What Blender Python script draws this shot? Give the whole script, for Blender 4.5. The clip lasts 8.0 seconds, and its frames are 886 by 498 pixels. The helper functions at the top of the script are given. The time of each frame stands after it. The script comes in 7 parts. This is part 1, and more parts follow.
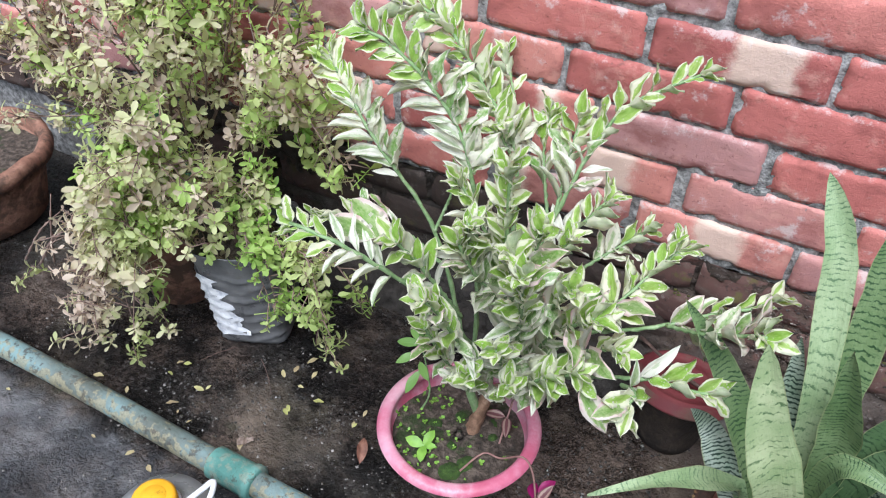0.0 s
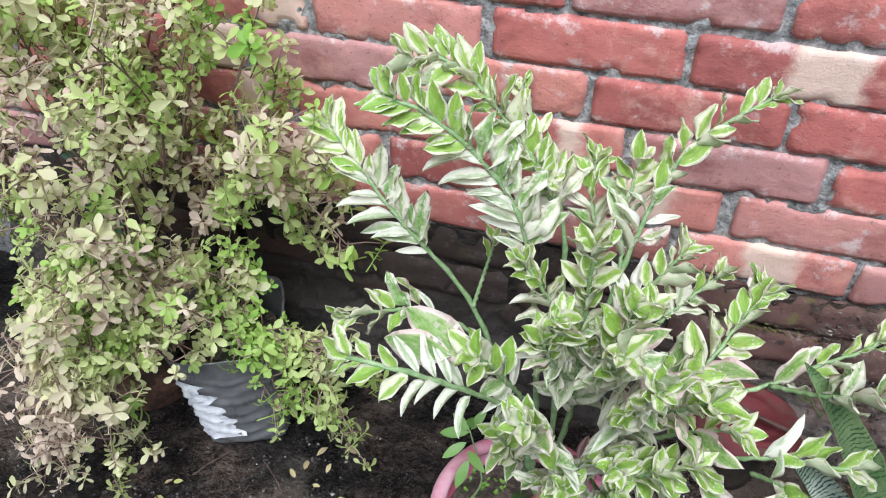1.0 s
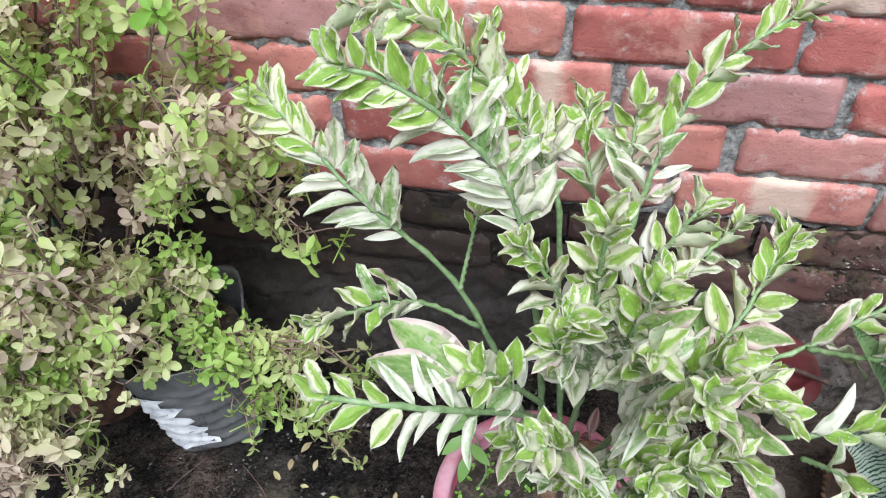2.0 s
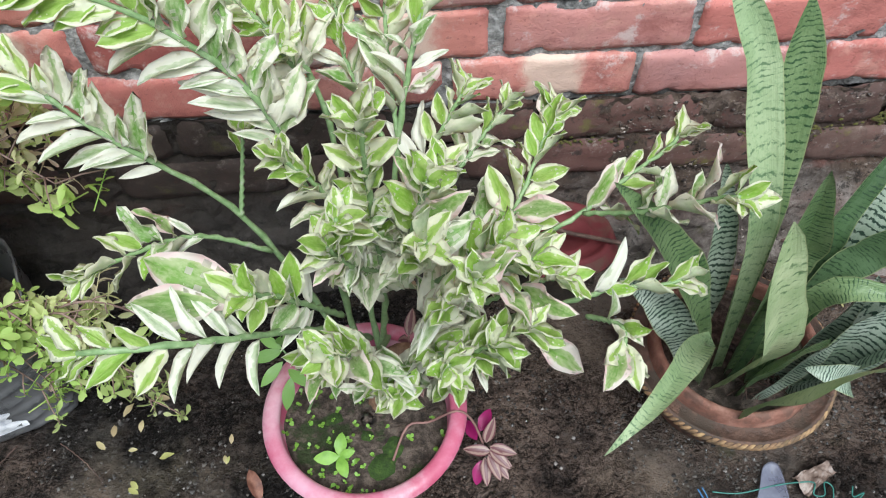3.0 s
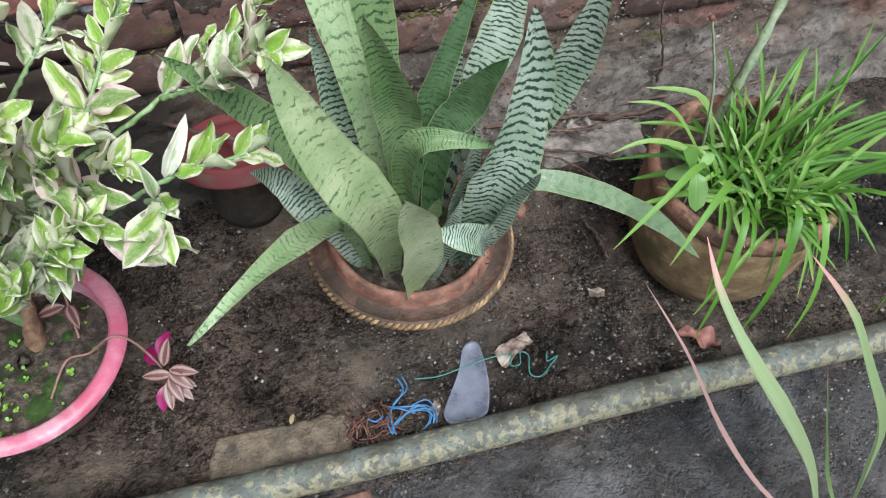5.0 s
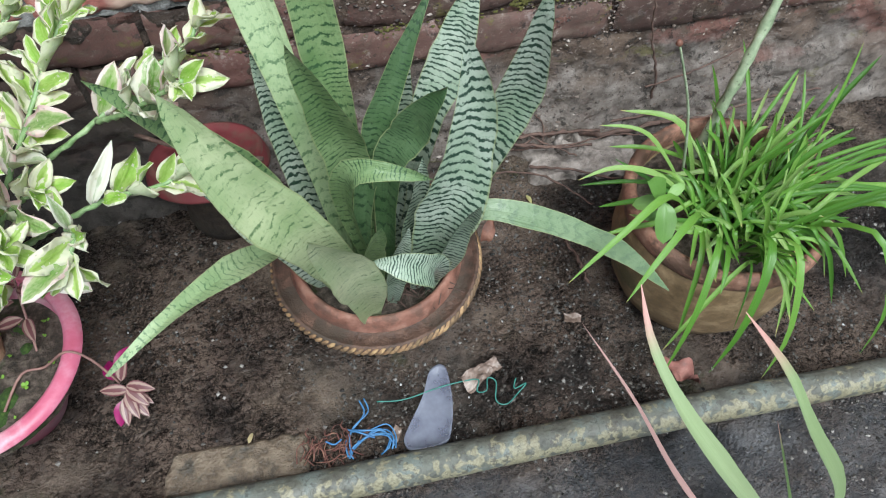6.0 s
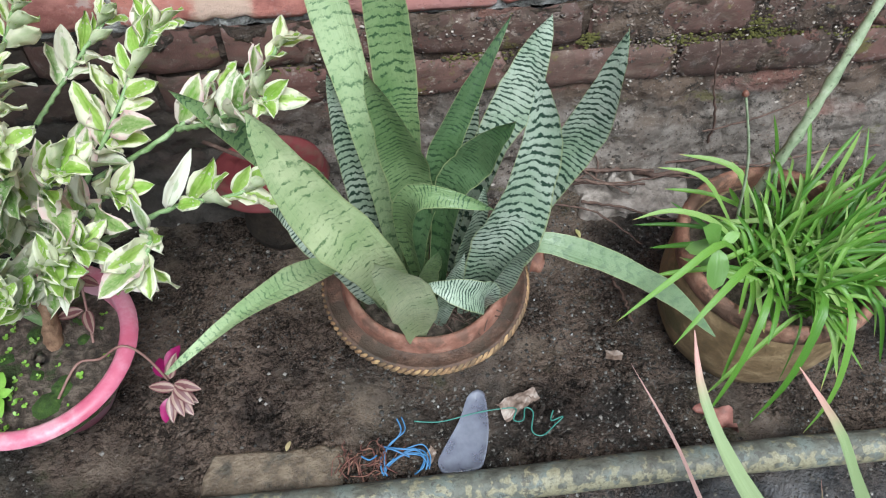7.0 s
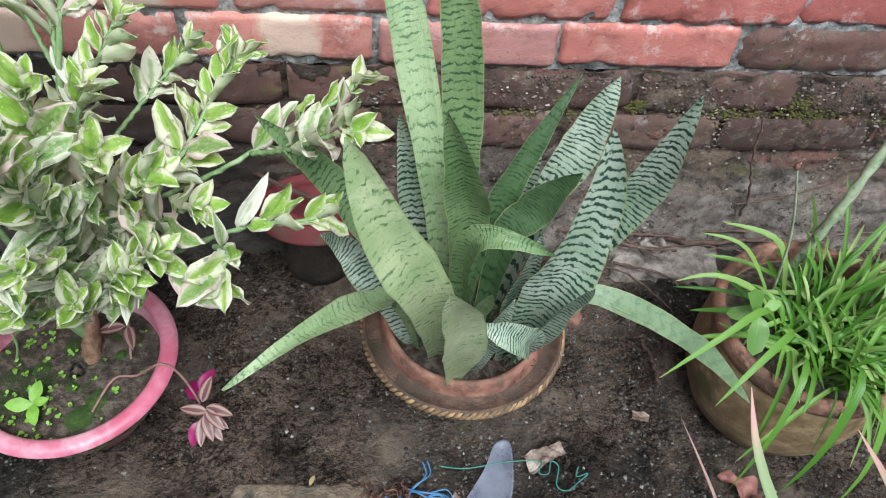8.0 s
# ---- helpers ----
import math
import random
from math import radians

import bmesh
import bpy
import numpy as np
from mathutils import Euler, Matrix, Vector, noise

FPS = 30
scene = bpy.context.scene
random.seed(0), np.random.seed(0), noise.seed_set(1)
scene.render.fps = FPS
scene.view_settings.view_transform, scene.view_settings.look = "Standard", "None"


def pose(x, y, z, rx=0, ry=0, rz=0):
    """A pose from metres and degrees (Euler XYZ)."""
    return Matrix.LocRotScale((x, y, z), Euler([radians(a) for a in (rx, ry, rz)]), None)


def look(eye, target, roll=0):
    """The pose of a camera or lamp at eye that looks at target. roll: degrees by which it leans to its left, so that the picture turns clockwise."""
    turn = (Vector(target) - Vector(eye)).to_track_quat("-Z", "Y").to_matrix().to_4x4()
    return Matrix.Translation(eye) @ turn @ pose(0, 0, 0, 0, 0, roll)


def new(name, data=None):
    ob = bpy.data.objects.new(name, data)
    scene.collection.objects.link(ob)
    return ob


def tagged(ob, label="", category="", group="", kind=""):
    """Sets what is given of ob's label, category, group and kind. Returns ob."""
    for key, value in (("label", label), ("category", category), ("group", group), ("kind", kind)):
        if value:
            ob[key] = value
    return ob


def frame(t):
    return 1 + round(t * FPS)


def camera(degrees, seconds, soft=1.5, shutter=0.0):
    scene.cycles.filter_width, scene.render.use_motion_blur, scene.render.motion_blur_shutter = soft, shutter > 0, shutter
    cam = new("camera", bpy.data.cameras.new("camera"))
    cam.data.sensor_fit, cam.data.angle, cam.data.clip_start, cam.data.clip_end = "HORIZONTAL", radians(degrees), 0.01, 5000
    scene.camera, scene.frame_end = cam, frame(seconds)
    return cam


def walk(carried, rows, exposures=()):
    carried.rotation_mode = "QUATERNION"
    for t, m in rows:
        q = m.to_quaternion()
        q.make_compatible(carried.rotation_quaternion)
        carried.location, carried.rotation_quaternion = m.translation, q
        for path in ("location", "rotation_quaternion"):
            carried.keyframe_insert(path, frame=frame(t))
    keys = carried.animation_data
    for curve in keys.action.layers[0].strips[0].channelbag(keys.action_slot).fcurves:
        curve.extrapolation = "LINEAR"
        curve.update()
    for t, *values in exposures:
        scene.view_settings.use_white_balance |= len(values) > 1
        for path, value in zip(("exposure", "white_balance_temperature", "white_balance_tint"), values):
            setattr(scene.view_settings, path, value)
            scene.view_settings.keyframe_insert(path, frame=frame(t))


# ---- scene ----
cam = camera(60.4, 8.0, soft=1.1)
PATH = [
    (0, (-0.0504, -1.0140, 1.1392), (-0.3930, -0.3375, 0.4872), 1.81),
    (0.5, (-0.1773, -0.9378, 1.1284), (-0.4419, -0.2257, 0.4780), 1.19),
    (1, (-0.2855, -0.8980, 1.1264), (-0.5124, -0.1872, 0.4606), -0.67),
    (1.2, (-0.3068, -0.8628, 1.1193), (-0.5254, -0.1593, 0.4431), -1.47),
    (2.3, (-0.3411, -0.7613, 1.0626), (-0.4617, -0.1242, 0.3013), -4.31),
    (2.5, (-0.3229, -0.7606, 1.0535), (-0.4033, -0.1366, 0.2762), -3.63),
    (3, (-0.2754, -0.7618, 1.0494), (-0.2378, -0.1707, 0.2437), -0.54),
    (3.5, (-0.2029, -0.7557, 1.0374), (-0.0799, -0.2072, 0.2104), 1.49),
    (4, (-0.1744, -0.7822, 1.0039), (-0.0307, -0.2639, 0.1608), 0.93),
    (4.5, (-0.1362, -0.8677, 0.9950), (0.0223, -0.3531, 0.1524), 2.17),
    (5, (0.0038, -0.8494, 0.9825), (0.1796, -0.3286, 0.1471), 4.03),
    (5.2, (0.0680, -0.8470, 0.9757), (0.2277, -0.3206, 0.1406), 2.78),
    (6.3, (0.1142, -0.8239, 0.9880), (0.2249, -0.2978, 0.1448), 1.08),
    (6.5, (0.1064, -0.8247, 0.9891), (0.2076, -0.2918, 0.1489), 1.03),
    (7, (0.0908, -0.8284, 1.0010), (0.1711, -0.2719, 0.1740), 1.65),
    (7.5, (0.0795, -0.8322, 1.0055), (0.1591, -0.2510, 0.1956), 4.02),
    (8, (0.0253, -0.8496, 1.0006), (0.1157, -0.2302, 0.2208), 6.49),
]
EXPOSURES = [(0.0, 0.56, 5800, 10), (1.0, 0.54, 5850, 9), (2.5, 0.5, 5950, 7), (3.0, 0.46, 6000, 6), (3.5, 0.46, 6000, 6), (4.5, 0.66, 6100, 5), (5.0, 0.58, 6000, 4), (7.0, 0.64, 5950, 3), (8.0, 0.55, 6000, 3)]
walk(cam, [(t, look(eye, target, roll)) for t, eye, target, roll in PATH], EXPOSURES)

# ---- world and light: a bright overcast sky ----
world = bpy.data.worlds.new("world")
scene.world = world
world.use_nodes = True
wt = world.node_tree
sky = wt.nodes.new("ShaderNodeTexSky")
sky.sky_type = "NISHITA"
sky.sun_disc = False
sky.sun_elevation, sky.sun_rotation = radians(62), radians(169)
sky.air_density, sky.dust_density, sky.ozone_density = 1.0, 1.5, 1.5
pale = wt.nodes.new("ShaderNodeHueSaturation")
pale.inputs["Saturation"].default_value = 0.42
wt.links.new(sky.outputs[0], pale.inputs["Color"])
wt.links.new(pale.outputs[0], wt.nodes["Background"].inputs["Color"])
wt.nodes["Background"].inputs["Strength"].default_value = 0.075
sun = new("sun", bpy.data.lights.new("sun", "SUN"))
sun.data.energy, sun.data.angle, sun.data.color = 3.7, radians(38), (1.0, 0.985, 0.965)
sun.matrix_world = look((0.4, -2.0, 3.8), (0, 0, 0))

# ---- node helpers ----


def material(name):
    m = bpy.data.materials.new(name)
    m.use_nodes = True
    return m, m.node_tree, m.node_tree.nodes["Principled BSDF"]


def put(nt, socket, value):
    if isinstance(value, bpy.types.NodeSocket):
        nt.links.new(value, socket)
    elif isinstance(value, tuple) and len(value) == 3 and socket.type == "RGBA":
        socket.default_value = (*value, 1)
    else:
        socket.default_value = value


def coords(nt, which="Object"):
    return nt.nodes.new("ShaderNodeTexCoord").outputs[which]


def world_place(nt):
    return nt.nodes.new("ShaderNodeNewGeometry").outputs["Position"]


def per_object(nt):
    return nt.nodes.new("ShaderNodeObjectInfo").outputs["Random"]


def per_island(nt):
    return nt.nodes.new("ShaderNodeNewGeometry").outputs["Random Per Island"]


def noise_tex(nt, vec, scale, detail=4, rough=0.55, distort=0.0):
    n = nt.nodes.new("ShaderNodeTexNoise")
    put(nt, n.inputs["Vector"], vec)
    n.inputs["Scale"].default_value, n.inputs["Detail"].default_value = scale, detail
    n.inputs["Roughness"].default_value, n.inputs["Distortion"].default_value = rough, distort
    return n.outputs["Fac"]


def cells(nt, vec, scale, feature="F1"):
    n = nt.nodes.new("ShaderNodeTexVoronoi")
    n.feature = feature
    put(nt, n.inputs["Vector"], vec)
    n.inputs["Scale"].default_value = scale
    return n.outputs["Distance"]


def scaled(nt, vec, x, y, z):
    n = nt.nodes.new("ShaderNodeVectorMath")
    n.operation = "MULTIPLY"
    put(nt, n.inputs[0], vec)
    n.inputs[1].default_value = (x, y, z)
    return n.outputs[0]


def shifted(nt, vec, amount, by):
    """vec moved by amount times a per-object number, so that alike meshes differ."""
    n = nt.nodes.new("ShaderNodeVectorMath")
    n.operation = "MULTIPLY_ADD"
    comb = nt.nodes.new("ShaderNodeCombineXYZ")
    for k in range(3):
        put(nt, comb.inputs[k], by)
    put(nt, n.inputs[0], comb.outputs[0])
    n.inputs[1].default_value = (amount, amount * 1.7, amount * 0.6)
    put(nt, n.inputs[2], vec)
    return n.outputs[0]


def calc(nt, op, a, b=0.0, clamp=False):
    n = nt.nodes.new("ShaderNodeMath")
    n.operation, n.use_clamp = op, clamp
    put(nt, n.inputs[0], a)
    put(nt, n.inputs[1], b)
    return n.outputs[0]


def step(nt, v, lo, hi, a=0.0, b=1.0):
    n = nt.nodes.new("ShaderNodeMapRange")
    n.interpolation_type = "SMOOTHSTEP"
    put(nt, n.inputs["Value"], v)
    for k, x in zip(("From Min", "From Max", "To Min", "To Max"), (lo, hi, a, b)):
        n.inputs[k].default_value = x
    return n.outputs["Result"]


def blend(nt, fac, a, b, how="MIX"):
    n = nt.nodes.new("ShaderNodeMix")
    n.data_type, n.blend_type = "RGBA", how
    put(nt, n.inputs[0], fac)
    put(nt, n.inputs[6], a)
    put(nt, n.inputs[7], b)
    return n.outputs[2]


def ramp(nt, fac, stops):
    n = nt.nodes.new("ShaderNodeValToRGB")
    e = n.color_ramp.elements
    while len(e) < len(stops):
        e.new(0.5)
    for k, (p, c) in enumerate(stops):
        e[k].position, e[k].color = p, (*c, 1)
    put(nt, n.inputs[0], fac)
    return n.outputs[0]


def bump(nt, bsdf, height, strength=0.5, dist=0.002):
    n = nt.nodes.new("ShaderNodeBump")
    n.inputs["Strength"].default_value, n.inputs["Distance"].default_value = strength, dist
    put(nt, n.inputs["Height"], height)
    nt.links.new(n.outputs[0], bsdf.inputs["Normal"])


def split(nt, vec):
    n = nt.nodes.new("ShaderNodeSeparateXYZ")
    put(nt, n.inputs[0], vec)
    return n.outputs


def thin(m, nt, bsdf, colour, share=0.3):
    """Lets part of the light pass through a leaf."""
    tr = nt.nodes.new("ShaderNodeBsdfTranslucent")
    put(nt, tr.inputs[0], colour)
    mx = nt.nodes.new("ShaderNodeMixShader")
    mx.inputs[0].default_value = share
    nt.links.new(bsdf.outputs[0], mx.inputs[1])
    nt.links.new(tr.outputs[0], mx.inputs[2])
    nt.links.new(mx.outputs[0], nt.nodes["Material Output"].inputs[0])


# ---- materials ----
def brick_material(name, tones, pale_share, dirt):
    m, nt, b = material(name)
    r = per_object(nt)
    p = shifted(nt, coords(nt), 7.0, r)
    fine, mid, big = noise_tex(nt, p, 420, 4, 0.6), noise_tex(nt, p, 30, 6, 0.7), noise_tex(nt, p, 8, 3, 0.5)
    t = calc(nt, "ADD", calc(nt, "MULTIPLY", r, 0.7), calc(nt, "ADD", calc(nt, "MULTIPLY", mid, 0.2), calc(nt, "MULTIPLY", big, 0.2)))
    col = ramp(nt, t, tones)
    # dark pits and pale dust
    col = blend(nt, step(nt, noise_tex(nt, p, 150, 4, 0.7), 0.58, 0.7, 0.0, 0.55), col, (0.16, 0.055, 0.045))
    # burnt patches, rubbed pale places
    if dirt < 0.1:
        col = blend(nt, step(nt, noise_tex(nt, scaled(nt, p, 0.7, 1, 1.2), 15, 6, 0.68), 0.5, 0.66, 0, 0.6), col, (0.24, 0.07, 0.062))
        col = blend(nt, step(nt, noise_tex(nt, shifted(nt, p, 4.0, 1.0), 19, 6, 0.7), 0.52, 0.68, 0, 0.55), col, (0.62, 0.33, 0.27))
    # a pale, underburnt band somewhere across the face
    x = split(nt, coords(nt))[0]
    centre = calc(nt, "MULTIPLY", calc(nt, "SUBTRACT", calc(nt, "FRACT", calc(nt, "MULTIPLY", r, 13.7)), 0.5), 0.23)
    where = calc(nt, "ABSOLUTE", calc(nt, "ADD", calc(nt, "SUBTRACT", x, centre), calc(nt, "MULTIPLY", calc(nt, "SUBTRACT", mid, 0.5), 0.05)))
    half = calc(nt, "ADD", 0.012, calc(nt, "MULTIPLY", calc(nt, "FRACT", calc(nt, "MULTIPLY", r, 41.3)), 0.035))
    have = calc(nt, "LESS_THAN", calc(nt, "FRACT", calc(nt, "MULTIPLY", r, 29.1)), pale_share)
    band = calc(nt, "MULTIPLY", step(nt, calc(nt, "SUBTRACT", where, half), -0.012, 0.01, 1.0, 0.0), have)
    col = blend(nt, calc(nt, "MULTIPLY", band, 0.8), col, (0.72, 0.56, 0.46))
    # lime and cement smears, thicker along the edges of the face
    z = split(nt, coords(nt))[2]
    rim = step(nt, calc(nt, "ABSOLUTE", z), 0.018, 0.034, 0.0, 0.07 if dirt < 0.1 else 0.0)
    lime = step(nt, calc(nt, "ADD", noise_tex(nt, p, 24, 7, 0.75), rim), 0.56, 0.68)
    col = blend(nt, calc(nt, "MULTIPLY", lime, 0.6 if dirt < 0.05 else 0.3 if dirt > 0.1 else 0.15), col, (0.62, 0.55, 0.53))
    soot = step(nt, calc(nt, "ADD", noise_tex(nt, p, 23, 6, 0.7, 0.6), calc(nt, "MULTIPLY", rim, 0.4)), 0.64 - dirt, 0.82 - dirt)
    col = blend(nt, calc(nt, "MULTIPLY", soot, 0.75), col, (0.06, 0.045, 0.035))
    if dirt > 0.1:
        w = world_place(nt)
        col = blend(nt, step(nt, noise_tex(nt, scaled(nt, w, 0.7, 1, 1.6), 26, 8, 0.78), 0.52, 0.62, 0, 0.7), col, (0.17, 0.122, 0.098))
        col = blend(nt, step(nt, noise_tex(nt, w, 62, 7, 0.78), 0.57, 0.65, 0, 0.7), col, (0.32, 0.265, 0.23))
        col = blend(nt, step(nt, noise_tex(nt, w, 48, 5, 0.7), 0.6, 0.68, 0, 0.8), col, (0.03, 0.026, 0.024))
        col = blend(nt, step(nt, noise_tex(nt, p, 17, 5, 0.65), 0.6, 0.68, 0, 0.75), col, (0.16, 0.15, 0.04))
        # black wet algae, with the plants' deep shade painted in towards the left
        algae_shade = step(nt, calc(nt, "ADD", split(nt, world_place(nt))[0], calc(nt, "MULTIPLY", noise_tex(nt, world_place(nt), 5, 5, 0.65), 0.5)), 0.0, 0.3, 0.6 if name == "damp_brick" else 0.0, 0.0)
        col = blend(nt, algae_shade, col, (0.022, 0.018, 0.015))
    put(nt, b.inputs["Base Color"], col)
    put(nt, b.inputs["Roughness"], step(nt, mid, 0.3, 0.7, 0.62, 0.9))
    bump(nt, b, calc(nt, "ADD", calc(nt, "MULTIPLY", fine, 0.3), mid), 0.7, 0.004)
    return m


red_brick = brick_material("red_brick", [(0.2, (0.33, 0.095, 0.085)), (0.4, (0.48, 0.15, 0.13)), (0.62, (0.57, 0.23, 0.19)), (0.88, (0.45, 0.23, 0.22))], 0.48, 0.02)
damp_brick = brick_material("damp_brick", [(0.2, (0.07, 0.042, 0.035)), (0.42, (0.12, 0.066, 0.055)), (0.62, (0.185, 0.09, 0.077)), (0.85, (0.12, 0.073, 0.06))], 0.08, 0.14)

dusty_brick = brick_material("dusty_brick", [(0.2, (0.13, 0.065, 0.05)), (0.5, (0.2, 0.095, 0.07)), (0.8, (0.17, 0.095, 0.075))], 0.0, 0.09)


def mortar_material():
    m, nt, b = material("mortar")
    p = world_place(nt)
    a, c, d = noise_tex(nt, p, 60, 6, 0.7), noise_tex(nt, p, 300, 3), noise_tex(nt, p, 7, 4)
    col = ramp(nt, a, [(0.34, (0.07, 0.068, 0.066)), (0.48, (0.25, 0.245, 0.24)), (0.66, (0.52, 0.51, 0.5))])
    col = blend(nt, step(nt, d, 0.5, 0.65, 0, 0.5), col, (0.1, 0.09, 0.075))
    put(nt, b.inputs["Base Color"], col)
    b.inputs["Roughness"].default_value = 0.92
    bump(nt, b, calc(nt, "ADD", a, calc(nt, "MULTIPLY", c, 0.4)), 0.9, 0.006)
    return m


mortar = mortar_material()


def render_material():
    """The rough cement render at the wall's foot, stained and mossy."""
    m, nt, b = material("stained_render")
    p = world_place(nt)
    big, mid, grain = noise_tex(nt, p, 8, 6, 0.62), noise_tex(nt, p, 40, 8, 0.76), noise_tex(nt, p, 170, 6, 0.75)
    wide = scaled(nt, p, 0.6, 1, 1.5)
    col = ramp(nt, big, [(0.34, (0.04, 0.026, 0.02)), (0.46, (0.085, 0.056, 0.042)), (0.56, (0.14, 0.096, 0.07)), (0.68, (0.2, 0.15, 0.125))])
    # red brick showing through, low on the wall
    red = step(nt, noise_tex(nt, shifted(nt, wide, 3.0, 1.0), 10, 5, 0.62), 0.54, 0.6, 0, 0.7)
    col = blend(nt, red, col, (0.21, 0.09, 0.073))
    # grey cement towards the ground, with an uneven upper edge
    height = calc(nt, "ADD", split(nt, p)[2], calc(nt, "MULTIPLY", calc(nt, "SUBTRACT", big, 0.5), 0.35))
    col = blend(nt, step(nt, height, 0.08, 0.19, 0.8, 0.0), col, ramp(nt, noise_tex(nt, p, 22, 6, 0.7), [(0.35, (0.08, 0.067, 0.058)), (0.5, (0.22, 0.188, 0.165)), (0.65, (0.38, 0.34, 0.31))]))
    # lime bloom in flakes, black pits, pale grains
    col = blend(nt, step(nt, noise_tex(nt, wide, 30, 8, 0.8), 0.55, 0.63, 0, 0.6), col, (0.3, 0.265, 0.24))
    col = blend(nt, step(nt, mid, 0.54, 0.62, 0, 0.8), col, (0.022, 0.018, 0.015))
    col = blend(nt, step(nt, grain, 0.6, 0.68, 0, 0.7), col, (0.42, 0.38, 0.34))
    col = blend(nt, step(nt, grain, 0.34, 0.42, 0.6, 0.0), col, (0.015, 0.012, 0.01))
    moss = noise_tex(nt, scaled(nt, p, 0.6, 1, 1.6), 15, 6, 0.68)
    col = blend(nt, step(nt, moss, 0.6, 0.68, 0, 0.65), col, (0.115, 0.105, 0.028))
    # wet black foot on the left: algae plus painted shade behind the plants
    algae_shade = step(nt, calc(nt, "ADD", split(nt, world_place(nt))[0], calc(nt, "MULTIPLY", noise_tex(nt, world_place(nt), 5, 5, 0.65), 0.5)), 0.0, 0.3, 0.8, 0.0)
    col = blend(nt, algae_shade, col, (0.022, 0.018, 0.015))
    put(nt, b.inputs["Base Color"], col)
    put(nt, b.inputs["Roughness"], step(nt, mid, 0.3, 0.7, 0.5, 0.88))
    bump(nt, b, calc(nt, "ADD", mid, calc(nt, "MULTIPLY", grain, 0.5)), 1.0, 0.009)
    return m


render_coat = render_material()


SILT = (0.67, 0.29)


def ground_material():
    m, nt, b = material("wet_ground")
    p = world_place(nt)
    big, mid, fine = noise_tex(nt, p, 3.6, 8, 0.62), noise_tex(nt, p, 22, 7, 0.7), noise_tex(nt, scaled(nt, p, 0.75, 1.25, 1), 105, 7, 0.75, 0.6)
    t = calc(nt, "ADD", calc(nt, "MULTIPLY", big, 0.85), calc(nt, "MULTIPLY", mid, 0.15))
    # silt has settled between the pots, less at both ends
    here = split(nt, p)[0]
    t = calc(nt, "ADD", t, calc(nt, "ADD", step(nt, here, -0.4, -0.15, -0.05, 0.055), step(nt, here, 0.1, 0.5, -0.012, -0.062)))
    # a pan of brown silt beside the can
    east, north, _ = split(nt, shifted(nt, p, 0.16, mid))
    pan = calc(nt, "SQRT", calc(nt, "ADD", calc(nt, "POWER", calc(nt, "ADD", east, SILT[0]), 2), calc(nt, "POWER", calc(nt, "ADD", north, SILT[1]), 2)))
    t = calc(nt, "ADD", t, step(nt, pan, 0.03, 0.17, 0.1, 0.0))
    # and another, wide one between the pots
    pan = calc(nt, "SQRT", calc(nt, "ADD", calc(nt, "POWER", calc(nt, "ADD", east, 0.08), 2), calc(nt, "POWER", calc(nt, "ADD", north, 0.2), 2)))
    t = calc(nt, "ADD", t, step(nt, pan, 0.08, 0.26, 0.06, 0.0))
    col = ramp(nt, t, [(0.4, (0.032, 0.028, 0.026)), (0.46, (0.09, 0.07, 0.061)), (0.51, (0.2, 0.147, 0.12)), (0.58, (0.31, 0.23, 0.184))])
    # smooth wet films between the crumbled parts
    film = step(nt, noise_tex(nt, shifted(nt, p, 2.0, 1.0), 5.2, 5, 0.62), 0.45, 0.58)
    rest = calc(nt, "SUBTRACT", 1.0, calc(nt, "MULTIPLY", film, 0.7))
    olive = noise_tex(nt, shifted(nt, p, 5.0, 1.0), 4.0, 6, 0.65)
    col = blend(nt, calc(nt, "MULTIPLY", film, 0.5), col, ramp(nt, olive, [(0.38, (0.024, 0.022, 0.02)), (0.5, (0.062, 0.055, 0.042)), (0.62, (0.14, 0.115, 0.08))]))
    # crumbled crust, relief shading painted in: pale crests, dark hollows; grains and flecks
    ridge = calc(nt, "ABSOLUTE", calc(nt, "MULTIPLY", calc(nt, "SUBTRACT", noise_tex(nt, p, 42, 8, 0.72, 0.4), 0.5), 2))
    col = blend(nt, calc(nt, "MULTIPLY", rest, step(nt, ridge, 0.0, 0.07, 0.85, 0.0)), col, (0.01, 0.009, 0.008))
    col = blend(nt, calc(nt, "MULTIPLY", rest, step(nt, ridge, 0.13, 0.32, 0.0, 0.45)), col, (0.17, 0.152, 0.138))
    col = blend(nt, calc(nt, "MULTIPLY", rest, step(nt, fine, 0.41, 0.49, 0.82, 0.0)), col, (0.011, 0.01, 0.009))
    col = blend(nt, calc(nt, "MULTIPLY", rest, step(nt, fine, 0.57, 0.66, 0, 0.45)), col, (0.22, 0.2, 0.185))
    # coarse crumbs standing proud, the shade of the crevices painted dark between them
    jig = shifted(nt, p, 0.02, noise_tex(nt, p, 60, 3))
    crumb = cells(nt, jig, 210)
    lone = step(nt, noise_tex(nt, p, 13, 6, 0.7), 0.44, 0.58)
    rest2 = calc(nt, "MULTIPLY", rest, lone)
    col = blend(nt, calc(nt, "MULTIPLY", rest2, step(nt, crumb, 0.34, 0.62, 0.0, 0.75)), col, (0.012, 0.011, 0.01))
    col = blend(nt, calc(nt, "MULTIPLY", rest2, step(nt, crumb, 0.1, 0.28, 0.3, 0.0)), col, (0.2, 0.18, 0.165))
    moss = step(nt, noise_tex(nt, p, 7, 6, 0.7), 0.6, 0.7)
    col = blend(nt, calc(nt, "MULTIPLY", moss, 0.6), col, (0.04, 0.052, 0.022))
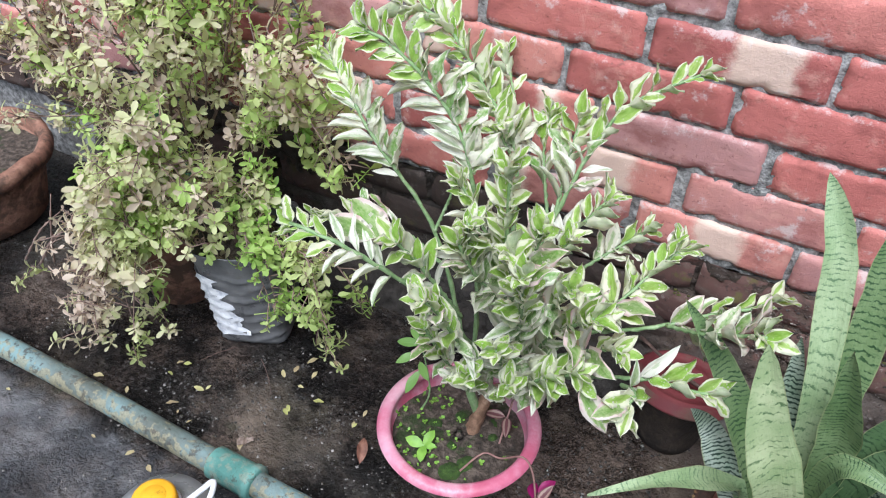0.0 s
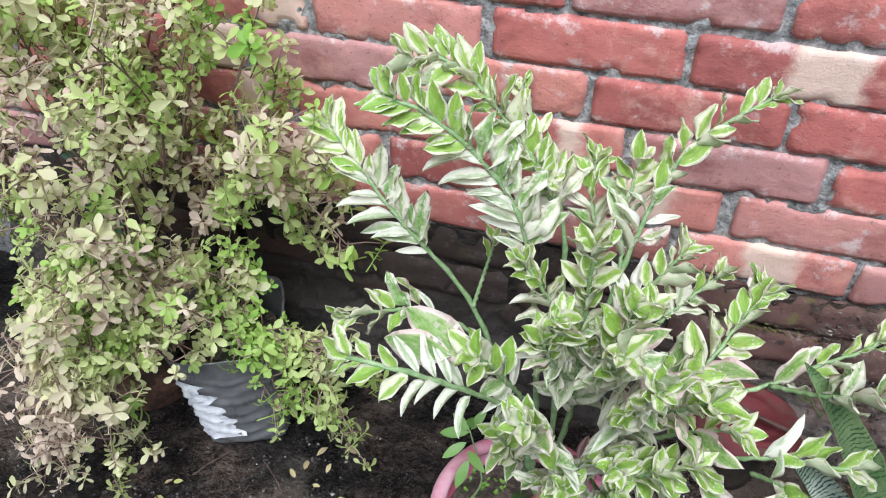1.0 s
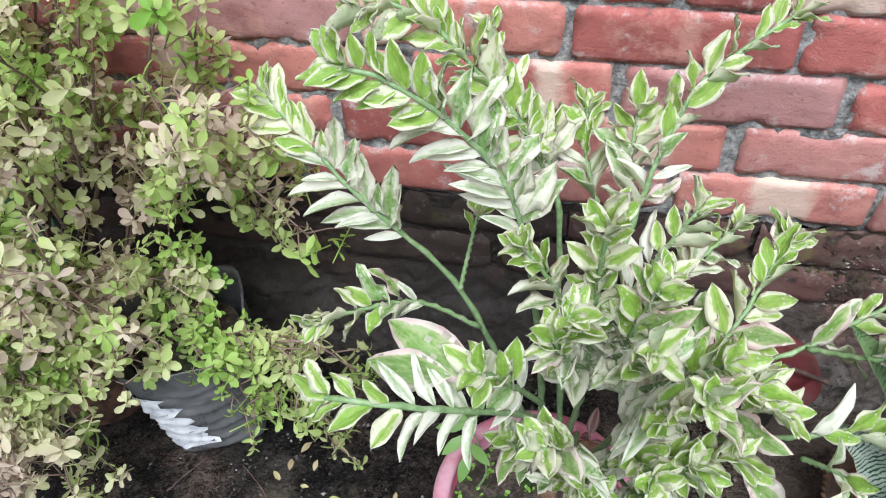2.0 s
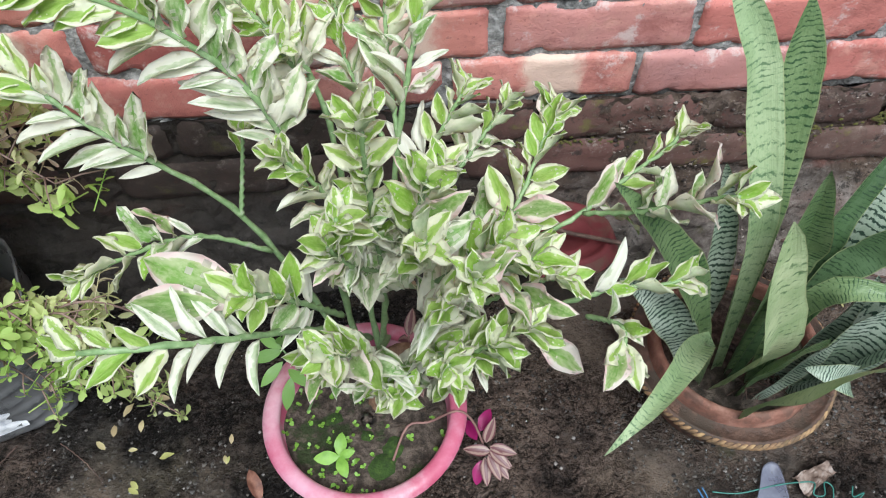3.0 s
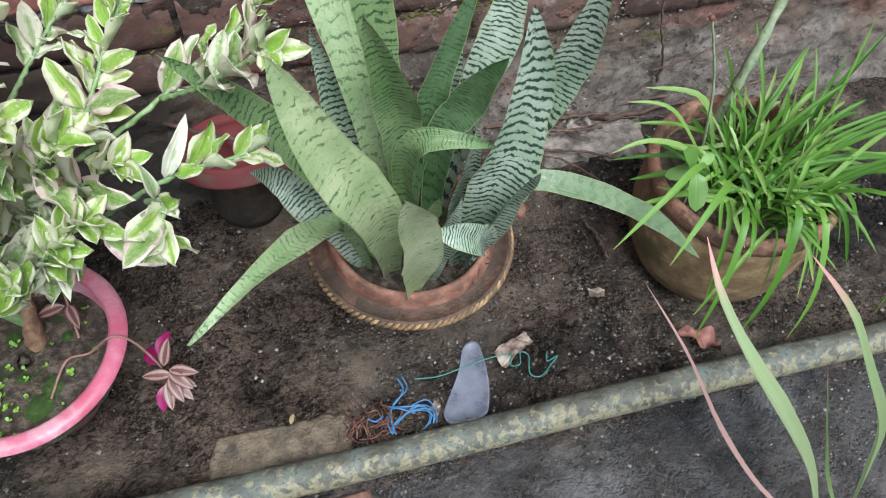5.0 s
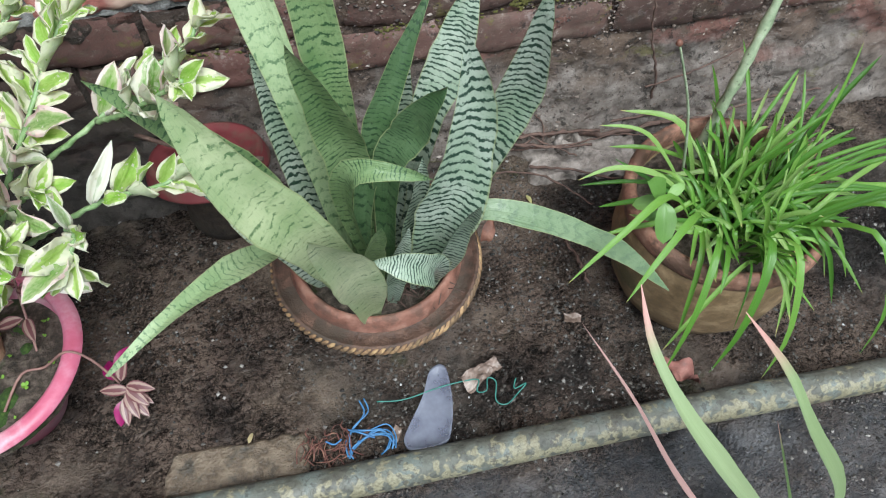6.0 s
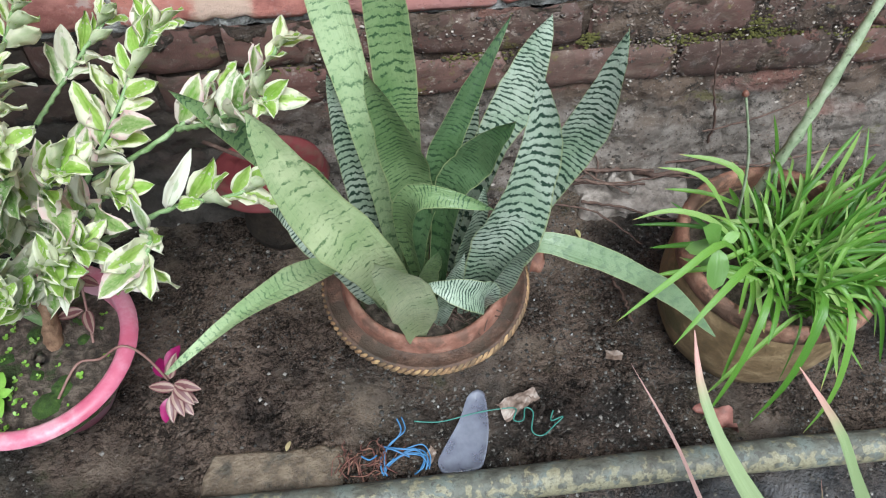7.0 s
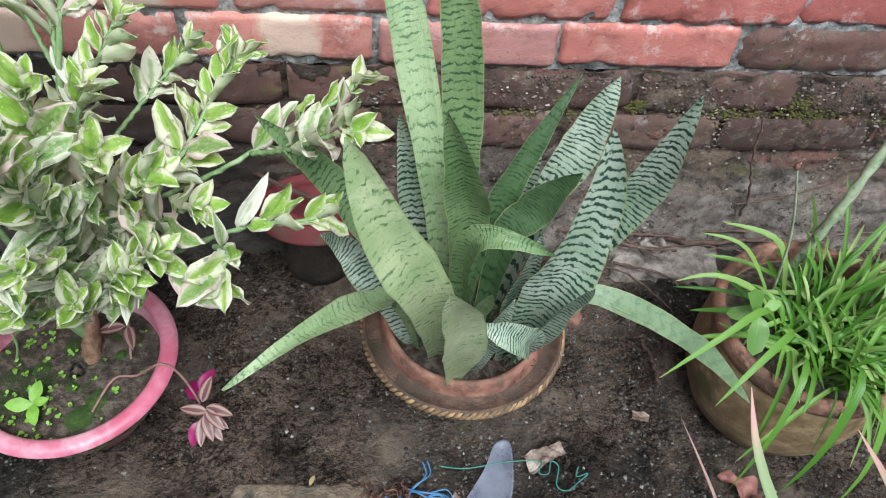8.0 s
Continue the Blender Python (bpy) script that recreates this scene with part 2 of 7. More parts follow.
    # wet cement beyond the pipe, the sky's blue-grey sheen painted into its colour
    sky_sheen = step(nt, calc(nt, "ADD", split(nt, p)[1], calc(nt, "MULTIPLY", mid, 0.08)), -0.55, -0.5, 1, 0)
    col = blend(nt, calc(nt, "MULTIPLY", sky_sheen, 0.6), col, ramp(nt, noise_tex(nt, p, 16, 6, 0.65), [(0.35, (0.085, 0.088, 0.096)), (0.55, (0.215, 0.22, 0.237)), (0.7, (0.34, 0.34, 0.352))]))
    put(nt, b.inputs["Base Color"], col)
    wet = noise_tex(nt, p, 5.5, 5, 0.6)
    put(nt, b.inputs["Roughness"], step(nt, calc(nt, "ADD", wet, calc(nt, "MULTIPLY", fine, 0.3)), 0.5, 0.85, 0.1, 0.42))
    b.inputs["Specular IOR Level"].default_value = 0.55
    h = calc(nt, "ADD", calc(nt, "ADD", mid, calc(nt, "MULTIPLY", ridge, 0.8)), calc(nt, "ADD", calc(nt, "MULTIPLY", fine, 0.9), calc(nt, "MULTIPLY", noise_tex(nt, p, 340, 4, 0.7), 0.3)))
    h = calc(nt, "SUBTRACT", h, calc(nt, "MULTIPLY", calc(nt, "MULTIPLY", crumb, lone), 0.8))
    bump(nt, b, calc(nt, "MULTIPLY", h, rest), 1.0, 0.024)
    return m


wet_ground = ground_material()


def simple(name, stops, scale, rough=(0.5, 0.8), bumpiness=0.4, depth=0.002, detail=5, extra=None, random_shift=True):
    """A weathered surface: a noise ramp, with spots of a second colour."""
    m, nt, b = material(name)
    p = shifted(nt, coords(nt), 3.0, per_object(nt)) if random_shift else world_place(nt)
    a, c = noise_tex(nt, p, scale, detail, 0.65), noise_tex(nt, p, scale * 6, 3)
    col = ramp(nt, a, stops)
    if extra:
        spot, lo, hi, amount, sc = extra
        col = blend(nt, step(nt, noise_tex(nt, p, sc, 5, 0.65), lo, hi, 0, amount), col, spot)
    put(nt, b.inputs["Base Color"], col)
    put(nt, b.inputs["Roughness"], step(nt, a, 0.3, 0.7, *rough))
    bump(nt, b, calc(nt, "ADD", a, calc(nt, "MULTIPLY", c, 0.3)), bumpiness, depth)
    return m


terracotta = simple("terracotta", [(0.3, (0.13, 0.062, 0.042)), (0.5, (0.26, 0.13, 0.088)), (0.7, (0.38, 0.22, 0.155))], 60, (0.6, 0.9), 0.9, 0.004, 7, ((0.075, 0.045, 0.03), 0.46, 0.58, 0.8, 26))
stained_clay = simple("stained_clay", [(0.3, (0.045, 0.027, 0.02)), (0.5, (0.095, 0.055, 0.039)), (0.7, (0.18, 0.105, 0.075))], 55, (0.55, 0.85), 0.9, 0.004, 7, ((0.045, 0.034, 0.024), 0.46, 0.58, 0.8, 22))
ochre_clay = simple("ochre_clay", [(0.3, (0.2, 0.11, 0.055)), (0.5, (0.34, 0.21, 0.11)), (0.75, (0.5, 0.35, 0.17))], 60, (0.6, 0.9), 0.7, 0.002, 6, ((0.08, 0.055, 0.035), 0.45, 0.58, 0.75, 24))
mossy_clay = simple("mossy_clay", [(0.3, (0.12, 0.08, 0.04)), (0.5, (0.22, 0.145, 0.075)), (0.7, (0.38, 0.27, 0.15))], 38, (0.55, 0.85), 0.8, 0.004, 7, ((0.06, 0.065, 0.022), 0.52, 0.64, 0.7, 11))
soil_dark = simple("soil", [(0.3, (0.022, 0.017, 0.013)), (0.46, (0.06, 0.045, 0.034)), (0.6, (0.16, 0.125, 0.1)), (0.85, (0.2, 0.17, 0.14))], 85, (0.7, 0.95), 1.0, 0.012, 8, ((0.025, 0.05, 0.008), 0.54, 0.62, 0.85, 14))
pink_plastic = simple("faded_pink_plastic", [(0.3, (0.36, 0.05, 0.095)), (0.48, (0.47, 0.115, 0.19)), (0.66, (0.57, 0.29, 0.37))], 9, (0.35, 0.55), 0.2, 0.001, 6, ((0.64, 0.45, 0.5), 0.44, 0.66, 0.65, 12))
muddy_red = simple("muddy_red_plastic", [(0.3, (0.12, 0.02, 0.024)), (0.6, (0.17, 0.032, 0.036)), (0.8, (0.2, 0.065, 0.06))], 13, (0.6, 0.85), 0.5, 0.002, 5, ((0.12, 0.085, 0.06), 0.52, 0.64, 0.7, 8))
# mud brown taken nearly black, to paint the shadow under the red pot
shade_mud = simple("shade_dark_mud", [(0.3, (0.018, 0.013, 0.01)), (0.5, (0.04, 0.029, 0.021)), (0.7, (0.08, 0.058, 0.042))], 30, (0.88, 0.97), 1.0, 0.01, 7, ((0.1, 0.03, 0.03), 0.66, 0.72, 0.6, 7))
black_plastic = simple("black_plastic", [(0.3, (0.08, 0.08, 0.082)), (0.55, (0.15, 0.15, 0.153)), (0.75, (0.26, 0.255, 0.25))], 14, (0.22, 0.45), 0.2, 0.001, 5, ((0.14, 0.12, 0.1), 0.6, 0.75, 0.6, 30))
torn_paper = simple("torn_label", [(0.35, (0.5, 0.52, 0.58)), (0.5, (0.76, 0.77, 0.8)), (0.7, (0.82, 0.82, 0.84))], 60, (0.5, 0.8), 0.6, 0.002)
woody = simple("woody_stem", [(0.3, (0.13, 0.07, 0.04)), (0.55, (0.27, 0.16, 0.1)), (0.75, (0.4, 0.28, 0.19))], 70, (0.7, 0.9), 1.0, 0.004)
green_stem = simple("green_stem", [(0.3, (0.13, 0.22, 0.085)), (0.55, (0.22, 0.33, 0.15)), (0.75, (0.36, 0.45, 0.27))], 120, (0.4, 0.6), 0.5, 0.001, 4, ((0.3, 0.3, 0.24), 0.62, 0.7, 0.6, 60))
twig_brown = simple("twig", [(0.3, (0.045, 0.027, 0.021)), (0.55, (0.11, 0.066, 0.052)), (0.75, (0.22, 0.155, 0.125))], 80, (0.7, 0.9), 0.6, 0.001)
purple_twig = simple("purple_twig", [(0.3, (0.14, 0.09, 0.07)), (0.6, (0.25, 0.17, 0.14)), (0.8, (0.34, 0.26, 0.2))], 60, (0.6, 0.8), 0.3, 0.001)
red_dead_leaf = simple("red_dead_leaf", [(0.3, (0.12, 0.045, 0.036)), (0.55, (0.26, 0.11, 0.09)), (0.75, (0.4, 0.22, 0.18))], 60, (0.5, 0.8), 0.7, 0.003)
dead_leaf_brown = simple("dead_leaf", [(0.3, (0.1, 0.04, 0.027)), (0.55, (0.2, 0.09, 0.06)), (0.75, (0.34, 0.2, 0.145))], 70, (0.5, 0.8), 0.6, 0.002)
old_cement = simple("old_cement", [(0.34, (0.06, 0.045, 0.032)), (0.48, (0.125, 0.093, 0.065)), (0.62, (0.19, 0.147, 0.105))], 48, (0.3, 0.6), 1.0, 0.008, 8, ((0.035, 0.033, 0.027), 0.5, 0.64, 0.8, 20), False)
grey_cement = simple("grey_cement", [(0.34, (0.12, 0.1, 0.088)), (0.48, (0.24, 0.205, 0.18)), (0.62, (0.36, 0.315, 0.285))], 40, (0.45, 0.75), 1.0, 0.008, 8, ((0.07, 0.058, 0.05), 0.52, 0.64, 0.7, 18), False)
stone_grit = simple("grit", [(0.3, (0.1, 0.09, 0.08)), (0.6, (0.3, 0.28, 0.26)), (0.8, (0.6, 0.58, 0.54))], 30, (0.6, 0.9), 0.2, 0.001)
yellow_plastic = simple("yellow_plastic", [(0.3, (0.7, 0.32, 0.01)), (0.6, (0.8, 0.42, 0.02)), (0.85, (0.82, 0.48, 0.05))], 20, (0.3, 0.5), 0.15, 0.001, 4, ((0.3, 0.17, 0.02), 0.6, 0.66, 0.7, 45))
white_plastic = simple("white_plastic", [(0.3, (0.6, 0.6, 0.62)), (0.7, (0.78, 0.78, 0.8))], 30, (0.35, 0.5), 0.1, 0.001)
grey_plastic = simple("dusty_clear_plastic", [(0.3, (0.2, 0.2, 0.2)), (0.7, (0.3, 0.3, 0.3))], 12, (0.25, 0.4), 0.2, 0.001)
blue_cord = simple("blue_cord", [(0.3, (0.025, 0.1, 0.25)), (0.7, (0.09, 0.24, 0.44))], 90, (0.4, 0.6), 0.2, 0.0006)
green_cord = simple("green_cord", [(0.3, (0.02, 0.12, 0.1)), (0.7, (0.06, 0.22, 0.18))], 90, (0.4, 0.6), 0.2, 0.0006)
rust_fibre = simple("rusty_fibre", [(0.3, (0.05, 0.02, 0.016)), (0.5, (0.13, 0.05, 0.04)), (0.7, (0.26, 0.15, 0.1))], 90, (0.7, 0.9), 0.3, 0.0006)
wrapper_film = simple("dirty_wrapper", [(0.3, (0.12, 0.085, 0.065)), (0.55, (0.24, 0.18, 0.15)), (0.75, (0.42, 0.36, 0.32))], 40, (0.3, 0.5), 0.8, 0.003)
moss_green = simple("moss", [(0.3, (0.015, 0.035, 0.005)), (0.55, (0.035, 0.075, 0.01)), (0.75, (0.08, 0.13, 0.025))], 150, (0.8, 0.95), 1.0, 0.004)
wall_moss = simple("wall_moss", [(0.3, (0.05, 0.05, 0.01)), (0.55, (0.1, 0.095, 0.022)), (0.75, (0.16, 0.15, 0.04))], 150, (0.8, 0.95), 1.0, 0.003)
pale_stalk = simple("pale_stalk", [(0.3, (0.17, 0.23, 0.13)), (0.55, (0.3, 0.36, 0.23)), (0.75, (0.42, 0.46, 0.34))], 60, (0.5, 0.7), 0.6, 0.002, 5, ((0.08, 0.08, 0.05), 0.6, 0.66, 0.8, 110))
runner = simple("runner_stem", [(0.3, (0.17, 0.08, 0.075)), (0.7, (0.34, 0.2, 0.17))], 60, (0.5, 0.7), 0.4, 0.001)
weed_green = simple("weed_leaf", [(0.3, (0.12, 0.26, 0.03)), (0.7, (0.22, 0.4, 0.06))], 60, (0.4, 0.6), 0.3, 0.0006)


def milky_plastic():
    m, nt, b = material("milky_plastic")
    n = noise_tex(nt, coords(nt), 40, 5)
    put(nt, b.inputs["Base Color"], ramp(nt, n, [(0.35, (0.16, 0.17, 0.24)), (0.65, (0.28, 0.3, 0.38))]))
    put(nt, b.inputs["Roughness"], step(nt, n, 0.3, 0.7, 0.2, 0.5))
    b.inputs["Alpha"].default_value = 0.62
    return m


milky = milky_plastic()


PIPE_FLANK = -0.545


def pipe_material(name, joint):
    """Flaking blue-green paint over a pale, dirty pipe."""
    m, nt, b = material(name)
    p = coords(nt)
    a, c, d = noise_tex(nt, p, 115, 3, 0.5, 0.1), noise_tex(nt, p, 9, 4), noise_tex(nt, p, 260, 4, 0.7)
    if joint:
        col = ramp(nt, c, [(0.3, (0.07, 0.2, 0.17)), (0.5, (0.13, 0.3, 0.26)), (0.7, (0.27, 0.42, 0.38))])
        col = blend(nt, step(nt, noise_tex(nt, p, 55, 5, 0.65), 0.5, 0.6, 0, 0.55), col, (0.3, 0.31, 0.24))
        col = blend(nt, step(nt, noise_tex(nt, p, 38, 5, 0.7), 0.58, 0.66, 0, 0.7), col, (0.07, 0.06, 0.045))
    else:
        col = ramp(nt, c, [(0.3, (0.08, 0.085, 0.07)), (0.43, (0.12, 0.145, 0.13)), (0.56, (0.16, 0.225, 0.22)), (0.7, (0.2, 0.33, 0.33))])
        along, across, _ = split(nt, p)
        col = blend(nt, step(nt, along, -0.6, 0.0, 0.0, 0.92), col, ramp(nt, noise_tex(nt, p, 30, 5, 0.65), [(0.35, (0.05, 0.045, 0.035)), (0.5, (0.11, 0.108, 0.088)), (0.68, (0.16, 0.2, 0.19))]))
        flank = step(nt, calc(nt, "ADD", across, calc(nt, "MULTIPLY", along, 0.0114)), PIPE_FLANK - 0.016, PIPE_FLANK + 0.01, 0.13, -0.07)
        lichen = calc(nt, "ADD", noise_tex(nt, p, 88, 2, 0.4, 0.3), calc(nt, "ADD", flank, calc(nt, "MULTIPLY", calc(nt, "SUBTRACT", noise_tex(nt, p, 16, 3), 0.5), 0.4)))
        col = blend(nt, step(nt, lichen, 0.5, 0.6, 0, 0.7), col, ramp(nt, d, [(0.35, (0.17, 0.15, 0.09)), (0.6, (0.32, 0.29, 0.185))]))
        col = blend(nt, step(nt, noise_tex(nt, p, 60, 5, 0.7), 0.54, 0.62, 0, 0.75), col, (0.05, 0.043, 0.036))
    col = blend(nt, step(nt, d, 0.6, 0.7, 0, 0.5), col, (0.06, 0.055, 0.045))
    put(nt, b.inputs["Base Color"], col)
    put(nt, b.inputs["Roughness"], step(nt, c, 0.3, 0.7, 0.45, 0.75))
    bump(nt, b, calc(nt, "ADD", step(nt, a, 0.48, 0.56), calc(nt, "MULTIPLY", d, 0.3)), 0.5, 0.001)
    return m


pipe_paint, joint_paint = pipe_material("flaking_pipe_paint", False), pipe_material("green_coupling_paint", True)


def variegated(name, green, middle, margin, cut, blush=None):
    """Green heart, pale margin and streaks; u runs across the leaf and v along it."""
    m, nt, b = material(name)
    r = per_object(nt)
    uv = coords(nt, "UV")
    q = shifted(nt, coords(nt), 5.0, r)
    u = split(nt, uv)[0]
    off = calc(nt, "ABSOLUTE", calc(nt, "MULTIPLY", calc(nt, "SUBTRACT", u, 0.5), 2))
    n1 = noise_tex(nt, scaled(nt, q, 1.3, 0.5, 1), 80, 3, 0.55)
    n2 = noise_tex(nt, scaled(nt, q, 1.0, 0.3, 1.0), 380, 4, 0.65)
    t = calc(nt, "ADD", off, calc(nt, "ADD", calc(nt, "MULTIPLY", calc(nt, "SUBTRACT", n1, 0.5), 1.6), calc(nt, "MULTIPLY", calc(nt, "SUBTRACT", r, 0.5), 0.8)))
    t = calc(nt, "ADD", t, calc(nt, "MULTIPLY", calc(nt, "SUBTRACT", n2, 0.5), 0.45))
    t = calc(nt, "ADD", t, step(nt, off, 0.62, 0.8, 0, 0.55))
    # some hearts are bright, some grey-green
    tone = calc(nt, "FRACT", calc(nt, "MULTIPLY", r, 7.7))
    dull = (green[0] * 1.15, green[1] * 0.88, green[2] * 2.0)
    heart = blend(nt, calc(nt, "MULTIPLY", tone, 0.5), green, dull)
    heart = blend(nt, step(nt, n2, 0.38, 0.68, 0, 0.7), heart, middle)
    col = blend(nt, step(nt, t, cut - 0.5, cut - 0.06, 0, 0.9), heart, middle)
    col = blend(nt, step(nt, t, cut - 0.06, cut + 0.1), col, margin)
    rosy = calc(nt, "MULTIPLY", step(nt, off, 0.93, 0.99), step(nt, calc(nt, "FRACT", calc(nt, "MULTIPLY", r, 17.3)), 0.55, 0.75, 0, 0.6))
    col = blend(nt, rosy, col, (0.62, 0.36, 0.36))
    if blush:
        col = blend(nt, calc(nt, "MULTIPLY", step(nt, noise_tex(nt, q, 28, 3), 0.4, 0.6), step(nt, off, 0.45, 0.95, 0.0, 0.8)), col, blush)
    put(nt, b.inputs["Base Color"], col)
    put(nt, b.inputs["Roughness"], step(nt, n1, 0.3, 0.7, 0.4, 0.58))
    rib = step(nt, off, 0.0, 0.14, 1.0, 0.0)
    bump(nt, b, calc(nt, "ADD", calc(nt, "MULTIPLY", n1, 1.6), calc(nt, "ADD", calc(nt, "MULTIPLY", rib, 0.25), calc(nt, "MULTIPLY", n2, 0.35))), 0.6, 0.0025)
    thin(m, nt, b, col, 0.5)
    return m


leaf_old = variegated("variegated_leaf", (0.22, 0.44, 0.085), (0.57, 0.67, 0.4), (0.9, 0.89, 0.76), 0.46)
leaf_young = variegated("young_variegated_leaf", (0.31, 0.55, 0.07), (0.5, 0.67, 0.2), (0.87, 0.88, 0.68), 0.62)
leaf_pale = variegated("pale_variegated_leaf", (0.36, 0.52, 0.2), (0.66, 0.73, 0.53), (0.9, 0.9, 0.8), 0.2)
leaf_pink = variegated("pink_flushed_leaf", (0.24, 0.46, 0.08), (0.55, 0.65, 0.34), (0.9, 0.84, 0.76), 0.5, (0.9, 0.62, 0.64))


def pale_underside(name, stops, blush):
    m, nt, b = material(name)
    r = per_object(nt)
    q = shifted(nt, coords(nt), 5.0, r)
    n = noise_tex(nt, scaled(nt, q, 1.2, 0.45, 1), 130, 5, 0.65)
    col = ramp(nt, calc(nt, "ADD", calc(nt, "MULTIPLY", n, 0.8), calc(nt, "MULTIPLY", r, 0.2)), stops)
    col = blend(nt, step(nt, noise_tex(nt, q, 22, 3), 0.5, 0.66, 0, blush), col, (0.78, 0.5, 0.5))
    put(nt, b.inputs["Base Color"], col)
    b.inputs["Roughness"].default_value = 0.6
    bump(nt, b, n, 0.5, 0.0018)
    thin(m, nt, b, col, 0.64)
    return m


leaf_back = pale_underside("leaf_underside", [(0.3, (0.56, 0.63, 0.44)), (0.45, (0.74, 0.77, 0.6)), (0.62, (0.88, 0.87, 0.75))], 0.04)
pink_back = pale_underside("pink_leaf_underside", [(0.3, (0.68, 0.7, 0.54)), (0.55, (0.88, 0.83, 0.75))], 0.22)


def striped(name, dark, light, lo, hi, back):
    m, nt, b = material(name)
    off = calc(nt, "ABSOLUTE", calc(nt, "MULTIPLY", calc(nt, "SUBTRACT", split(nt, coords(nt, "UV"))[0], 0.5), 2))
    n = noise_tex(nt, coords(nt), 160, 3)
    t = calc(nt, "ADD", off, calc(nt, "MULTIPLY", calc(nt, "SUBTRACT", n, 0.5), 0.25))
    col = blend(nt, calc(nt, "MULTIPLY", step(nt, t, lo, lo + 0.08), step(nt, t, hi, hi + 0.08, 1, 0)), dark, light)
    put(nt, b.inputs["Base Color"], col)
    b.inputs["Roughness"].default_value = 0.4
    thin(m, nt, b, back, 0.2)
    return m


purple_striped = striped("purple_striped_leaf", (0.15, 0.062, 0.066), (0.36, 0.25, 0.21), 0.28, 0.74, (0.25, 0.04, 0.1))
magenta_leaf = striped("magenta_leaf", (0.26, 0.01, 0.1), (0.3, 0.012, 0.12), 0.3, 0.7, (0.35, 0.02, 0.15))


def banded(name, light, dark, amount, freq, thick=0.55):
    """Wavy dark cross-bands on a grey-green blade."""
    m, nt, b = material(name)
    r = per_object(nt)
    uv = split(nt, coords(nt, "UV"))
    q = shifted(nt, coords(nt), 4.0, r)
    comb = nt.nodes.new("ShaderNodeCombineXYZ")
    put(nt, comb.inputs[0], calc(nt, "MULTIPLY", uv[0], 2.4))
    put(nt, comb.inputs[1], calc(nt, "MULTIPLY", uv[1], freq * 0.16))
    put(nt, comb.inputs[2], calc(nt, "MULTIPLY", r, 40))
    n = noise_tex(nt, comb.outputs[0], 1.0, 3, 0.5)
    wob = noise_tex(nt, q, 210, 4, 0.65)
    phase = calc(nt, "ADD", calc(nt, "MULTIPLY", uv[1], freq * 6.283), calc(nt, "ADD", calc(nt, "MULTIPLY", n, 12.0), calc(nt, "MULTIPLY", wob, 6.5)))
    wave = calc(nt, "SINE", phase)
    gaps = noise_tex(nt, q, 85, 4, 0.65)
    band = step(nt, calc(nt, "ADD", wave, calc(nt, "MULTIPLY", calc(nt, "SUBTRACT", gaps, 0.5), 3.6)), thick, thick + 0.6)
    soft = step(nt, noise_tex(nt, q, 14, 3), 0.35, 0.7)
    base = blend(nt, soft, light, (light[0] * 0.6, light[1] * 0.7, light[2] * 0.58))
    base = blend(nt, step(nt, wob, 0.5, 0.68, 0, 0.5), base, (light[0] * 0.42, light[1] * 0.55, light[2] * 0.45))
    col = blend(nt, calc(nt, "MULTIPLY", band, amount), base, dark)
    off = calc(nt, "ABSOLUTE", calc(nt, "MULTIPLY", calc(nt, "SUBTRACT", uv[0], 0.5), 2))
    col = blend(nt, step(nt, off, 0.93, 0.97, 0, 0.6), col, (0.3, 0.33, 0.16))
    put(nt, b.inputs["Base Color"], col)
    put(nt, b.inputs["Roughness"], step(nt, n, 0.3, 0.7, 0.32, 0.5))
    long = noise_tex(nt, scaled(nt, coords(nt, "UV"), 9, 1.5, 1), 1.6, 3)
    bump(nt, b, calc(nt, "ADD", calc(nt, "MULTIPLY", long, 0.4), calc(nt, "ADD", n, calc(nt, "MULTIPLY", wob, 0.35))), 0.6, 0.004)
    thin(m, nt, b, col, 0.08)
    return m


snake_pale = banded("pale_banded_blade", (0.35, 0.44, 0.25), (0.05, 0.12, 0.05), 0.75, 50, 0.6)
snake_light = banded("light_banded_blade", (0.5, 0.57, 0.33), (0.055, 0.135, 0.045), 0.82, 40, 0.76)
snake_plain = banded("plain_pale_blade", (0.55, 0.6, 0.37), (0.07, 0.16, 0.06), 0.85, 30, 0.85)
snake_grey = banded("silver_banded_blade", (0.4, 0.46, 0.38), (0.014, 0.042, 0.027), 0.97, 40, 0.2)
snake_dark = banded("dark_banded_blade", (0.085, 0.145, 0.065), (0.015, 0.042, 0.018), 0.85, 46, 0.5)
snake_mid = banded("green_banded_blade", (0.19, 0.275, 0.125), (0.026, 0.07, 0.028), 0.9, 48, 0.5)


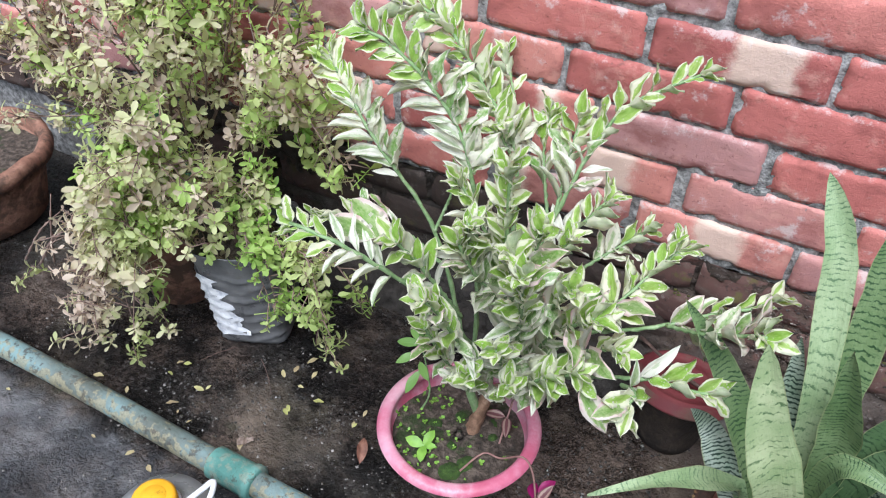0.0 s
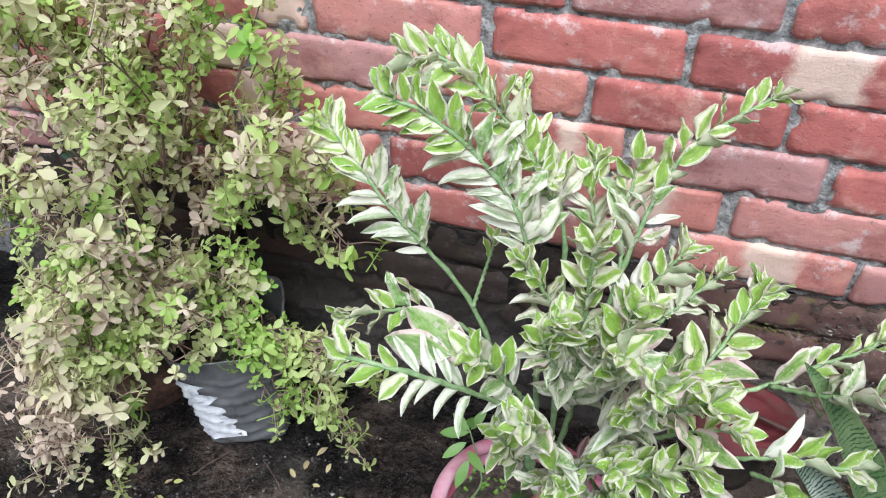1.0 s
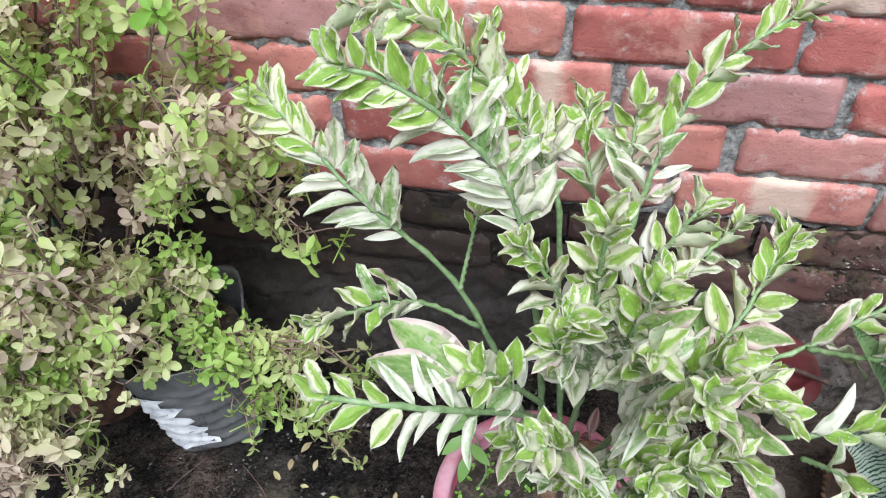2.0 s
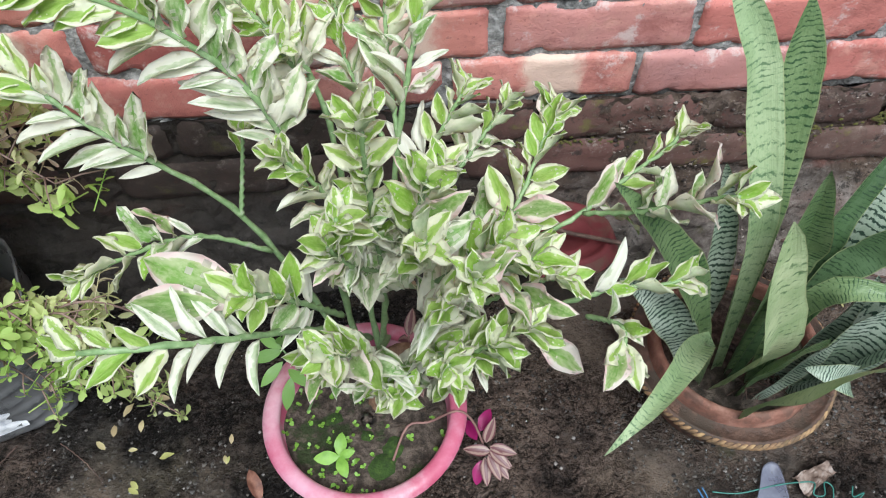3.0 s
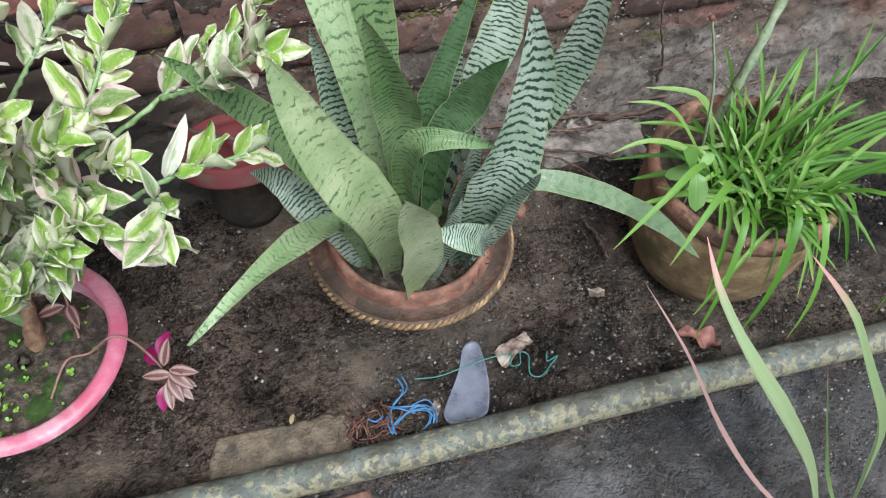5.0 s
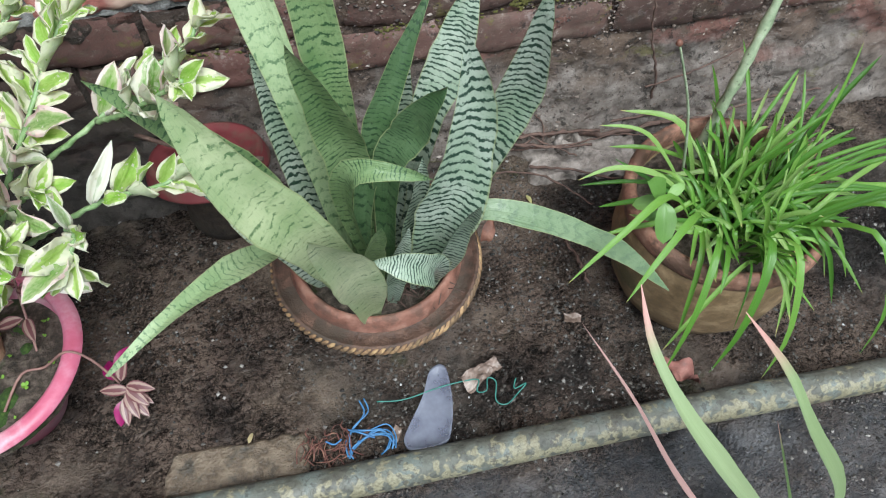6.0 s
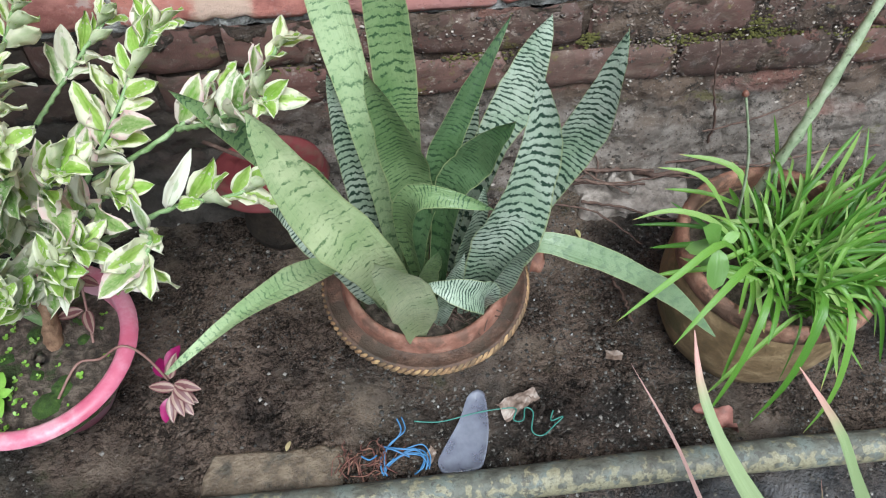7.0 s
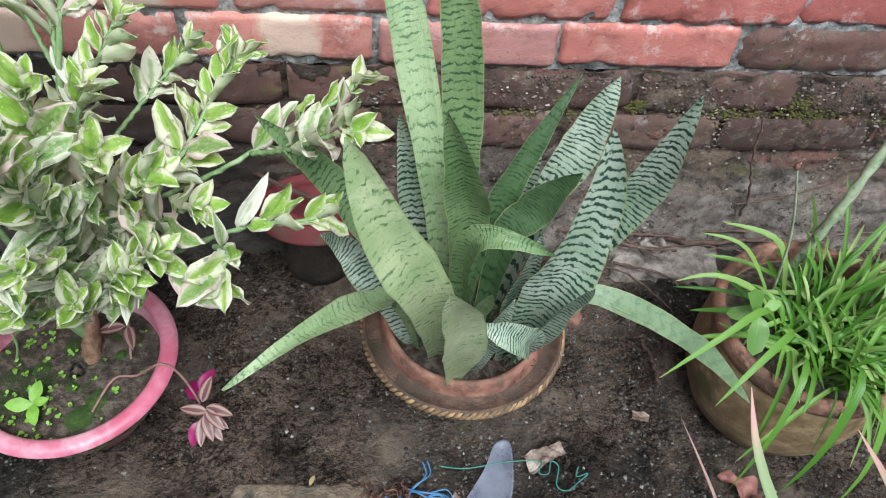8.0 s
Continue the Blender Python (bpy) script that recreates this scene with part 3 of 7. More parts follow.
def basil_material(name, by, fresh=0.0):
    m, nt, b = material(name)
    r = by(nt)
    p = coords(nt)
    n = noise_tex(nt, p, 160, 3)
    drift = noise_tex(nt, world_place(nt), 7, 3)
    t = calc(nt, "ADD", calc(nt, "MULTIPLY", r, 0.55), calc(nt, "ADD", calc(nt, "MULTIPLY", n, 0.1), step(nt, drift, 0.35, 0.65, 0.0, 0.36)))
    # fresh growth on one side of the bush, faded leaves on the other
    t = calc(nt, "ADD", t, step(nt, split(nt, world_place(nt))[0], -0.95, -0.72, 0.07 - fresh, -0.07 - fresh))
    col = ramp(nt, t, [(0.03, (0.27, 0.5, 0.08)), (0.22, (0.45, 0.64, 0.16)), (0.44, (0.62, 0.7, 0.3)), (0.6, (0.72, 0.7, 0.43)), (0.76, (0.78, 0.65, 0.52)), (0.95, (0.68, 0.52, 0.45))])
    put(nt, b.inputs["Base Color"], col)
    b.inputs["Roughness"].default_value = 0.55
    bump(nt, b, n, 0.3, 0.0008)
    thin(m, nt, b, col, 0.5)
    return m


basil_leaf = basil_material("basil_leaf", per_island)
fresh_leaf = basil_material("fresh_basil_leaf", per_island, 0.12)
red_clay = simple("red_clay", [(0.3, (0.15, 0.065, 0.045)), (0.5, (0.26, 0.12, 0.085)), (0.7, (0.36, 0.2, 0.15))], 50, (0.6, 0.9), 0.8, 0.004, 7, ((0.1, 0.06, 0.045), 0.5, 0.62, 0.7, 22))


def blade_material(name, stops, tip):
    m, nt, b = material(name)
    uv = split(nt, coords(nt, "UV"))
    r = per_object(nt)
    n = noise_tex(nt, scaled(nt, coords(nt, "UV"), 14, 1.2, 1), 4, 3)
    col = ramp(nt, calc(nt, "ADD", calc(nt, "MULTIPLY", r, 0.6), calc(nt, "MULTIPLY", n, 0.4)), stops)
    col = blend(nt, step(nt, calc(nt, "ADD", uv[1], calc(nt, "MULTIPLY", calc(nt, "SUBTRACT", r, 0.5), 0.14)), *tip[1:]), col, tip[0])
    off = calc(nt, "ABSOLUTE", calc(nt, "SUBTRACT", uv[0], 0.5))
    put(nt, b.inputs["Base Color"], col)
    b.inputs["Roughness"].default_value = 0.36
    bump(nt, b, calc(nt, "ADD", n, step(nt, off, 0, 0.1, 1, 0)), 0.3, 0.0008)
    thin(m, nt, b, col, 0.25)
    return m


grass_blade = blade_material("grass_blade", [(0.15, (0.04, 0.125, 0.014)), (0.4, (0.085, 0.215, 0.024)), (0.62, (0.16, 0.32, 0.05)), (0.82, (0.32, 0.45, 0.16))], ((0.42, 0.38, 0.14), 0.96, 1.02))
lily_blade = blade_material("lily_blade", [(0.25, (0.19, 0.29, 0.11)), (0.5, (0.28, 0.38, 0.18)), (0.75, (0.42, 0.49, 0.3))], ((0.6, 0.34, 0.3), 0.76, 0.92))
dry_blade = blade_material("drying_blade", [(0.2, (0.5, 0.26, 0.23)), (0.7, (0.68, 0.5, 0.48))], ((0.3, 0.2, 0.18), 0.85, 1.0))
droop_blade = banded("drooping_blade", (0.19, 0.26, 0.15), (0.09, 0.14, 0.085), 0.55, 20, 0.4)
broad_weed = blade_material("broad_weed", [(0.2, (0.11, 0.24, 0.045)), (0.7, (0.2, 0.36, 0.09))], ((0.25, 0.42, 0.1), 0.95, 1.1))
blue_weed = blade_material("bluish_weed", [(0.2, (0.03, 0.12, 0.06)), (0.7, (0.05, 0.19, 0.09))], ((0.06, 0.18, 0.09), 0.95, 1.1))
fallen_mat = blade_material("fallen_leaf", [(0.1, (0.4, 0.3, 0.18)), (0.5, (0.52, 0.45, 0.24)), (0.9, (0.36, 0.4, 0.1))], ((0.35, 0.22, 0.12), 0.9, 1.1))


# ---- mesh helpers ----
def mesh_of(name, verts, faces, mat, uvs=None, smooth=True):
    me = bpy.data.meshes.new(name)
    me.from_pydata([tuple(v) for v in verts], [], faces)
    if uvs is not None:
        layer = me.uv_layers.new(name="UVMap")
        idx = np.empty(len(me.loops), dtype=np.int32)
        me.loops.foreach_get("vertex_index", idx)
        layer.data.foreach_set("uv", np.asarray(uvs, dtype=np.float32)[idx].ravel())
    me.polygons.foreach_set("use_smooth", [smooth] * len(me.polygons))
    me.materials.append(mat)
    me.update()
    return me


def thing(name, at, label, category, group="", kind=""):
    ob = new(name)
    ob.empty_display_size = 0.05
    ob.location = at
    return tagged(ob, label, category, group, kind)


def place(name, me, parent=None, m=None, label="", category="", group="", kind=""):
    """A mesh object; m is its pose in the world."""
    ob = new(name, me)
    if parent is not None:
        ob.parent = parent
        base = parent.location.copy()
        p = parent.parent
        while p is not None:
            base = base + p.location
            p = p.parent
        ob.matrix_basis = Matrix.Translation(-base) @ (m if m is not None else Matrix.Identity(4))
    elif m is not None:
        ob.matrix_basis = m
    return tagged(ob, label, category, group, kind)


def curve_points(pts, n):
    """n + 1 points on a smooth curve through pts."""
    P = [np.array(p, float) for p in pts]
    if len(P) == 2:
        return [P[0] + (P[1] - P[0]) * k / n for k in range(n + 1)]
    out = []
    for k in range(n + 1):
        s = k / n * (len(P) - 1)
        i = min(int(s), len(P) - 2)
        f = s - i
        a, b, c, d = P[max(i - 1, 0)], P[i], P[i + 1], P[min(i + 2, len(P) - 1)]
        out.append(0.5 * (2 * b + (c - a) * f + (2 * a - 5 * b + 4 * c - d) * f * f + (3 * b - a - 3 * c + d) * f ** 3))
    return out


def unit(v):
    v = np.asarray(v, float)
    return v / (np.linalg.norm(v) + 1e-12)


def tube_parts(pts, radii, seg=7, knots=0.0, rng=None):
    """Vertices and faces of a closed tube along pts."""
    pts = [np.asarray(p, float) for p in pts]
    verts, faces = [], []
    ref = np.array((0.31, 0.87, 0.38))
    for k, p in enumerate(pts):
        t = unit(pts[min(k + 1, len(pts) - 1)] - pts[max(k - 1, 0)])
        a = unit(np.cross(t, ref))
        b = np.cross(t, a)
        r = radii[k] if hasattr(radii, "__len__") else radii
        for s in range(seg):
            w = 2 * math.pi * s / seg
            rr = r * (1 + (rng.uniform(-knots, knots) if rng else 0))
            verts.append(p + a * math.cos(w) * rr + b * math.sin(w) * rr)
    for k in range(len(pts) - 1):
        for s in range(seg):
            a, b = k * seg + s, k * seg + (s + 1) % seg
            faces.append((a, b, b + seg, a + seg))
    faces.append(tuple(range(seg))[::-1])
    faces.append(tuple(range((len(pts) - 1) * seg, len(pts) * seg)))
    return verts, faces


def lathe(name, profile, mat, seg=48, wobble=0.0, seed=1, ragged=0.0):
    """A turned body from (radius, height) pairs; the ends close on the axis."""
    rng = random.Random(seed)
    verts, faces = [], []
    ph = [rng.uniform(0, 6.28) for _ in range(4)]
    n = len(profile)
    for s in range(seg):
        w = 2 * math.pi * s / seg
        k = 1 + wobble * (math.sin(2 * w + ph[0]) + 0.5 * math.sin(3 * w + ph[1]))
        for r, z in profile:
            verts.append((r * k * math.cos(w), r * k * math.sin(w), z + ragged * noise.noise((3 * math.cos(w), 3 * math.sin(w), seed + z * 9))))
    for s in range(seg):
        a, b = s * n, (s + 1) % seg * n
        for k in range(n - 1):
            faces.append((a + k, b + k, b + k + 1, a + k + 1))
    return mesh_of(name, verts, faces, mat)


def leaf_mesh(name, mat, length, width, fold=0.3, curl=0.25, wave=0.08, nv=8, peak=0.42, twist=0.0, seed=0, blunt=0.0, under=None):
    """A leaf along +Y with its face to +Z: folded on the midrib, curled, with a wavy edge."""
    rng = random.Random(seed)
    ph = rng.uniform(0, 6.28)
    verts, faces, uvs = [], [], []
    cols = (-1, -0.55, 0, 0.55, 1)
    for k in range(nv + 1):
        v = k / nv
        w = (v / peak) ** 0.75 if v < peak else max(0.0, 1 - ((v - peak) / (1 - peak)) ** 1.6)
        w = max(w ** (0.7 + 0.0 * blunt), 0.03) * width / 2
        if blunt:
            w = max(w, width / 2 * math.sqrt(max(0.0, 1 - ((v - 0.5) / 0.5) ** 2)) * blunt)
        y = length * (v - 0.18 * curl * v * v)
        z0 = -length * curl * v * v * 0.75
        for c in cols:
            z = z0 + abs(c) * w * fold + wave * width * math.sin(ph + v * 11 + c * 2.1) * abs(c)
            x = c * w
            a = twist * v
            verts.append((x * math.cos(a) - (z - z0) * math.sin(a), y, z0 + x * math.sin(a) + (z - z0) * math.cos(a)))
            uvs.append((0.5 + c / 2, v))
    for k in range(nv):
        for c in range(4):
            a = k * 5 + c
            faces.append((a, a + 1, a + 6, a + 5))
    if under is None:
        return mesh_of(name, verts, faces, mat, uvs)
    # a second skin below, closed along the edge
    n, top = len(verts), len(faces)
    verts += [(x * 0.985, y, z - 0.0007) for x, y, z in verts]
    uvs += uvs
    faces += [tuple(i + n for i in reversed(q)) for q in faces]
    for k in range(nv):
        faces.append((k * 5, k * 5 + 5, n + k * 5 + 5, n + k * 5))
        faces.append((k * 5 + 9, k * 5 + 4, n + k * 5 + 4, n + k * 5 + 9))
    me = mesh_of(name, verts, faces, mat, uvs)
    me.materials.append(under)
    me.polygons.foreach_set("material_index", [0] * top + [1] * (len(faces) - top))
    return me


def blade_mesh(name, mat, path, width, n=12, fold=0.2, taper=0.6, normal=(0, -0.6, 0.8), wave=0.0, seed=0, tipw=0.02, curl=0.0):
    """A long blade along a path in space; its face turns towards normal. Returns a mesh in world places minus path[0]."""
    rng = random.Random(seed)
    ph = rng.uniform(0, 6.28)
    P = curve_points(path, n)
    o = P[0]
    verts, faces, uvs = [], [], []
    cols = (-1, -0.5, 0, 0.5, 1)
    N = unit(normal)
    for k, p in enumerate(P):
        v = k / n
        t = unit(P[min(k + 1, n)] - P[max(k - 1, 0)])
        side = unit(np.cross(t, N))
        up = np.cross(side, t)
        if curl:
            a = curl * v
            side, up = side * math.cos(a) + up * math.sin(a), up * math.cos(a) - side * math.sin(a)
        w = width / 2 * min(1, 0.4 + v / 0.4 * 0.6) * (1 if v < taper else max(tipw, (1 - ((v - taper) / (1 - taper)) ** 1.7)))
        w *= 1 + 0.05 * math.sin(ph * 3 + v * 19) + 0.03 * math.sin(ph + v * 41)
        for c in cols:
            h = abs(c) ** 1.3 * fold * w + wave * width * math.sin(ph + v * 13 + c * 1.5) * c * c
            verts.append(p - o + side * c * w + up * h)
            uvs.append((0.5 + c / 2, v))
    for k in range(n):
        for c in range(4):
            a = k * 5 + c
            faces.append((a, a + 1, a + 6, a + 5))
    return mesh_of(name, verts, faces, mat, uvs), Matrix.Translation(o)


def aim(at, along, face, size=1.0):
    """The pose of a leaf: +Y along, +Z about towards face."""
    y = unit(along)
    x = unit(np.cross(y, face))
    z = np.cross(x, y)
    m = Matrix(((x[0], y[0], z[0], at[0]), (x[1], y[1], z[1], at[1]), (x[2], y[2], z[2], at[2]), (0, 0, 0, 1)))
    return m @ Matrix.Diagonal((size, size, size, 1))


# ---- ground: one sheet to the horizon ----
def steps_about(lo, hi, fine, far):
    a = list(np.arange(lo, hi + fine / 2, fine))
    d, x = fine, hi
    while x < far:
        d *= 1.6
        x += d
        a.append(x)
    d, x = fine, lo
    while x > -far:
        d *= 1.6
        x -= d
        a.insert(0, x)
    return a


def ground_height(x, y):
    v = Vector((x, y, 0))
    near = max(0.0, 1 - max(0.0, abs(x + 0.3) - 1.5) / 1.0)
    rough = 0.6 + 0.8 * min(max((x + 0.3) / 0.4, 0.0), 1.0) * (0.5 + noise.noise(v * 6))
    h = 0.006 * noise.noise(v * 5) + 0.003 * noise.noise(v * 17) + 0.0034 * rough * noise.noise(v * 45) + 0.0036 * rough * noise.noise(v * 85)
    return h * near - 0.004


def build_ground():
    xs, ys = steps_about(-1.35, 0.95, 0.006, 90), steps_about(-0.78, 0.0, 0.006, 90)
    verts = [(x, y, ground_height(x, y)) for y in ys for x in xs]
    n = len(xs)
    faces = [(j * n + i, j * n + i + 1, (j + 1) * n + i + 1, (j + 1) * n + i) for j in range(len(ys) - 1) for i in range(n - 1)]
    place("ground", mesh_of("ground", verts, faces, wet_ground), label="wet dark cement ground with silt, moss and litter", category="ground", kind="structure")


build_ground()

# ---- brick wall ----
WALL_L, WALL_R, WALL_TOP = -3.2, 2.2, 1.62
FOOT = 0.343      # underside of the clean courses
COURSE = 0.0752
wall = thing("wall_north", (0, 0, 0), "red brick boundary wall with grey mortar and a damp foot", "wall", kind="structure")


def joint_shift(k):
    """Where the upright joints of course k lie (0 is the lowest clean course)."""
    known = {0: 0.027, 1: -0.158, 2: -0.055, 3: -0.12, 4: -0.008, 5: -0.157, -1: 0.155, -2: 0.05}
    return known.get(k, (0.125 if k % 2 else 0.0) + 0.02 * math.sin(k * 2.3))


def build_wall_core():
    xs = list(np.arange(-2.2, 1.3, 0.0065))
    zs = list(np.arange(0.338, 1.05, 0.0065)) + list(np.arange(1.06, WALL_TOP + 0.02, 0.03))
    verts = []
    for z in zs:
        for x in xs:
            v = Vector((x, 0, z))
            y = -0.0012 + 0.003 * noise.noise(v * 22) + 0.0055 * noise.noise(v * 75)
            verts.append((x, y, z))
    n = len(xs)
    faces = [(j * n + i, j * n + i + 1, (j + 1) * n + i + 1, (j + 1) * n + i) for j in range(len(zs) - 1) for i in range(n - 1)]
    place("mortar", mesh_of("mortar_bed", verts, faces, mortar), wall, label="rough grey cement mortar")
    bm = bmesh.new()
    for x0, x1, y0, y1, z0, z1 in ((WALL_L, WALL_R, 0.02, 0.25, -0.05, WALL_TOP), (WALL_L, -2.2, 0.0, 0.02, -0.05, WALL_TOP), (1.3, WALL_R, 0.0, 0.02, -0.05, WALL_TOP)):
        bmesh.ops.create_cube(bm, size=1, matrix=Matrix.Translation(((x0 + x1) / 2, (y0 + y1) / 2, (z0 + z1) / 2)) @ Matrix.Diagonal((x1 - x0, y1 - y0, z1 - z0, 1)))
    me = bpy.data.meshes.new("core")
    bm.to_mesh(me)
    bm.free()
    me.materials.append(mortar)
    place("core", me, wall)


build_wall_core()


def render_y(x, z):
    """How far the rough render at the foot stands out; two courses still show as ledges."""
    v = Vector((x, 0, z))
    warp = 0.006 * noise.noise(v * 14) + 0.003 * noise.noise(v * 37)
    lump = 0.011 * noise.noise(v * 9) + 0.009 * noise.noise(v * 24) + 0.0055 * noise.noise(v * 60) + 0.003 * noise.noise(v * 130)
    t = min(max(z / 0.19, 0), 1)
    y = -0.009 - 0.036 * (1 - t) ** 1.5 + lump
    for k, out in ((0, 0.0), (1, 0.004), (2, 0.008)):
        ledge = FOOT - COURSE * (k + 1)
        d = z + warp - ledge
        if abs(d) < 0.009 and k < 2:
            y += 0.0075 * (1 - abs(d) / 0.009)
        if d < 0:
            y -= out
    for k, x0 in ((0, joint_shift(-1)), (1, joint_shift(-2))):
        if FOOT - COURSE * (k + 1) < z < FOOT - COURSE * k:
            d = abs((x + warp - x0 + 0.125) % 0.25 - 0.125)
            y += 0.006 * max(0.0, 1 - d / 0.008)
    return y


def build_render():
    xs, zs = list(np.arange(-1.5, 1.3, 0.0055)), list(np.arange(-0.02, 0.343, 0.0055))
    verts = [(x, render_y(x, z), z) for z in zs for x in xs]
    n = len(xs)
    faces = [(j * n + i, j * n + i + 1, (j + 1) * n + i + 1, (j + 1) * n + i) for j in range(len(zs) - 1) for i in range(n - 1)]
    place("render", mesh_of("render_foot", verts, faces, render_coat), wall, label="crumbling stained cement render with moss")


build_render()


def flake_material():
    m, nt, b = material("wall_flakes")
    r = per_island(nt)
    col = ramp(nt, r, [(0.15, (0.028, 0.02, 0.017)), (0.5, (0.08, 0.056, 0.045)), (0.75, (0.14, 0.105, 0.085)), (0.92, (0.24, 0.195, 0.165)), (0.99, (0.45, 0.4, 0.36))])
    put(nt, b.inputs["Base Color"], col)
    put(nt, b.inputs["Roughness"], step(nt, r, 0, 1, 0.55, 0.9))
    return m


def build_flakes():
    """Crumbs and lime flakes clinging to the damp foot, and moss on its ledges."""
    rng = random.Random(61)
    verts, faces = [], []
    while len(verts) < 5200 * 6:
        x, z = rng.uniform(0.02, 0.98), rng.uniform(0.0, 0.335)
        if rng.random() > 0.35 + noise.noise((x * 7, 0, z * 7)) + 0.5 * noise.noise((x * 22, 3, z * 22)):
            continue
        r = 0.0008 + 0.0026 * rng.random() ** 3
        y = min(render_y(x, z), -0.0125 if z > 0.195 else 0.0)
        b = len(verts)
        for k in range(5):
            w = k * 2 * math.pi / 5 + rng.uniform(-0.4, 0.4)
            rr = r * rng.uniform(0.6, 1.5)
            verts.append((x + rr * 1.3 * math.cos(w), y + 0.0006, z + rr * math.sin(w)))
        verts.append((x, y - r * rng.uniform(0.25, 0.7), z))
        faces += [(b + k, b + (k + 1) % 5, b + 5) for k in range(5)]
    place("flakes", mesh_of("flakes", verts, faces, flake_material(), None, False), wall, label="pale lime flakes and dark crumbs", kind="stuff")
    verts, faces = [], []
    for x0, x1, z0, count in ((0.2, 0.27, 0.262, 60), (0.395, 0.425, 0.28, 70), (0.49, 0.6, 0.268, 130), (0.63, 0.72, 0.27, 160), (0.64, 0.67, 0.29, 60), (-0.12, 0.02, 0.262, 90), (0.76, 0.95, 0.262, 90), (0.3, 0.36, 0.262, 40)):
        for _ in range(count):
            x, z = rng.gauss((x0 + x1) / 2, (x1 - x0) / 3.2), z0 + rng.gauss(0, 0.006)
            y = min(render_y(x, z), -0.0115)
            r = rng.uniform(0.0012, 0.004)
            b = len(verts)
            for k in range(6):
                w = k * math.pi / 3 + rng.uniform(-0.3, 0.3)
                verts.append((x + r * math.cos(w), y + 0.0008, z + 0.8 * r * math.sin(w)))
            verts.append((x, y - 0.6 * r, z + 0.2 * r))
            faces += [(b + k, b + (k + 1) % 6, b + 6) for k in range(6)]
    place("moss", mesh_of("wall_moss", verts, faces, wall_moss), wall, label="yellow-green moss on the ledges", kind="stuff")


build_flakes()


# ---- the cement strip, pipe and things lying on the ground ----
def slab(name, corners, z, thick, mat, label, category, seed, rough=0.006, lump=0.0015):
    """A thin uneven patch between four corners, with a broken edge."""
    a, b, c, d = [np.array(p, float) for p in corners]
    o = (a + b + c + d) / 4
    nu, nv = 44, 22
    verts, faces = [], []
    for i in range(nv + 1):
        for k in range(nu + 1):
            u, v = k / nu, i / nv
            p = (a * (1 - u) + b * u) * (1 - v) + (d * (1 - u) + c * u) * v - o
            edge = min(u * 2.2, (1 - u) * 2.2, v, 1 - v)
            p = p + rough * np.array((noise.noise((p[0] * 40, p[1] * 40, seed)), noise.noise((p[0] * 40, p[1] * 40, seed + 5)))) * (1.6 - min(1, edge * 4))
            h = lump * (noise.noise((p[0] * 35, p[1] * 35, seed)) + 0.6 * noise.noise((p[0] * 110, p[1] * 110, seed)))
            verts.append((p[0], p[1], h - (thick if edge <= 0 else 0.0015 if edge < 0.06 else 0)))
    for i in range(nv):
        for k in range(nu):
            q = i * (nu + 1) + k
            faces.append((q, q + 1, q + nu + 2, q + nu + 1))
    place(name, mesh_of(name, verts, faces, mat), m=Matrix.Translation((o[0], o[1], z)), label=label, category=category)


slab("cement_patch", [(-0.175, -0.512), (0.012, -0.516), (0.02, -0.458), (-0.165, -0.45)], 0.004, 0.012, old_cement, "flat worn cement patch set in the ground beside the pipe", "cement patch", 3, 0.005, 0.0012)
slab("cement_slab", [(0.43, -0.12), (0.6, -0.14), (0.62, -0.055), (0.43, -0.035)], 0.012, 0.02, grey_cement, "broken grey cement slab at the foot of the wall", "cement slab", 5, 0.012, 0.004)

PIPE_Y = lambda x: -0.538 - 0.008 * (x - 0.0) / 0.7


def build_pipe():
    pipe = thing("water_pipe", (-0.3, PIPE_Y(-0.3), 0), "old water pipe with flaking blue-green paint on the ground", "pipe")
    rng = random.Random(2)

    def stretch(x0, x1, r):
        n = int((x1 - x0) / 0.03)
        pts = [(x0 + (x1 - x0) * k / n, PIPE_Y(x0 + (x1 - x0) * k / n) + 0.002 * math.sin(k * 0.21), 0.021 + 0.0015 * math.sin(k * 0.13 + 1)) for k in range(n + 1)]
        return tube_parts(pts, [r * (1 + rng.uniform(-0.02, 0.02)) for _ in pts], 18)
    for x0, x1 in ((-3.0, -0.665), (-0.665, 2.4)):
        v, f = stretch(x0, x1, 0.0215)
        place("tube", mesh_of("tube", v, f, pipe_paint), pipe)
    # a collar with a raised lip
    pts = [(-0.715, 0.0245), (-0.712, 0.028), (-0.64, 0.0285), (-0.637, 0.031), (-0.625, 0.031), (-0.623, 0.025)]
    v, f = tube_parts([(x, PIPE_Y(x), 0.0225) for x, r in pts], [r for x, r in pts], 24)
    place("coupling", mesh_of("coupling", v, f, joint_paint), pipe, label="green pipe coupling")


build_pipe()

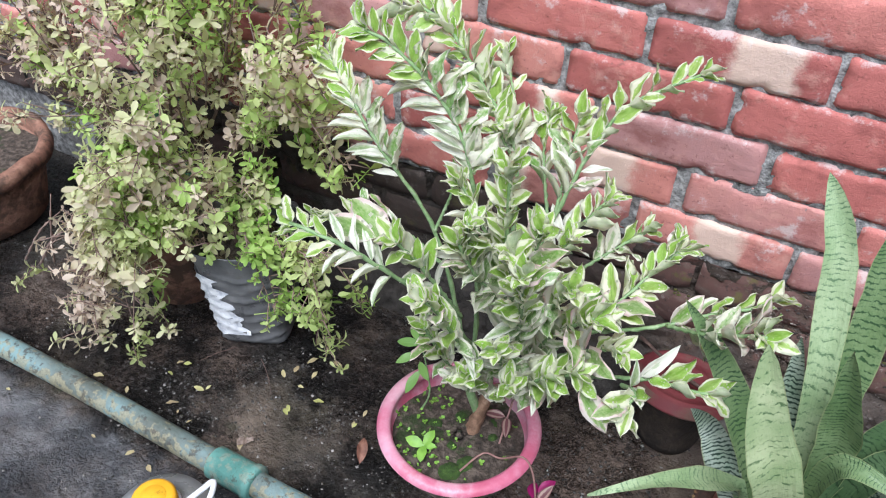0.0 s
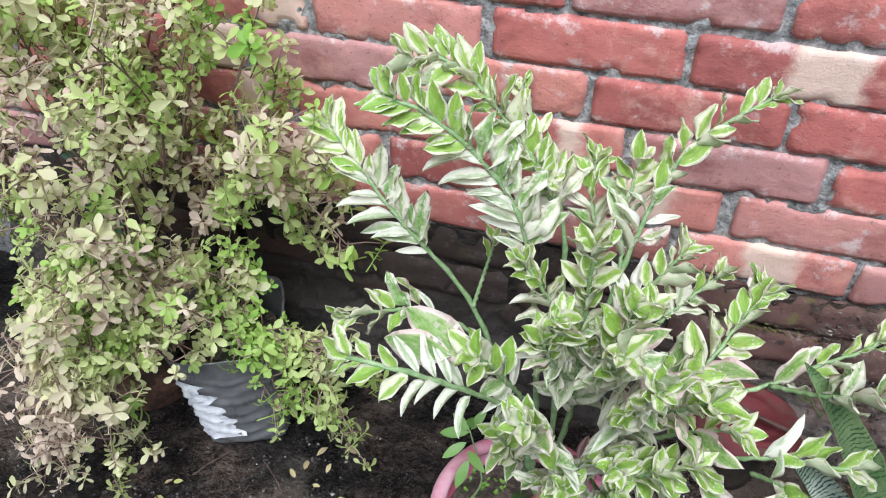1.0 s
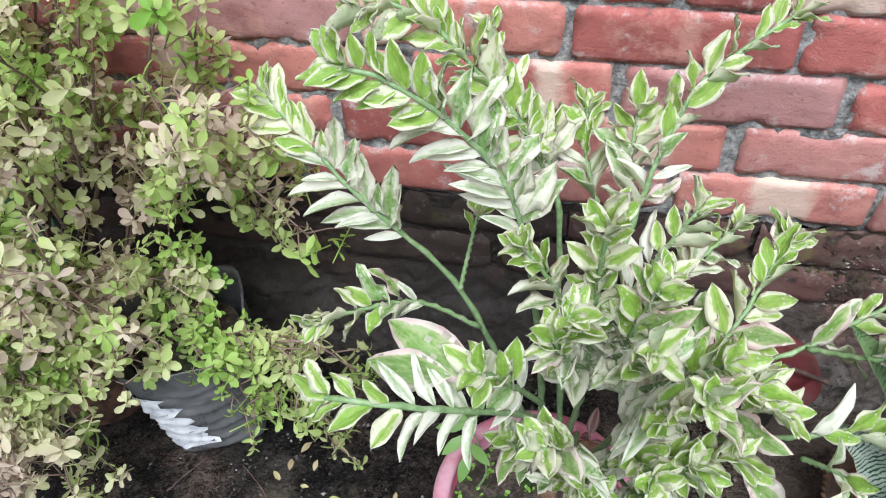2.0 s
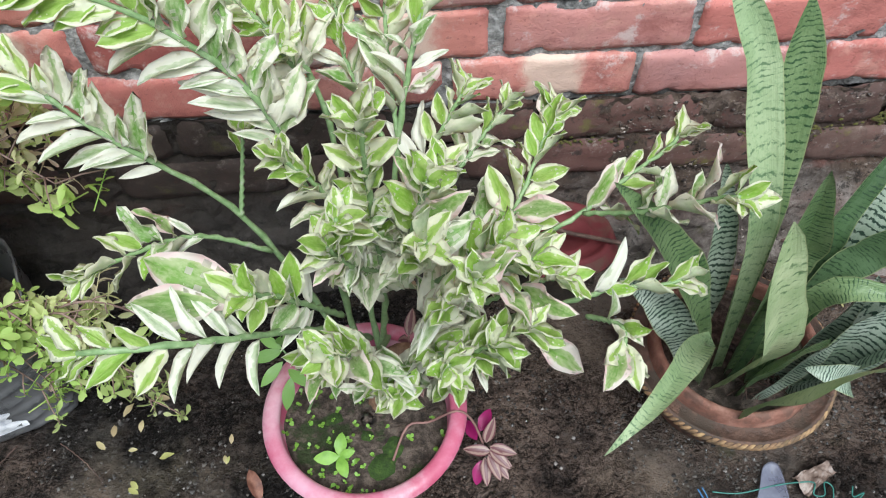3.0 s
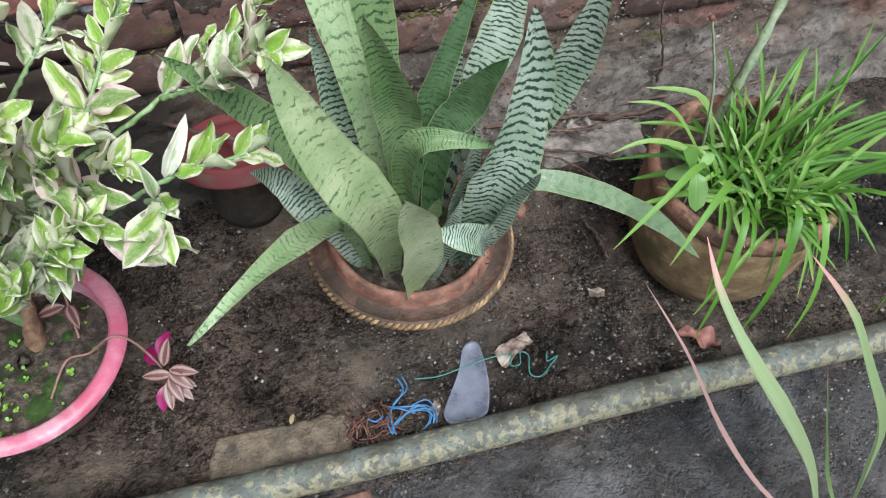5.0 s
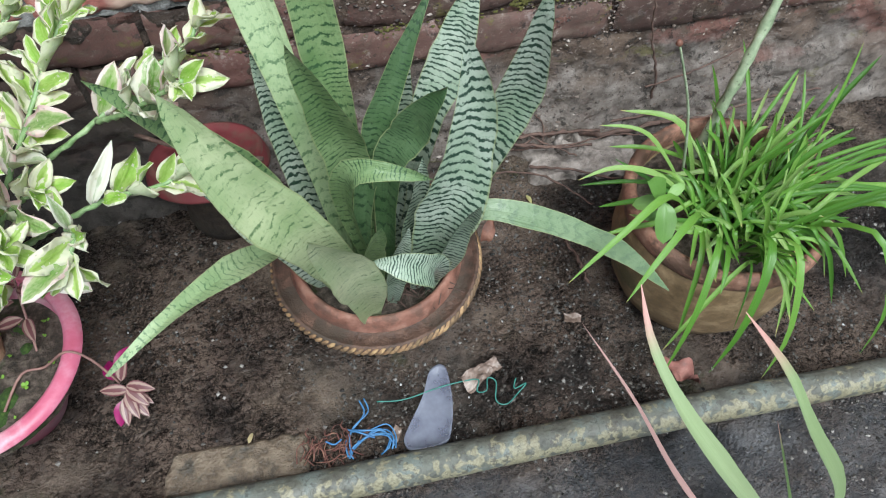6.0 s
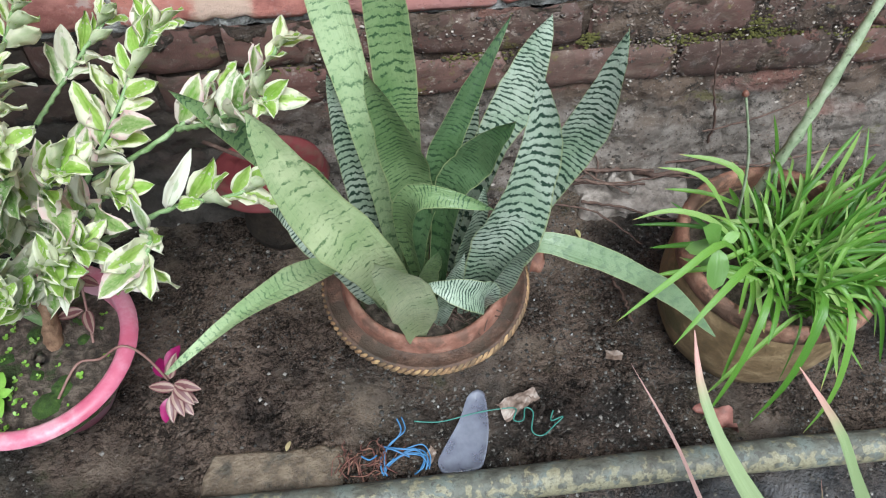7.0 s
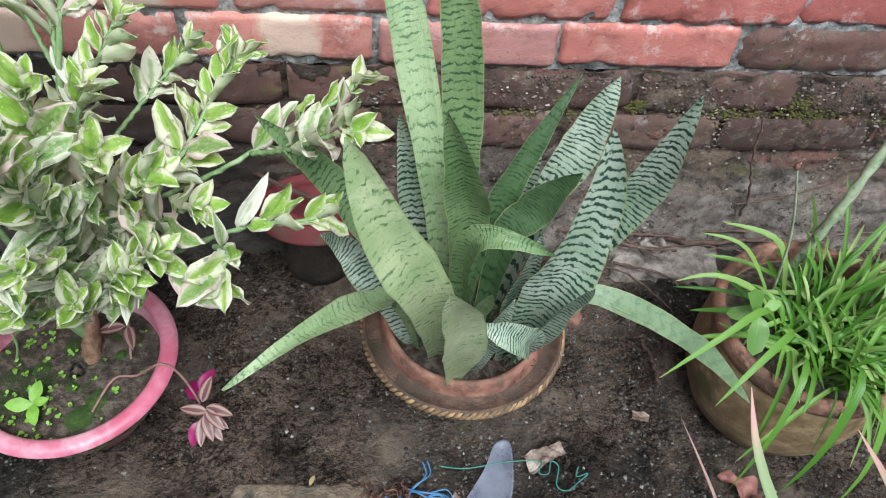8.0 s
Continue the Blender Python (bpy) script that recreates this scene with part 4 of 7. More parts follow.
# ---- pots ----
def soil_disc(name, r, seed, mat, height=0.008):
    verts, faces = [(0, 0, 0.004)], []
    rings, seg = 14, 40
    for k in range(1, rings + 1):
        for s in range(seg):
            w = 2 * math.pi * s / seg
            x, y = r * k / rings * math.cos(w), r * k / rings * math.sin(w)
            z = height * noise.noise((x * 22, y * 22, seed)) + 0.5 * height * noise.noise((x * 70, y * 70, seed)) + 0.004 * (1 - (k / rings) ** 2)
            verts.append((x, y, z))
    for s in range(seg):
        faces.append((0, 1 + s, 1 + (s + 1) % seg))
    for k in range(rings - 1):
        for s in range(seg):
            a, b = 1 + k * seg + s, 1 + k * seg + (s + 1) % seg
            faces.append((a, b, b + seg, a + seg))
    return mesh_of(name, verts, faces, mat)


RED = (-0.350, -0.347)
pot = thing("flower_pot", (*RED, 0), "round faded pink plastic flower pot filled with mossy soil", "flower pot")
place("body", lathe("pot_body", [(0.0, 0.002), (0.05, 0.0), (0.056, 0.004), (0.106, 0.118), (0.1185, 0.142), (0.1185, 0.15), (0.1165, 0.15), (0.112, 0.13), (0.054, 0.012), (0.0, 0.012)], pink_plastic, 56, 0.004), pot, pose(*RED, 0))
lip = [(0.1150 + 0.0145 * math.cos(a) * (1.0 if math.cos(a) > 0 else 0.55), 0.148 + 0.0085 * math.sin(a)) for a in [2 * math.pi * k / 12 for k in range(13)]]
place("rim", lathe("pot_rim", lip, pink_plastic, 64, 0.004), pot, pose(*RED, 0), "rolled rim rubbed pale pink")
place("soil", soil_disc("pot_soil", 0.115, 4, soil_dark), pot, pose(*RED, 0.116), "dark soil with moss")

SNK = (0.1465, -0.288)
pot2 = thing("clay_pot", (*SNK, 0), "terracotta clay pot with a wide flat rope-edged rim", "flower pot", "clay pots")
place("body", lathe("clay_body", [(0.0, 0.002), (0.075, 0.0), (0.082, 0.006), (0.112, 0.112), (0.118, 0.12), (0.104, 0.128), (0.1, 0.12), (0.09, 0.1), (0.0, 0.1)], terracotta, 56, 0.004), pot2, pose(*SNK, 0))
place("rim", lathe("clay_rim", [(0.101, 0.106), (0.13, 0.116), (0.1375, 0.122), (0.138, 0.13), (0.1345, 0.136), (0.1315, 0.135), (0.1285, 0.1305), (0.1145, 0.1315), (0.108, 0.133)], stained_clay, 72, 0.004), pot2, pose(*SNK, 0), "flat stained terracotta rim")
place("lip", lathe("clay_lip", [(0.113, 0.13), (0.1115, 0.147), (0.1095, 0.155), (0.106, 0.158), (0.102, 0.157), (0.0985, 0.15), (0.0965, 0.106)], red_clay, 72, 0.004), pot2, pose(*SNK, 0), "raised terracotta lip")


def rope_edge():
    """Slanting beads round the rim's edge."""
    bead_v, bead_f = [], []
    for k in range(5):
        for s in range(6):
            w, r = 2 * math.pi * s / 6, (0.0, 0.8, 1.0, 0.8, 0.0)[k] * 0.0036 + 0.0004
            bead_v.append(((k - 2) * 0.0052, r * math.cos(w), r * math.sin(w) * 0.9))
    for k in range(4):
        for s in range(6):
            bead_f.append((k * 6 + s, k * 6 + (s + 1) % 6, (k + 1) * 6 + (s + 1) % 6, (k + 1) * 6 + s))
    me = mesh_of("bead", bead_v, bead_f, ochre_clay)
    for k in range(96):
        w = 2 * math.pi * k / 96
        m = pose(SNK[0] + 0.1365 * math.cos(w), SNK[1] + 0.1365 * math.sin(w), 0.1275, 0, 0, math.degrees(w) + 90) @ pose(0, 0, 0, 0, -48, 0)
        place("bead", me, pot2, m)


rope_edge()
place("soil", soil_disc("clay_soil", 0.0985, 9, soil_dark), pot2, pose(*SNK, 0.134), "dark soil")

GRS = (0.604, -0.331)
pot3 = thing("clay_pot", (*GRS, 0), "bulging mossy terracotta clay pot holding a clump of grass", "flower pot", "clay pots")
place("body", lathe("mossy_body", [(0.0, 0.002), (0.09, 0.0), (0.108, 0.012), (0.124, 0.05), (0.131, 0.1), (0.131, 0.15), (0.127, 0.182), (0.118, 0.182), (0.116, 0.15), (0.0, 0.15)], mossy_clay, 56, 0.006), pot3, pose(*GRS, 0))
place("rim", lathe("mossy_rim", [(0.118, 0.175), (0.1315, 0.177), (0.134, 0.184), (0.1335, 0.196), (0.13, 0.203), (0.123, 0.204), (0.118, 0.2), (0.117, 0.175)], terracotta, 64, 0.006), pot3, pose(*GRS, 0), "plain terracotta rim")
place("soil", soil_disc("mossy_soil", 0.119, 12, soil_dark), pot3, pose(*GRS, 0.17), "dark soil")

LEFT = (-1.65, -0.25)
pot4 = thing("clay_pot", (*LEFT, 0), "large weathered terracotta pot with a chipped uneven rim", "flower pot", "clay pots")
place("body", lathe("large_body", [(0.0, 0.002), (0.125, 0.0), (0.135, 0.01), (0.168, 0.155), (0.161, 0.155), (0.156, 0.13), (0.0, 0.13)], terracotta, 56, 0.006), pot4, pose(*LEFT, 0))
place("rim", lathe("large_rim", [(0.164, 0.145), (0.186, 0.15), (0.191, 0.162), (0.187, 0.182), (0.174, 0.188), (0.162, 0.178), (0.16, 0.145)], terracotta, 64, 0.012, 3, 0.012), pot4, pose(*LEFT, 0), "chipped rim")
place("soil", soil_disc("large_soil", 0.162, 15, soil_dark), pot4, pose(*LEFT, 0.148), "dry earth")

BACK = (-0.06, -0.09)
TIP = pose(*BACK, 0.16, -15, 0, 0) @ pose(0, 0, -0.16)
pot5 = thing("upturned_pot", (*BACK, 0.13), "shallow upturned red plastic pot tipped back on an added support", "flower pot")
place("body", lathe("upturned_body", [(0.074, 0.15), (0.0825, 0.139), (0.0855, 0.138), (0.0865, 0.14), (0.085, 0.143), (0.081, 0.154), (0.079, 0.157)], muddy_red, 48, 0.006), pot5, TIP, "muddy red side")
place("base", lathe("upturned_base", [(0.079, 0.157), (0.077, 0.162), (0.071, 0.163), (0.067, 0.158), (0.05, 0.157), (0.047, 0.1595), (0.043, 0.157), (0.012, 0.157), (0.009, 0.15), (0.0, 0.15)], muddy_red, 48, 0.006), pot5, TIP, "red base with ring and drain hole")
# added lump that carries the pot, dark to stand for the shadow gap
place("stone", lathe("pot_support", [(0.0, -0.004), (0.05, -0.004), (0.056, 0.02), (0.05, 0.08), (0.044, 0.12), (0.032, 0.14), (0.0, 0.146)], shade_mud, 24, 0.06), m=pose(BACK[0], BACK[1] + 0.012, 0), label="added support under the red pot, its colour darkened as shade", category="stone")

v, f = tube_parts(curve_points([(-0.15, -0.05, 0.175), (-0.07, -0.1, 0.179), (0.02, -0.135, 0.182)], 8), [0.0035] * 9, 6, 0.2, random.Random(8))
place("stick", mesh_of("stick", v, f, twig_brown), label="thin dry stick lying over the upturned pot", category="stick")


# ---- the cut plastic can with the basil bush ----
CAN = (-0.868, -0.212)


def build_can():
    can = thing("plastic_can", (*CAN, 0), "cut black ribbed plastic can with a torn white label", "plastic can")
    turn = radians(24)
    verts, faces = [], []
    seg, levels = 48, []
    for k in range(57):
        levels.append(0.245 * k / 56)

    def outline(w, z, inset=0.0):
        c, s = math.cos(w), math.sin(w)
        n = 5.0
        r = (abs(c) ** n + abs(s) ** n) ** (-1 / n) * (0.07 - inset) * (1 + 0.3 * (z / 0.245) ** 1.4)
        zig = 0.03 * abs(((w / (math.pi / 2)) % 1) - 0.5) * 2
        ridge = max(0.0, math.sin((z + zig) / 0.245 * 2 * math.pi * 8.5)) ** 9
        r += 0.0045 * ridge * (1 if z < 0.2 else 0.2) if inset == 0 else 0
        if z < 0.01:
            r -= 0.006 * (1 - z / 0.01)
        return r * math.cos(w + turn), r * math.sin(w + turn)
    for z in levels:
        for s in range(seg):
            x, y = outline(2 * math.pi * s / seg, z)
            verts.append((x, y, z + (0.008 * noise.noise((x * 25, y * 25, 3)) if z > 0.235 else 0)))
    n = len(levels)
    for z in (0.24, 0.18):
        for s in range(seg):
            x, y = outline(2 * math.pi * s / seg, z, 0.003)
            verts.append((x, y, z))
    for k in range(n + 1):
        for s in range(seg):
            a, b = k * seg + s, k * seg + (s + 1) % seg
            faces.append((a, b, b + seg, a + seg))
    faces.append(tuple(range(seg))[::-1])
    place("body", mesh_of("can_body", verts, faces, black_plastic), can, pose(*CAN, 0))
    place("soil", soil_disc("can_soil", 0.078, 21, soil_dark), can, pose(*CAN, 0.2), "dark soil")
    # the torn label hugs the ribbed side
    verts, faces = [], []
    rng = random.Random(5)
    cols, rows = 16, 26
    for r in range(rows + 1):
        z = 0.03 + 0.165 * r / rows
        reach = 0.6 + 0.4 * (1 - r / rows) ** 0.8 + rng.uniform(-0.06, 0.06) + 0.07 * math.sin(r * 1.1)
        for c in range(cols + 1):
            w = radians(216) - turn + reach * 1.3 * c / cols
            x, y = outline(w, z)
            k = 1.03
            verts.append((x * k, y * k, z))
    for r in range(rows):
        for c in range(cols):
            a = r * (cols + 1) + c
            faces.append((a, a + 1, a + cols + 2, a + cols + 1))
    place("label", mesh_of("can_label", verts, faces, torn_paper), can, pose(*CAN, 0), "torn white paper label")


build_can()


def sprig_mesh(name, seed, leaves, size, mat):
    """A rosette of small blunt leaves on a short twig end."""
    rng = random.Random(seed)
    verts, faces, uvs = [], [], []
    for k in range(leaves):
        w = k * 2.4 + rng.uniform(-0.5, 0.5)
        lift = rng.uniform(-0.5, 1.1)
        L = size * rng.uniform(0.55, 1.2)
        W = L * rng.uniform(0.4, 0.56)
        at = np.array((0, 0, -1.7 * size * k / leaves))
        d = unit((math.cos(w), math.sin(w), lift))
        m = aim(at + d * 0.04 * size, d, unit((-d[0] * lift + rng.uniform(-0.4, 0.4), -d[1] * lift + rng.uniform(-0.4, 0.4), 1)))
        base = len(verts)
        bend = rng.uniform(-0.12, 0.22)
        for v, ww, dz in ((0, 0.1, 0), (0.28, 0.5, 0.03), (0.6, 1.0, 0.0), (0.86, 0.8, -0.06), (1.0, 0.2, -0.1)):
            for c in (-1, 0, 1):
                p = m @ Vector((c * ww * W / 2, v * L, dz * L - bend * L * v * v + abs(c) * 0.12 * W))
                verts.append(tuple(p))
                uvs.append((0.5 + c / 2, v))
        for r in range(4):
            for c in range(2):
                a = base + r * 3 + c
                faces.append((a, a + 1, a + 4, a + 3))
    # the twig end, to which every leaf is joined
    b = len(verts)
    rings = [0.1 * size] + [-1.7 * size * k / leaves for k in range(leaves)] + [-2.2 * size]
    for z in rings:
        for w in (0, 2.1, 4.2):
            verts.append((0.0009 * math.cos(w), 0.0009 * math.sin(w), z))
            uvs.append((0.5, 0.5))
    for r in range(len(rings) - 1):
        faces += [(b + r * 3 + k, b + r * 3 + (k + 1) % 3, b + r * 3 + 3 + (k + 1) % 3, b + r * 3 + 3 + k) for k in range(3)]
    faces += [(k * 15, k * 15 + 2, b + (k + 1) * 3 + k % 3) for k in range(leaves)]
    return mesh_of(name, verts, faces, mat, uvs)


def over_can(q):
    """The open side of the can, which the bush beside it leaves clear."""
    v = unit((0.56, -0.58, 0.92))
    for x, y, z in ((0.0, -0.02, 0.06), (0.02, 0.0, 0.13), (0.05, 0.02, 0.2), (0.04, 0.06, 0.24)):
        d = q - np.array((CAN[0] + x, CAN[1] + y, z))
        f = float(np.dot(d, v))
        if f > 0.0 and np.linalg.norm(d - v * f) < 0.062:
            return True
    return False


def build_bush(bush, mains, limbs, mat, size, seed, singles, clear):
    """Woody stalks, limbs forking from them and rosettes of leaves along the limbs."""
    rng = random.Random(seed)
    sprigs = [sprig_mesh("sprig", seed + 40 + k, rng.randint(7, 10), rng.uniform(0.9, 1.12) * size, mat) for k in range(12)]
    stalks = []
    for a, e in mains:
        a, e = np.array(a), np.array(e)
        P = curve_points([a, a * 0.6 + e * 0.4 + np.array((rng.uniform(-0.02, 0.02), rng.uniform(-0.02, 0.02), 0.04)), e], 12)
        v, f = tube_parts(P, [0.0042 - 0.00015 * k for k in range(13)], 6, 0.1, rng)
        place("stalk", mesh_of("stalk", v, f, purple_twig), bush)
        stalks.append(P)
    spots = []
    for end in limbs:
        if clear(end):
            continue
        near = min(stalks, key=lambda P: np.linalg.norm(P[12] - end))
        start = near[rng.randint(5, 12)]
        mid = start * 0.5 + end * 0.5 + np.array((rng.uniform(-0.04, 0.04), rng.uniform(-0.03, 0.03), 0.04 + (0.05 if end[2] < 0.3 else 0.0)))
        P = curve_points([start, mid, end], 12)
        v, f = tube_parts(P, [0.0024 * (1 - 0.7 * k / 12) for k in range(13)], 5)
        place("stalk", mesh_of("stalk", v, f, purple_twig), bush)
        for k in range(2, 13):
            p, t = P[k], unit(P[min(k + 1, 12)] - P[k - 1])
            for _ in range(1 if k < 12 else 2):
                d = unit(t * 0.6 + np.array((rng.gauss(0, 0.7), rng.gauss(0, 0.7), rng.gauss(0.35, 0.5))))
                q = p + d * rng.uniform(0.012, 0.06)
                if q[1] > -0.035 or q[2] < 0.012 or clear(q):
                    continue
                spots.append((q, d, p))
    tw_v, tw_f, far_v, far_f = [], [], [], []
    spots.sort(key=lambda s: s[0][1])
    for k, (q, d, p) in enumerate(spots):
        v, f = tube_parts([p, (p + q) / 2 + np.array((0, 0, 0.003)), q], [0.0012, 0.001, 0.0008], 4)
        b = len(tw_v)
        tw_v += v
        tw_f += [tuple(i + b for i in x) for x in f]
        face = unit(d * 1.1 + np.array((rng.gauss(0, 0.45), rng.gauss(-0.2, 0.45), 0.65)))
        side = unit(np.cross(face, (rng.uniform(-1, 1), rng.uniform(-1, 1), 0.1)))
        m = aim(q, side, face, rng.uniform(0.75, 1.2))
        me = sprigs[k % 12]
        if k < singles:
            place("sprig", me, bush, m)
        else:
            b = len(far_v)
            far_v += [tuple(m @ x.co) for x in me.vertices]
            far_f += [tuple(i + b for i in x.vertices) for x in me.polygons]
    place("twig_work", mesh_of("twig_work", tw_v, tw_f, purple_twig), bush, kind="stuff")
    if far_v:
        place("foliage", mesh_of("foliage", far_v, far_f, mat), bush, kind="stuff")


HERB = (-1.075, -0.2)
pot6 = thing("clay_pot", (*HERB, 0), "broken-rimmed terracotta clay pot holding the basil bush", "flower pot", "clay pots")
place("body", lathe("herb_body", [(0.0, 0.002), (0.07, 0.0), (0.076, 0.006), (0.1, 0.165), (0.094, 0.165), (0.09, 0.14), (0.0, 0.14)], terracotta, 48, 0.006), pot6, pose(*HERB, 0))
place("rim", lathe("herb_rim", [(0.095, 0.155), (0.11, 0.158), (0.114, 0.17), (0.112, 0.198), (0.104, 0.204), (0.096, 0.198), (0.093, 0.155)], red_clay, 56, 0.012, 4, 0.02), pot6, pose(*HERB, 0), "broken red clay rim")
place("soil", soil_disc("herb_soil", 0.094, 18, soil_dark), pot6, pose(*HERB, 0.15), "dark soil")


def build_basil():
    bush = thing("basil_bush", (*HERB, 0.15), "sprawling basil bush with small yellow-green and tan leaves", "bush")
    rng = random.Random(11)
    limbs = []
    for k in range(62):
        while True:
            q = np.array((rng.uniform(-1, 1), rng.uniform(-1, 1), rng.uniform(-1, 1)))
            if 0.35 < np.linalg.norm(q) < 1:
                break
        end = np.array((-0.985, -0.24, 0.55)) + q * np.array((0.38, 0.2, 0.36))
        end[1] = min(end[1], -0.06)
        if end[0] < -1.1 and end[2] < 0.38:
            end[2] += 0.3
        if end[0] > -0.82 and end[2] < 0.42:
            end[2] += 0.24
        limbs.append(end)
    # low sprays before the pots, the side and the top
    for (x0, x1), (y0, y1), (z0, z1), count in (((-1.1, -0.96), (-0.44, -0.34), (0.2, 0.38), 12), ((-1.32, -1.02), (-0.46, -0.38), (0.05, 0.14), 8), ((-1.05, -0.92), (-0.46, -0.38), (0.08, 0.26), 7), ((-1.02, -0.9), (-0.42, -0.28), (0.24, 0.44), 16),
                                                ((-1.0, -0.72), (-0.22, -0.12), (0.7, 0.9), 10), ((-1.4, -1.2), (-0.36, -0.18), (0.4, 0.6), 9), ((-1.3, -0.85), (-0.25, -0.1), (0.6, 0.86), 22), ((-0.8, -0.67), (-0.13, -0.07), (0.36, 0.5), 6)):
        for _ in range(count):
            limbs.append(np.array((rng.uniform(x0, x1), rng.uniform(y0, y1), rng.uniform(z0, z1))))
    x, y = HERB
    mains = [((x + 0.02, y, 0.15), (-1.06, -0.16, 0.44)), ((x + 0.03, y - 0.02, 0.15), (-0.98, -0.3, 0.4)), ((x + 0.04, y + 0.01, 0.15), (-0.9, -0.14, 0.52)), ((x + 0.045, y, 0.15), (-0.82, -0.12, 0.5)),
             ((x, y + 0.02, 0.15), (-1.0, -0.12, 0.56)), ((x, y - 0.04, 0.15), (-1.04, -0.34, 0.28)), ((x + 0.03, y - 0.04, 0.15), (-0.97, -0.37, 0.26)), ((x - 0.03, y, 0.15), (-1.2, -0.22, 0.45))]
    build_bush(bush, mains, limbs, basil_leaf, 0.018, 11, 200, lambda q: over_can(q) or (q[0] < -1.12 and 0.14 < q[2] < 0.36))
    # bare seed spikes hanging at the side
    for k in range(7):
        a = np.array((-1.18 + 0.03 * k, -0.36 - 0.012 * (k % 4), 0.3 - 0.02 * (k % 3)))
        e = a + np.array((rng.uniform(-0.12, 0.0), rng.uniform(-0.08, 0.0), rng.uniform(-0.2, -0.08)))
        P = curve_points([a, (a + e) / 2 + np.array((0.02, -0.01, 0.03)), e], 14)
        v, f = tube_parts(P, [0.0011 + (0.0016 if i % 2 else 0) * (i > 4) for i in range(15)], 5)
        place("seed_spike", mesh_of("seed_spike", v, f, purple_twig), bush)
    # the fresher plant in the can, with sprays hanging over its side
    herb = thing("young_basil", (*CAN, 0.2), "fresh green basil growing in the black can and trailing down", "bush")
    limbs = []
    for (x0, x1), (y0, y1), (z0, z1), count in (((-0.75, -0.58), (-0.33, -0.24), (0.12, 0.22), 9), ((-0.9, -0.83), (-0.24, -0.17), (0.23, 0.28), 7)):
        for _ in range(count):
            limbs.append(np.array((rng.uniform(x0, x1), rng.uniform(y0, y1), rng.uniform(z0, z1))))
    x, y = CAN
    mains = [((x + 0.03, y - 0.02, 0.2), (-0.74, -0.27, 0.23)), ((x + 0.02, y, 0.2), (-0.84, -0.2, 0.25)), ((x - 0.02, y - 0.01, 0.2), (-0.9, -0.23, 0.26))]
    build_bush(herb, mains, limbs, fresh_leaf, 0.018, 13, 85, lambda q: False)


build_basil()


def build_wall_weed():
    weed = thing("wall_weed", (-1.15, -0.05, 0), "bluish green broad-leaved weed climbing by the wall", "weed")
    rng = random.Random(4)
    P = curve_points([(-1.15, -0.05, 0.0), (-1.17, -0.06, 0.3), (-1.12, -0.06, 0.6)], 14)
    v, f = tube_parts(P, [0.003 - 0.0001 * k for k in range(15)], 6)
    place("stalk", mesh_of("weed_stalk", v, f, green_stem), weed)
    me = [leaf_mesh("weed_leaf", blue_weed, 0.07, 0.035, 0.2, 0.3, 0.05, 7, 0.4, 0, k) for k in range(3)]
    for k in range(4, 15):
        for s in (-1, 1):
            d = unit((s * rng.uniform(0.5, 1), -rng.uniform(0.3, 0.8), rng.uniform(0.0, 0.5)))
            place("leaf", me[k % 3], weed, aim(P[k], d, (0, -0.7, 0.7), rng.uniform(0.7, 1.1)))


build_wall_weed()


# ---- the variegated shrub in the pink pot ----
shrub = thing("variegated_shrub", (RED[0] + 0.015, RED[1] + 0.01, 0.11), "variegated shrub with green and cream leaves on thick green stems", "shrub")
SHRUB_MESHES = {
    "old": [leaf_mesh("leaf", leaf_old, 0.053, 0.025, fo, cu, wa * 2, 8, 0.42, tw, 100 + k, under=leaf_back) for k, (fo, cu, wa, tw) in enumerate(((0.35, 0.2, 0.06, 0.2), (0.6, 0.35, 0.1, -0.3), (0.2, 0.5, 0.12, 0.1), (0.8, 0.15, 0.05, 0.4), (0.45, -0.15, 0.1, -0.2), (0.3, 0.7, 0.14, 0.3), (0.95, 0.3, 0.08, -0.1)))],
    "narrow": [leaf_mesh("leaf", leaf_pale, 0.055, 0.0145, fo, cu, wa * 1.6, 8, 0.42, tw, 400 + k, under=leaf_back) for k, (fo, cu, wa, tw) in enumerate(((1.1, 0.2, 0.05, 0.2), (1.4, 0.35, 0.08, -0.3), (0.8, 0.5, 0.1, 0.3), (1.7, 0.25, 0.06, 0.0)))],
    "young": [leaf_mesh("leaf", leaf_young, 0.044, 0.022, fo, cu, wa * 2, 8, 0.42, tw, 200 + k, under=leaf_back) for k, (fo, cu, wa, tw) in enumerate(((0.5, 0.1, 0.05, 0.1), (0.3, 0.25, 0.08, -0.2), (0.65, 0.0, 0.06, 0.2)))],
    "pink": [leaf_mesh("leaf", leaf_pink, 0.055, 0.0265, fo, cu, wa * 1.6, 8, 0.42, tw, 300 + k, under=pink_back) for k, (fo, cu, wa, tw) in enumerate(((0.4, 0.2, 0.07, 0.2), (0.25, 0.45, 0.1, -0.2)))],
}
SHRUB_MESHES["slim"] = SHRUB_MESHES["narrow"]


def put_leaf(at, along, face, kind, size, rng, stem=None):
    me = rng.choice(SHRUB_MESHES[kind])
    place("leaf", me, stem or shrub, aim(at, along, face, size))


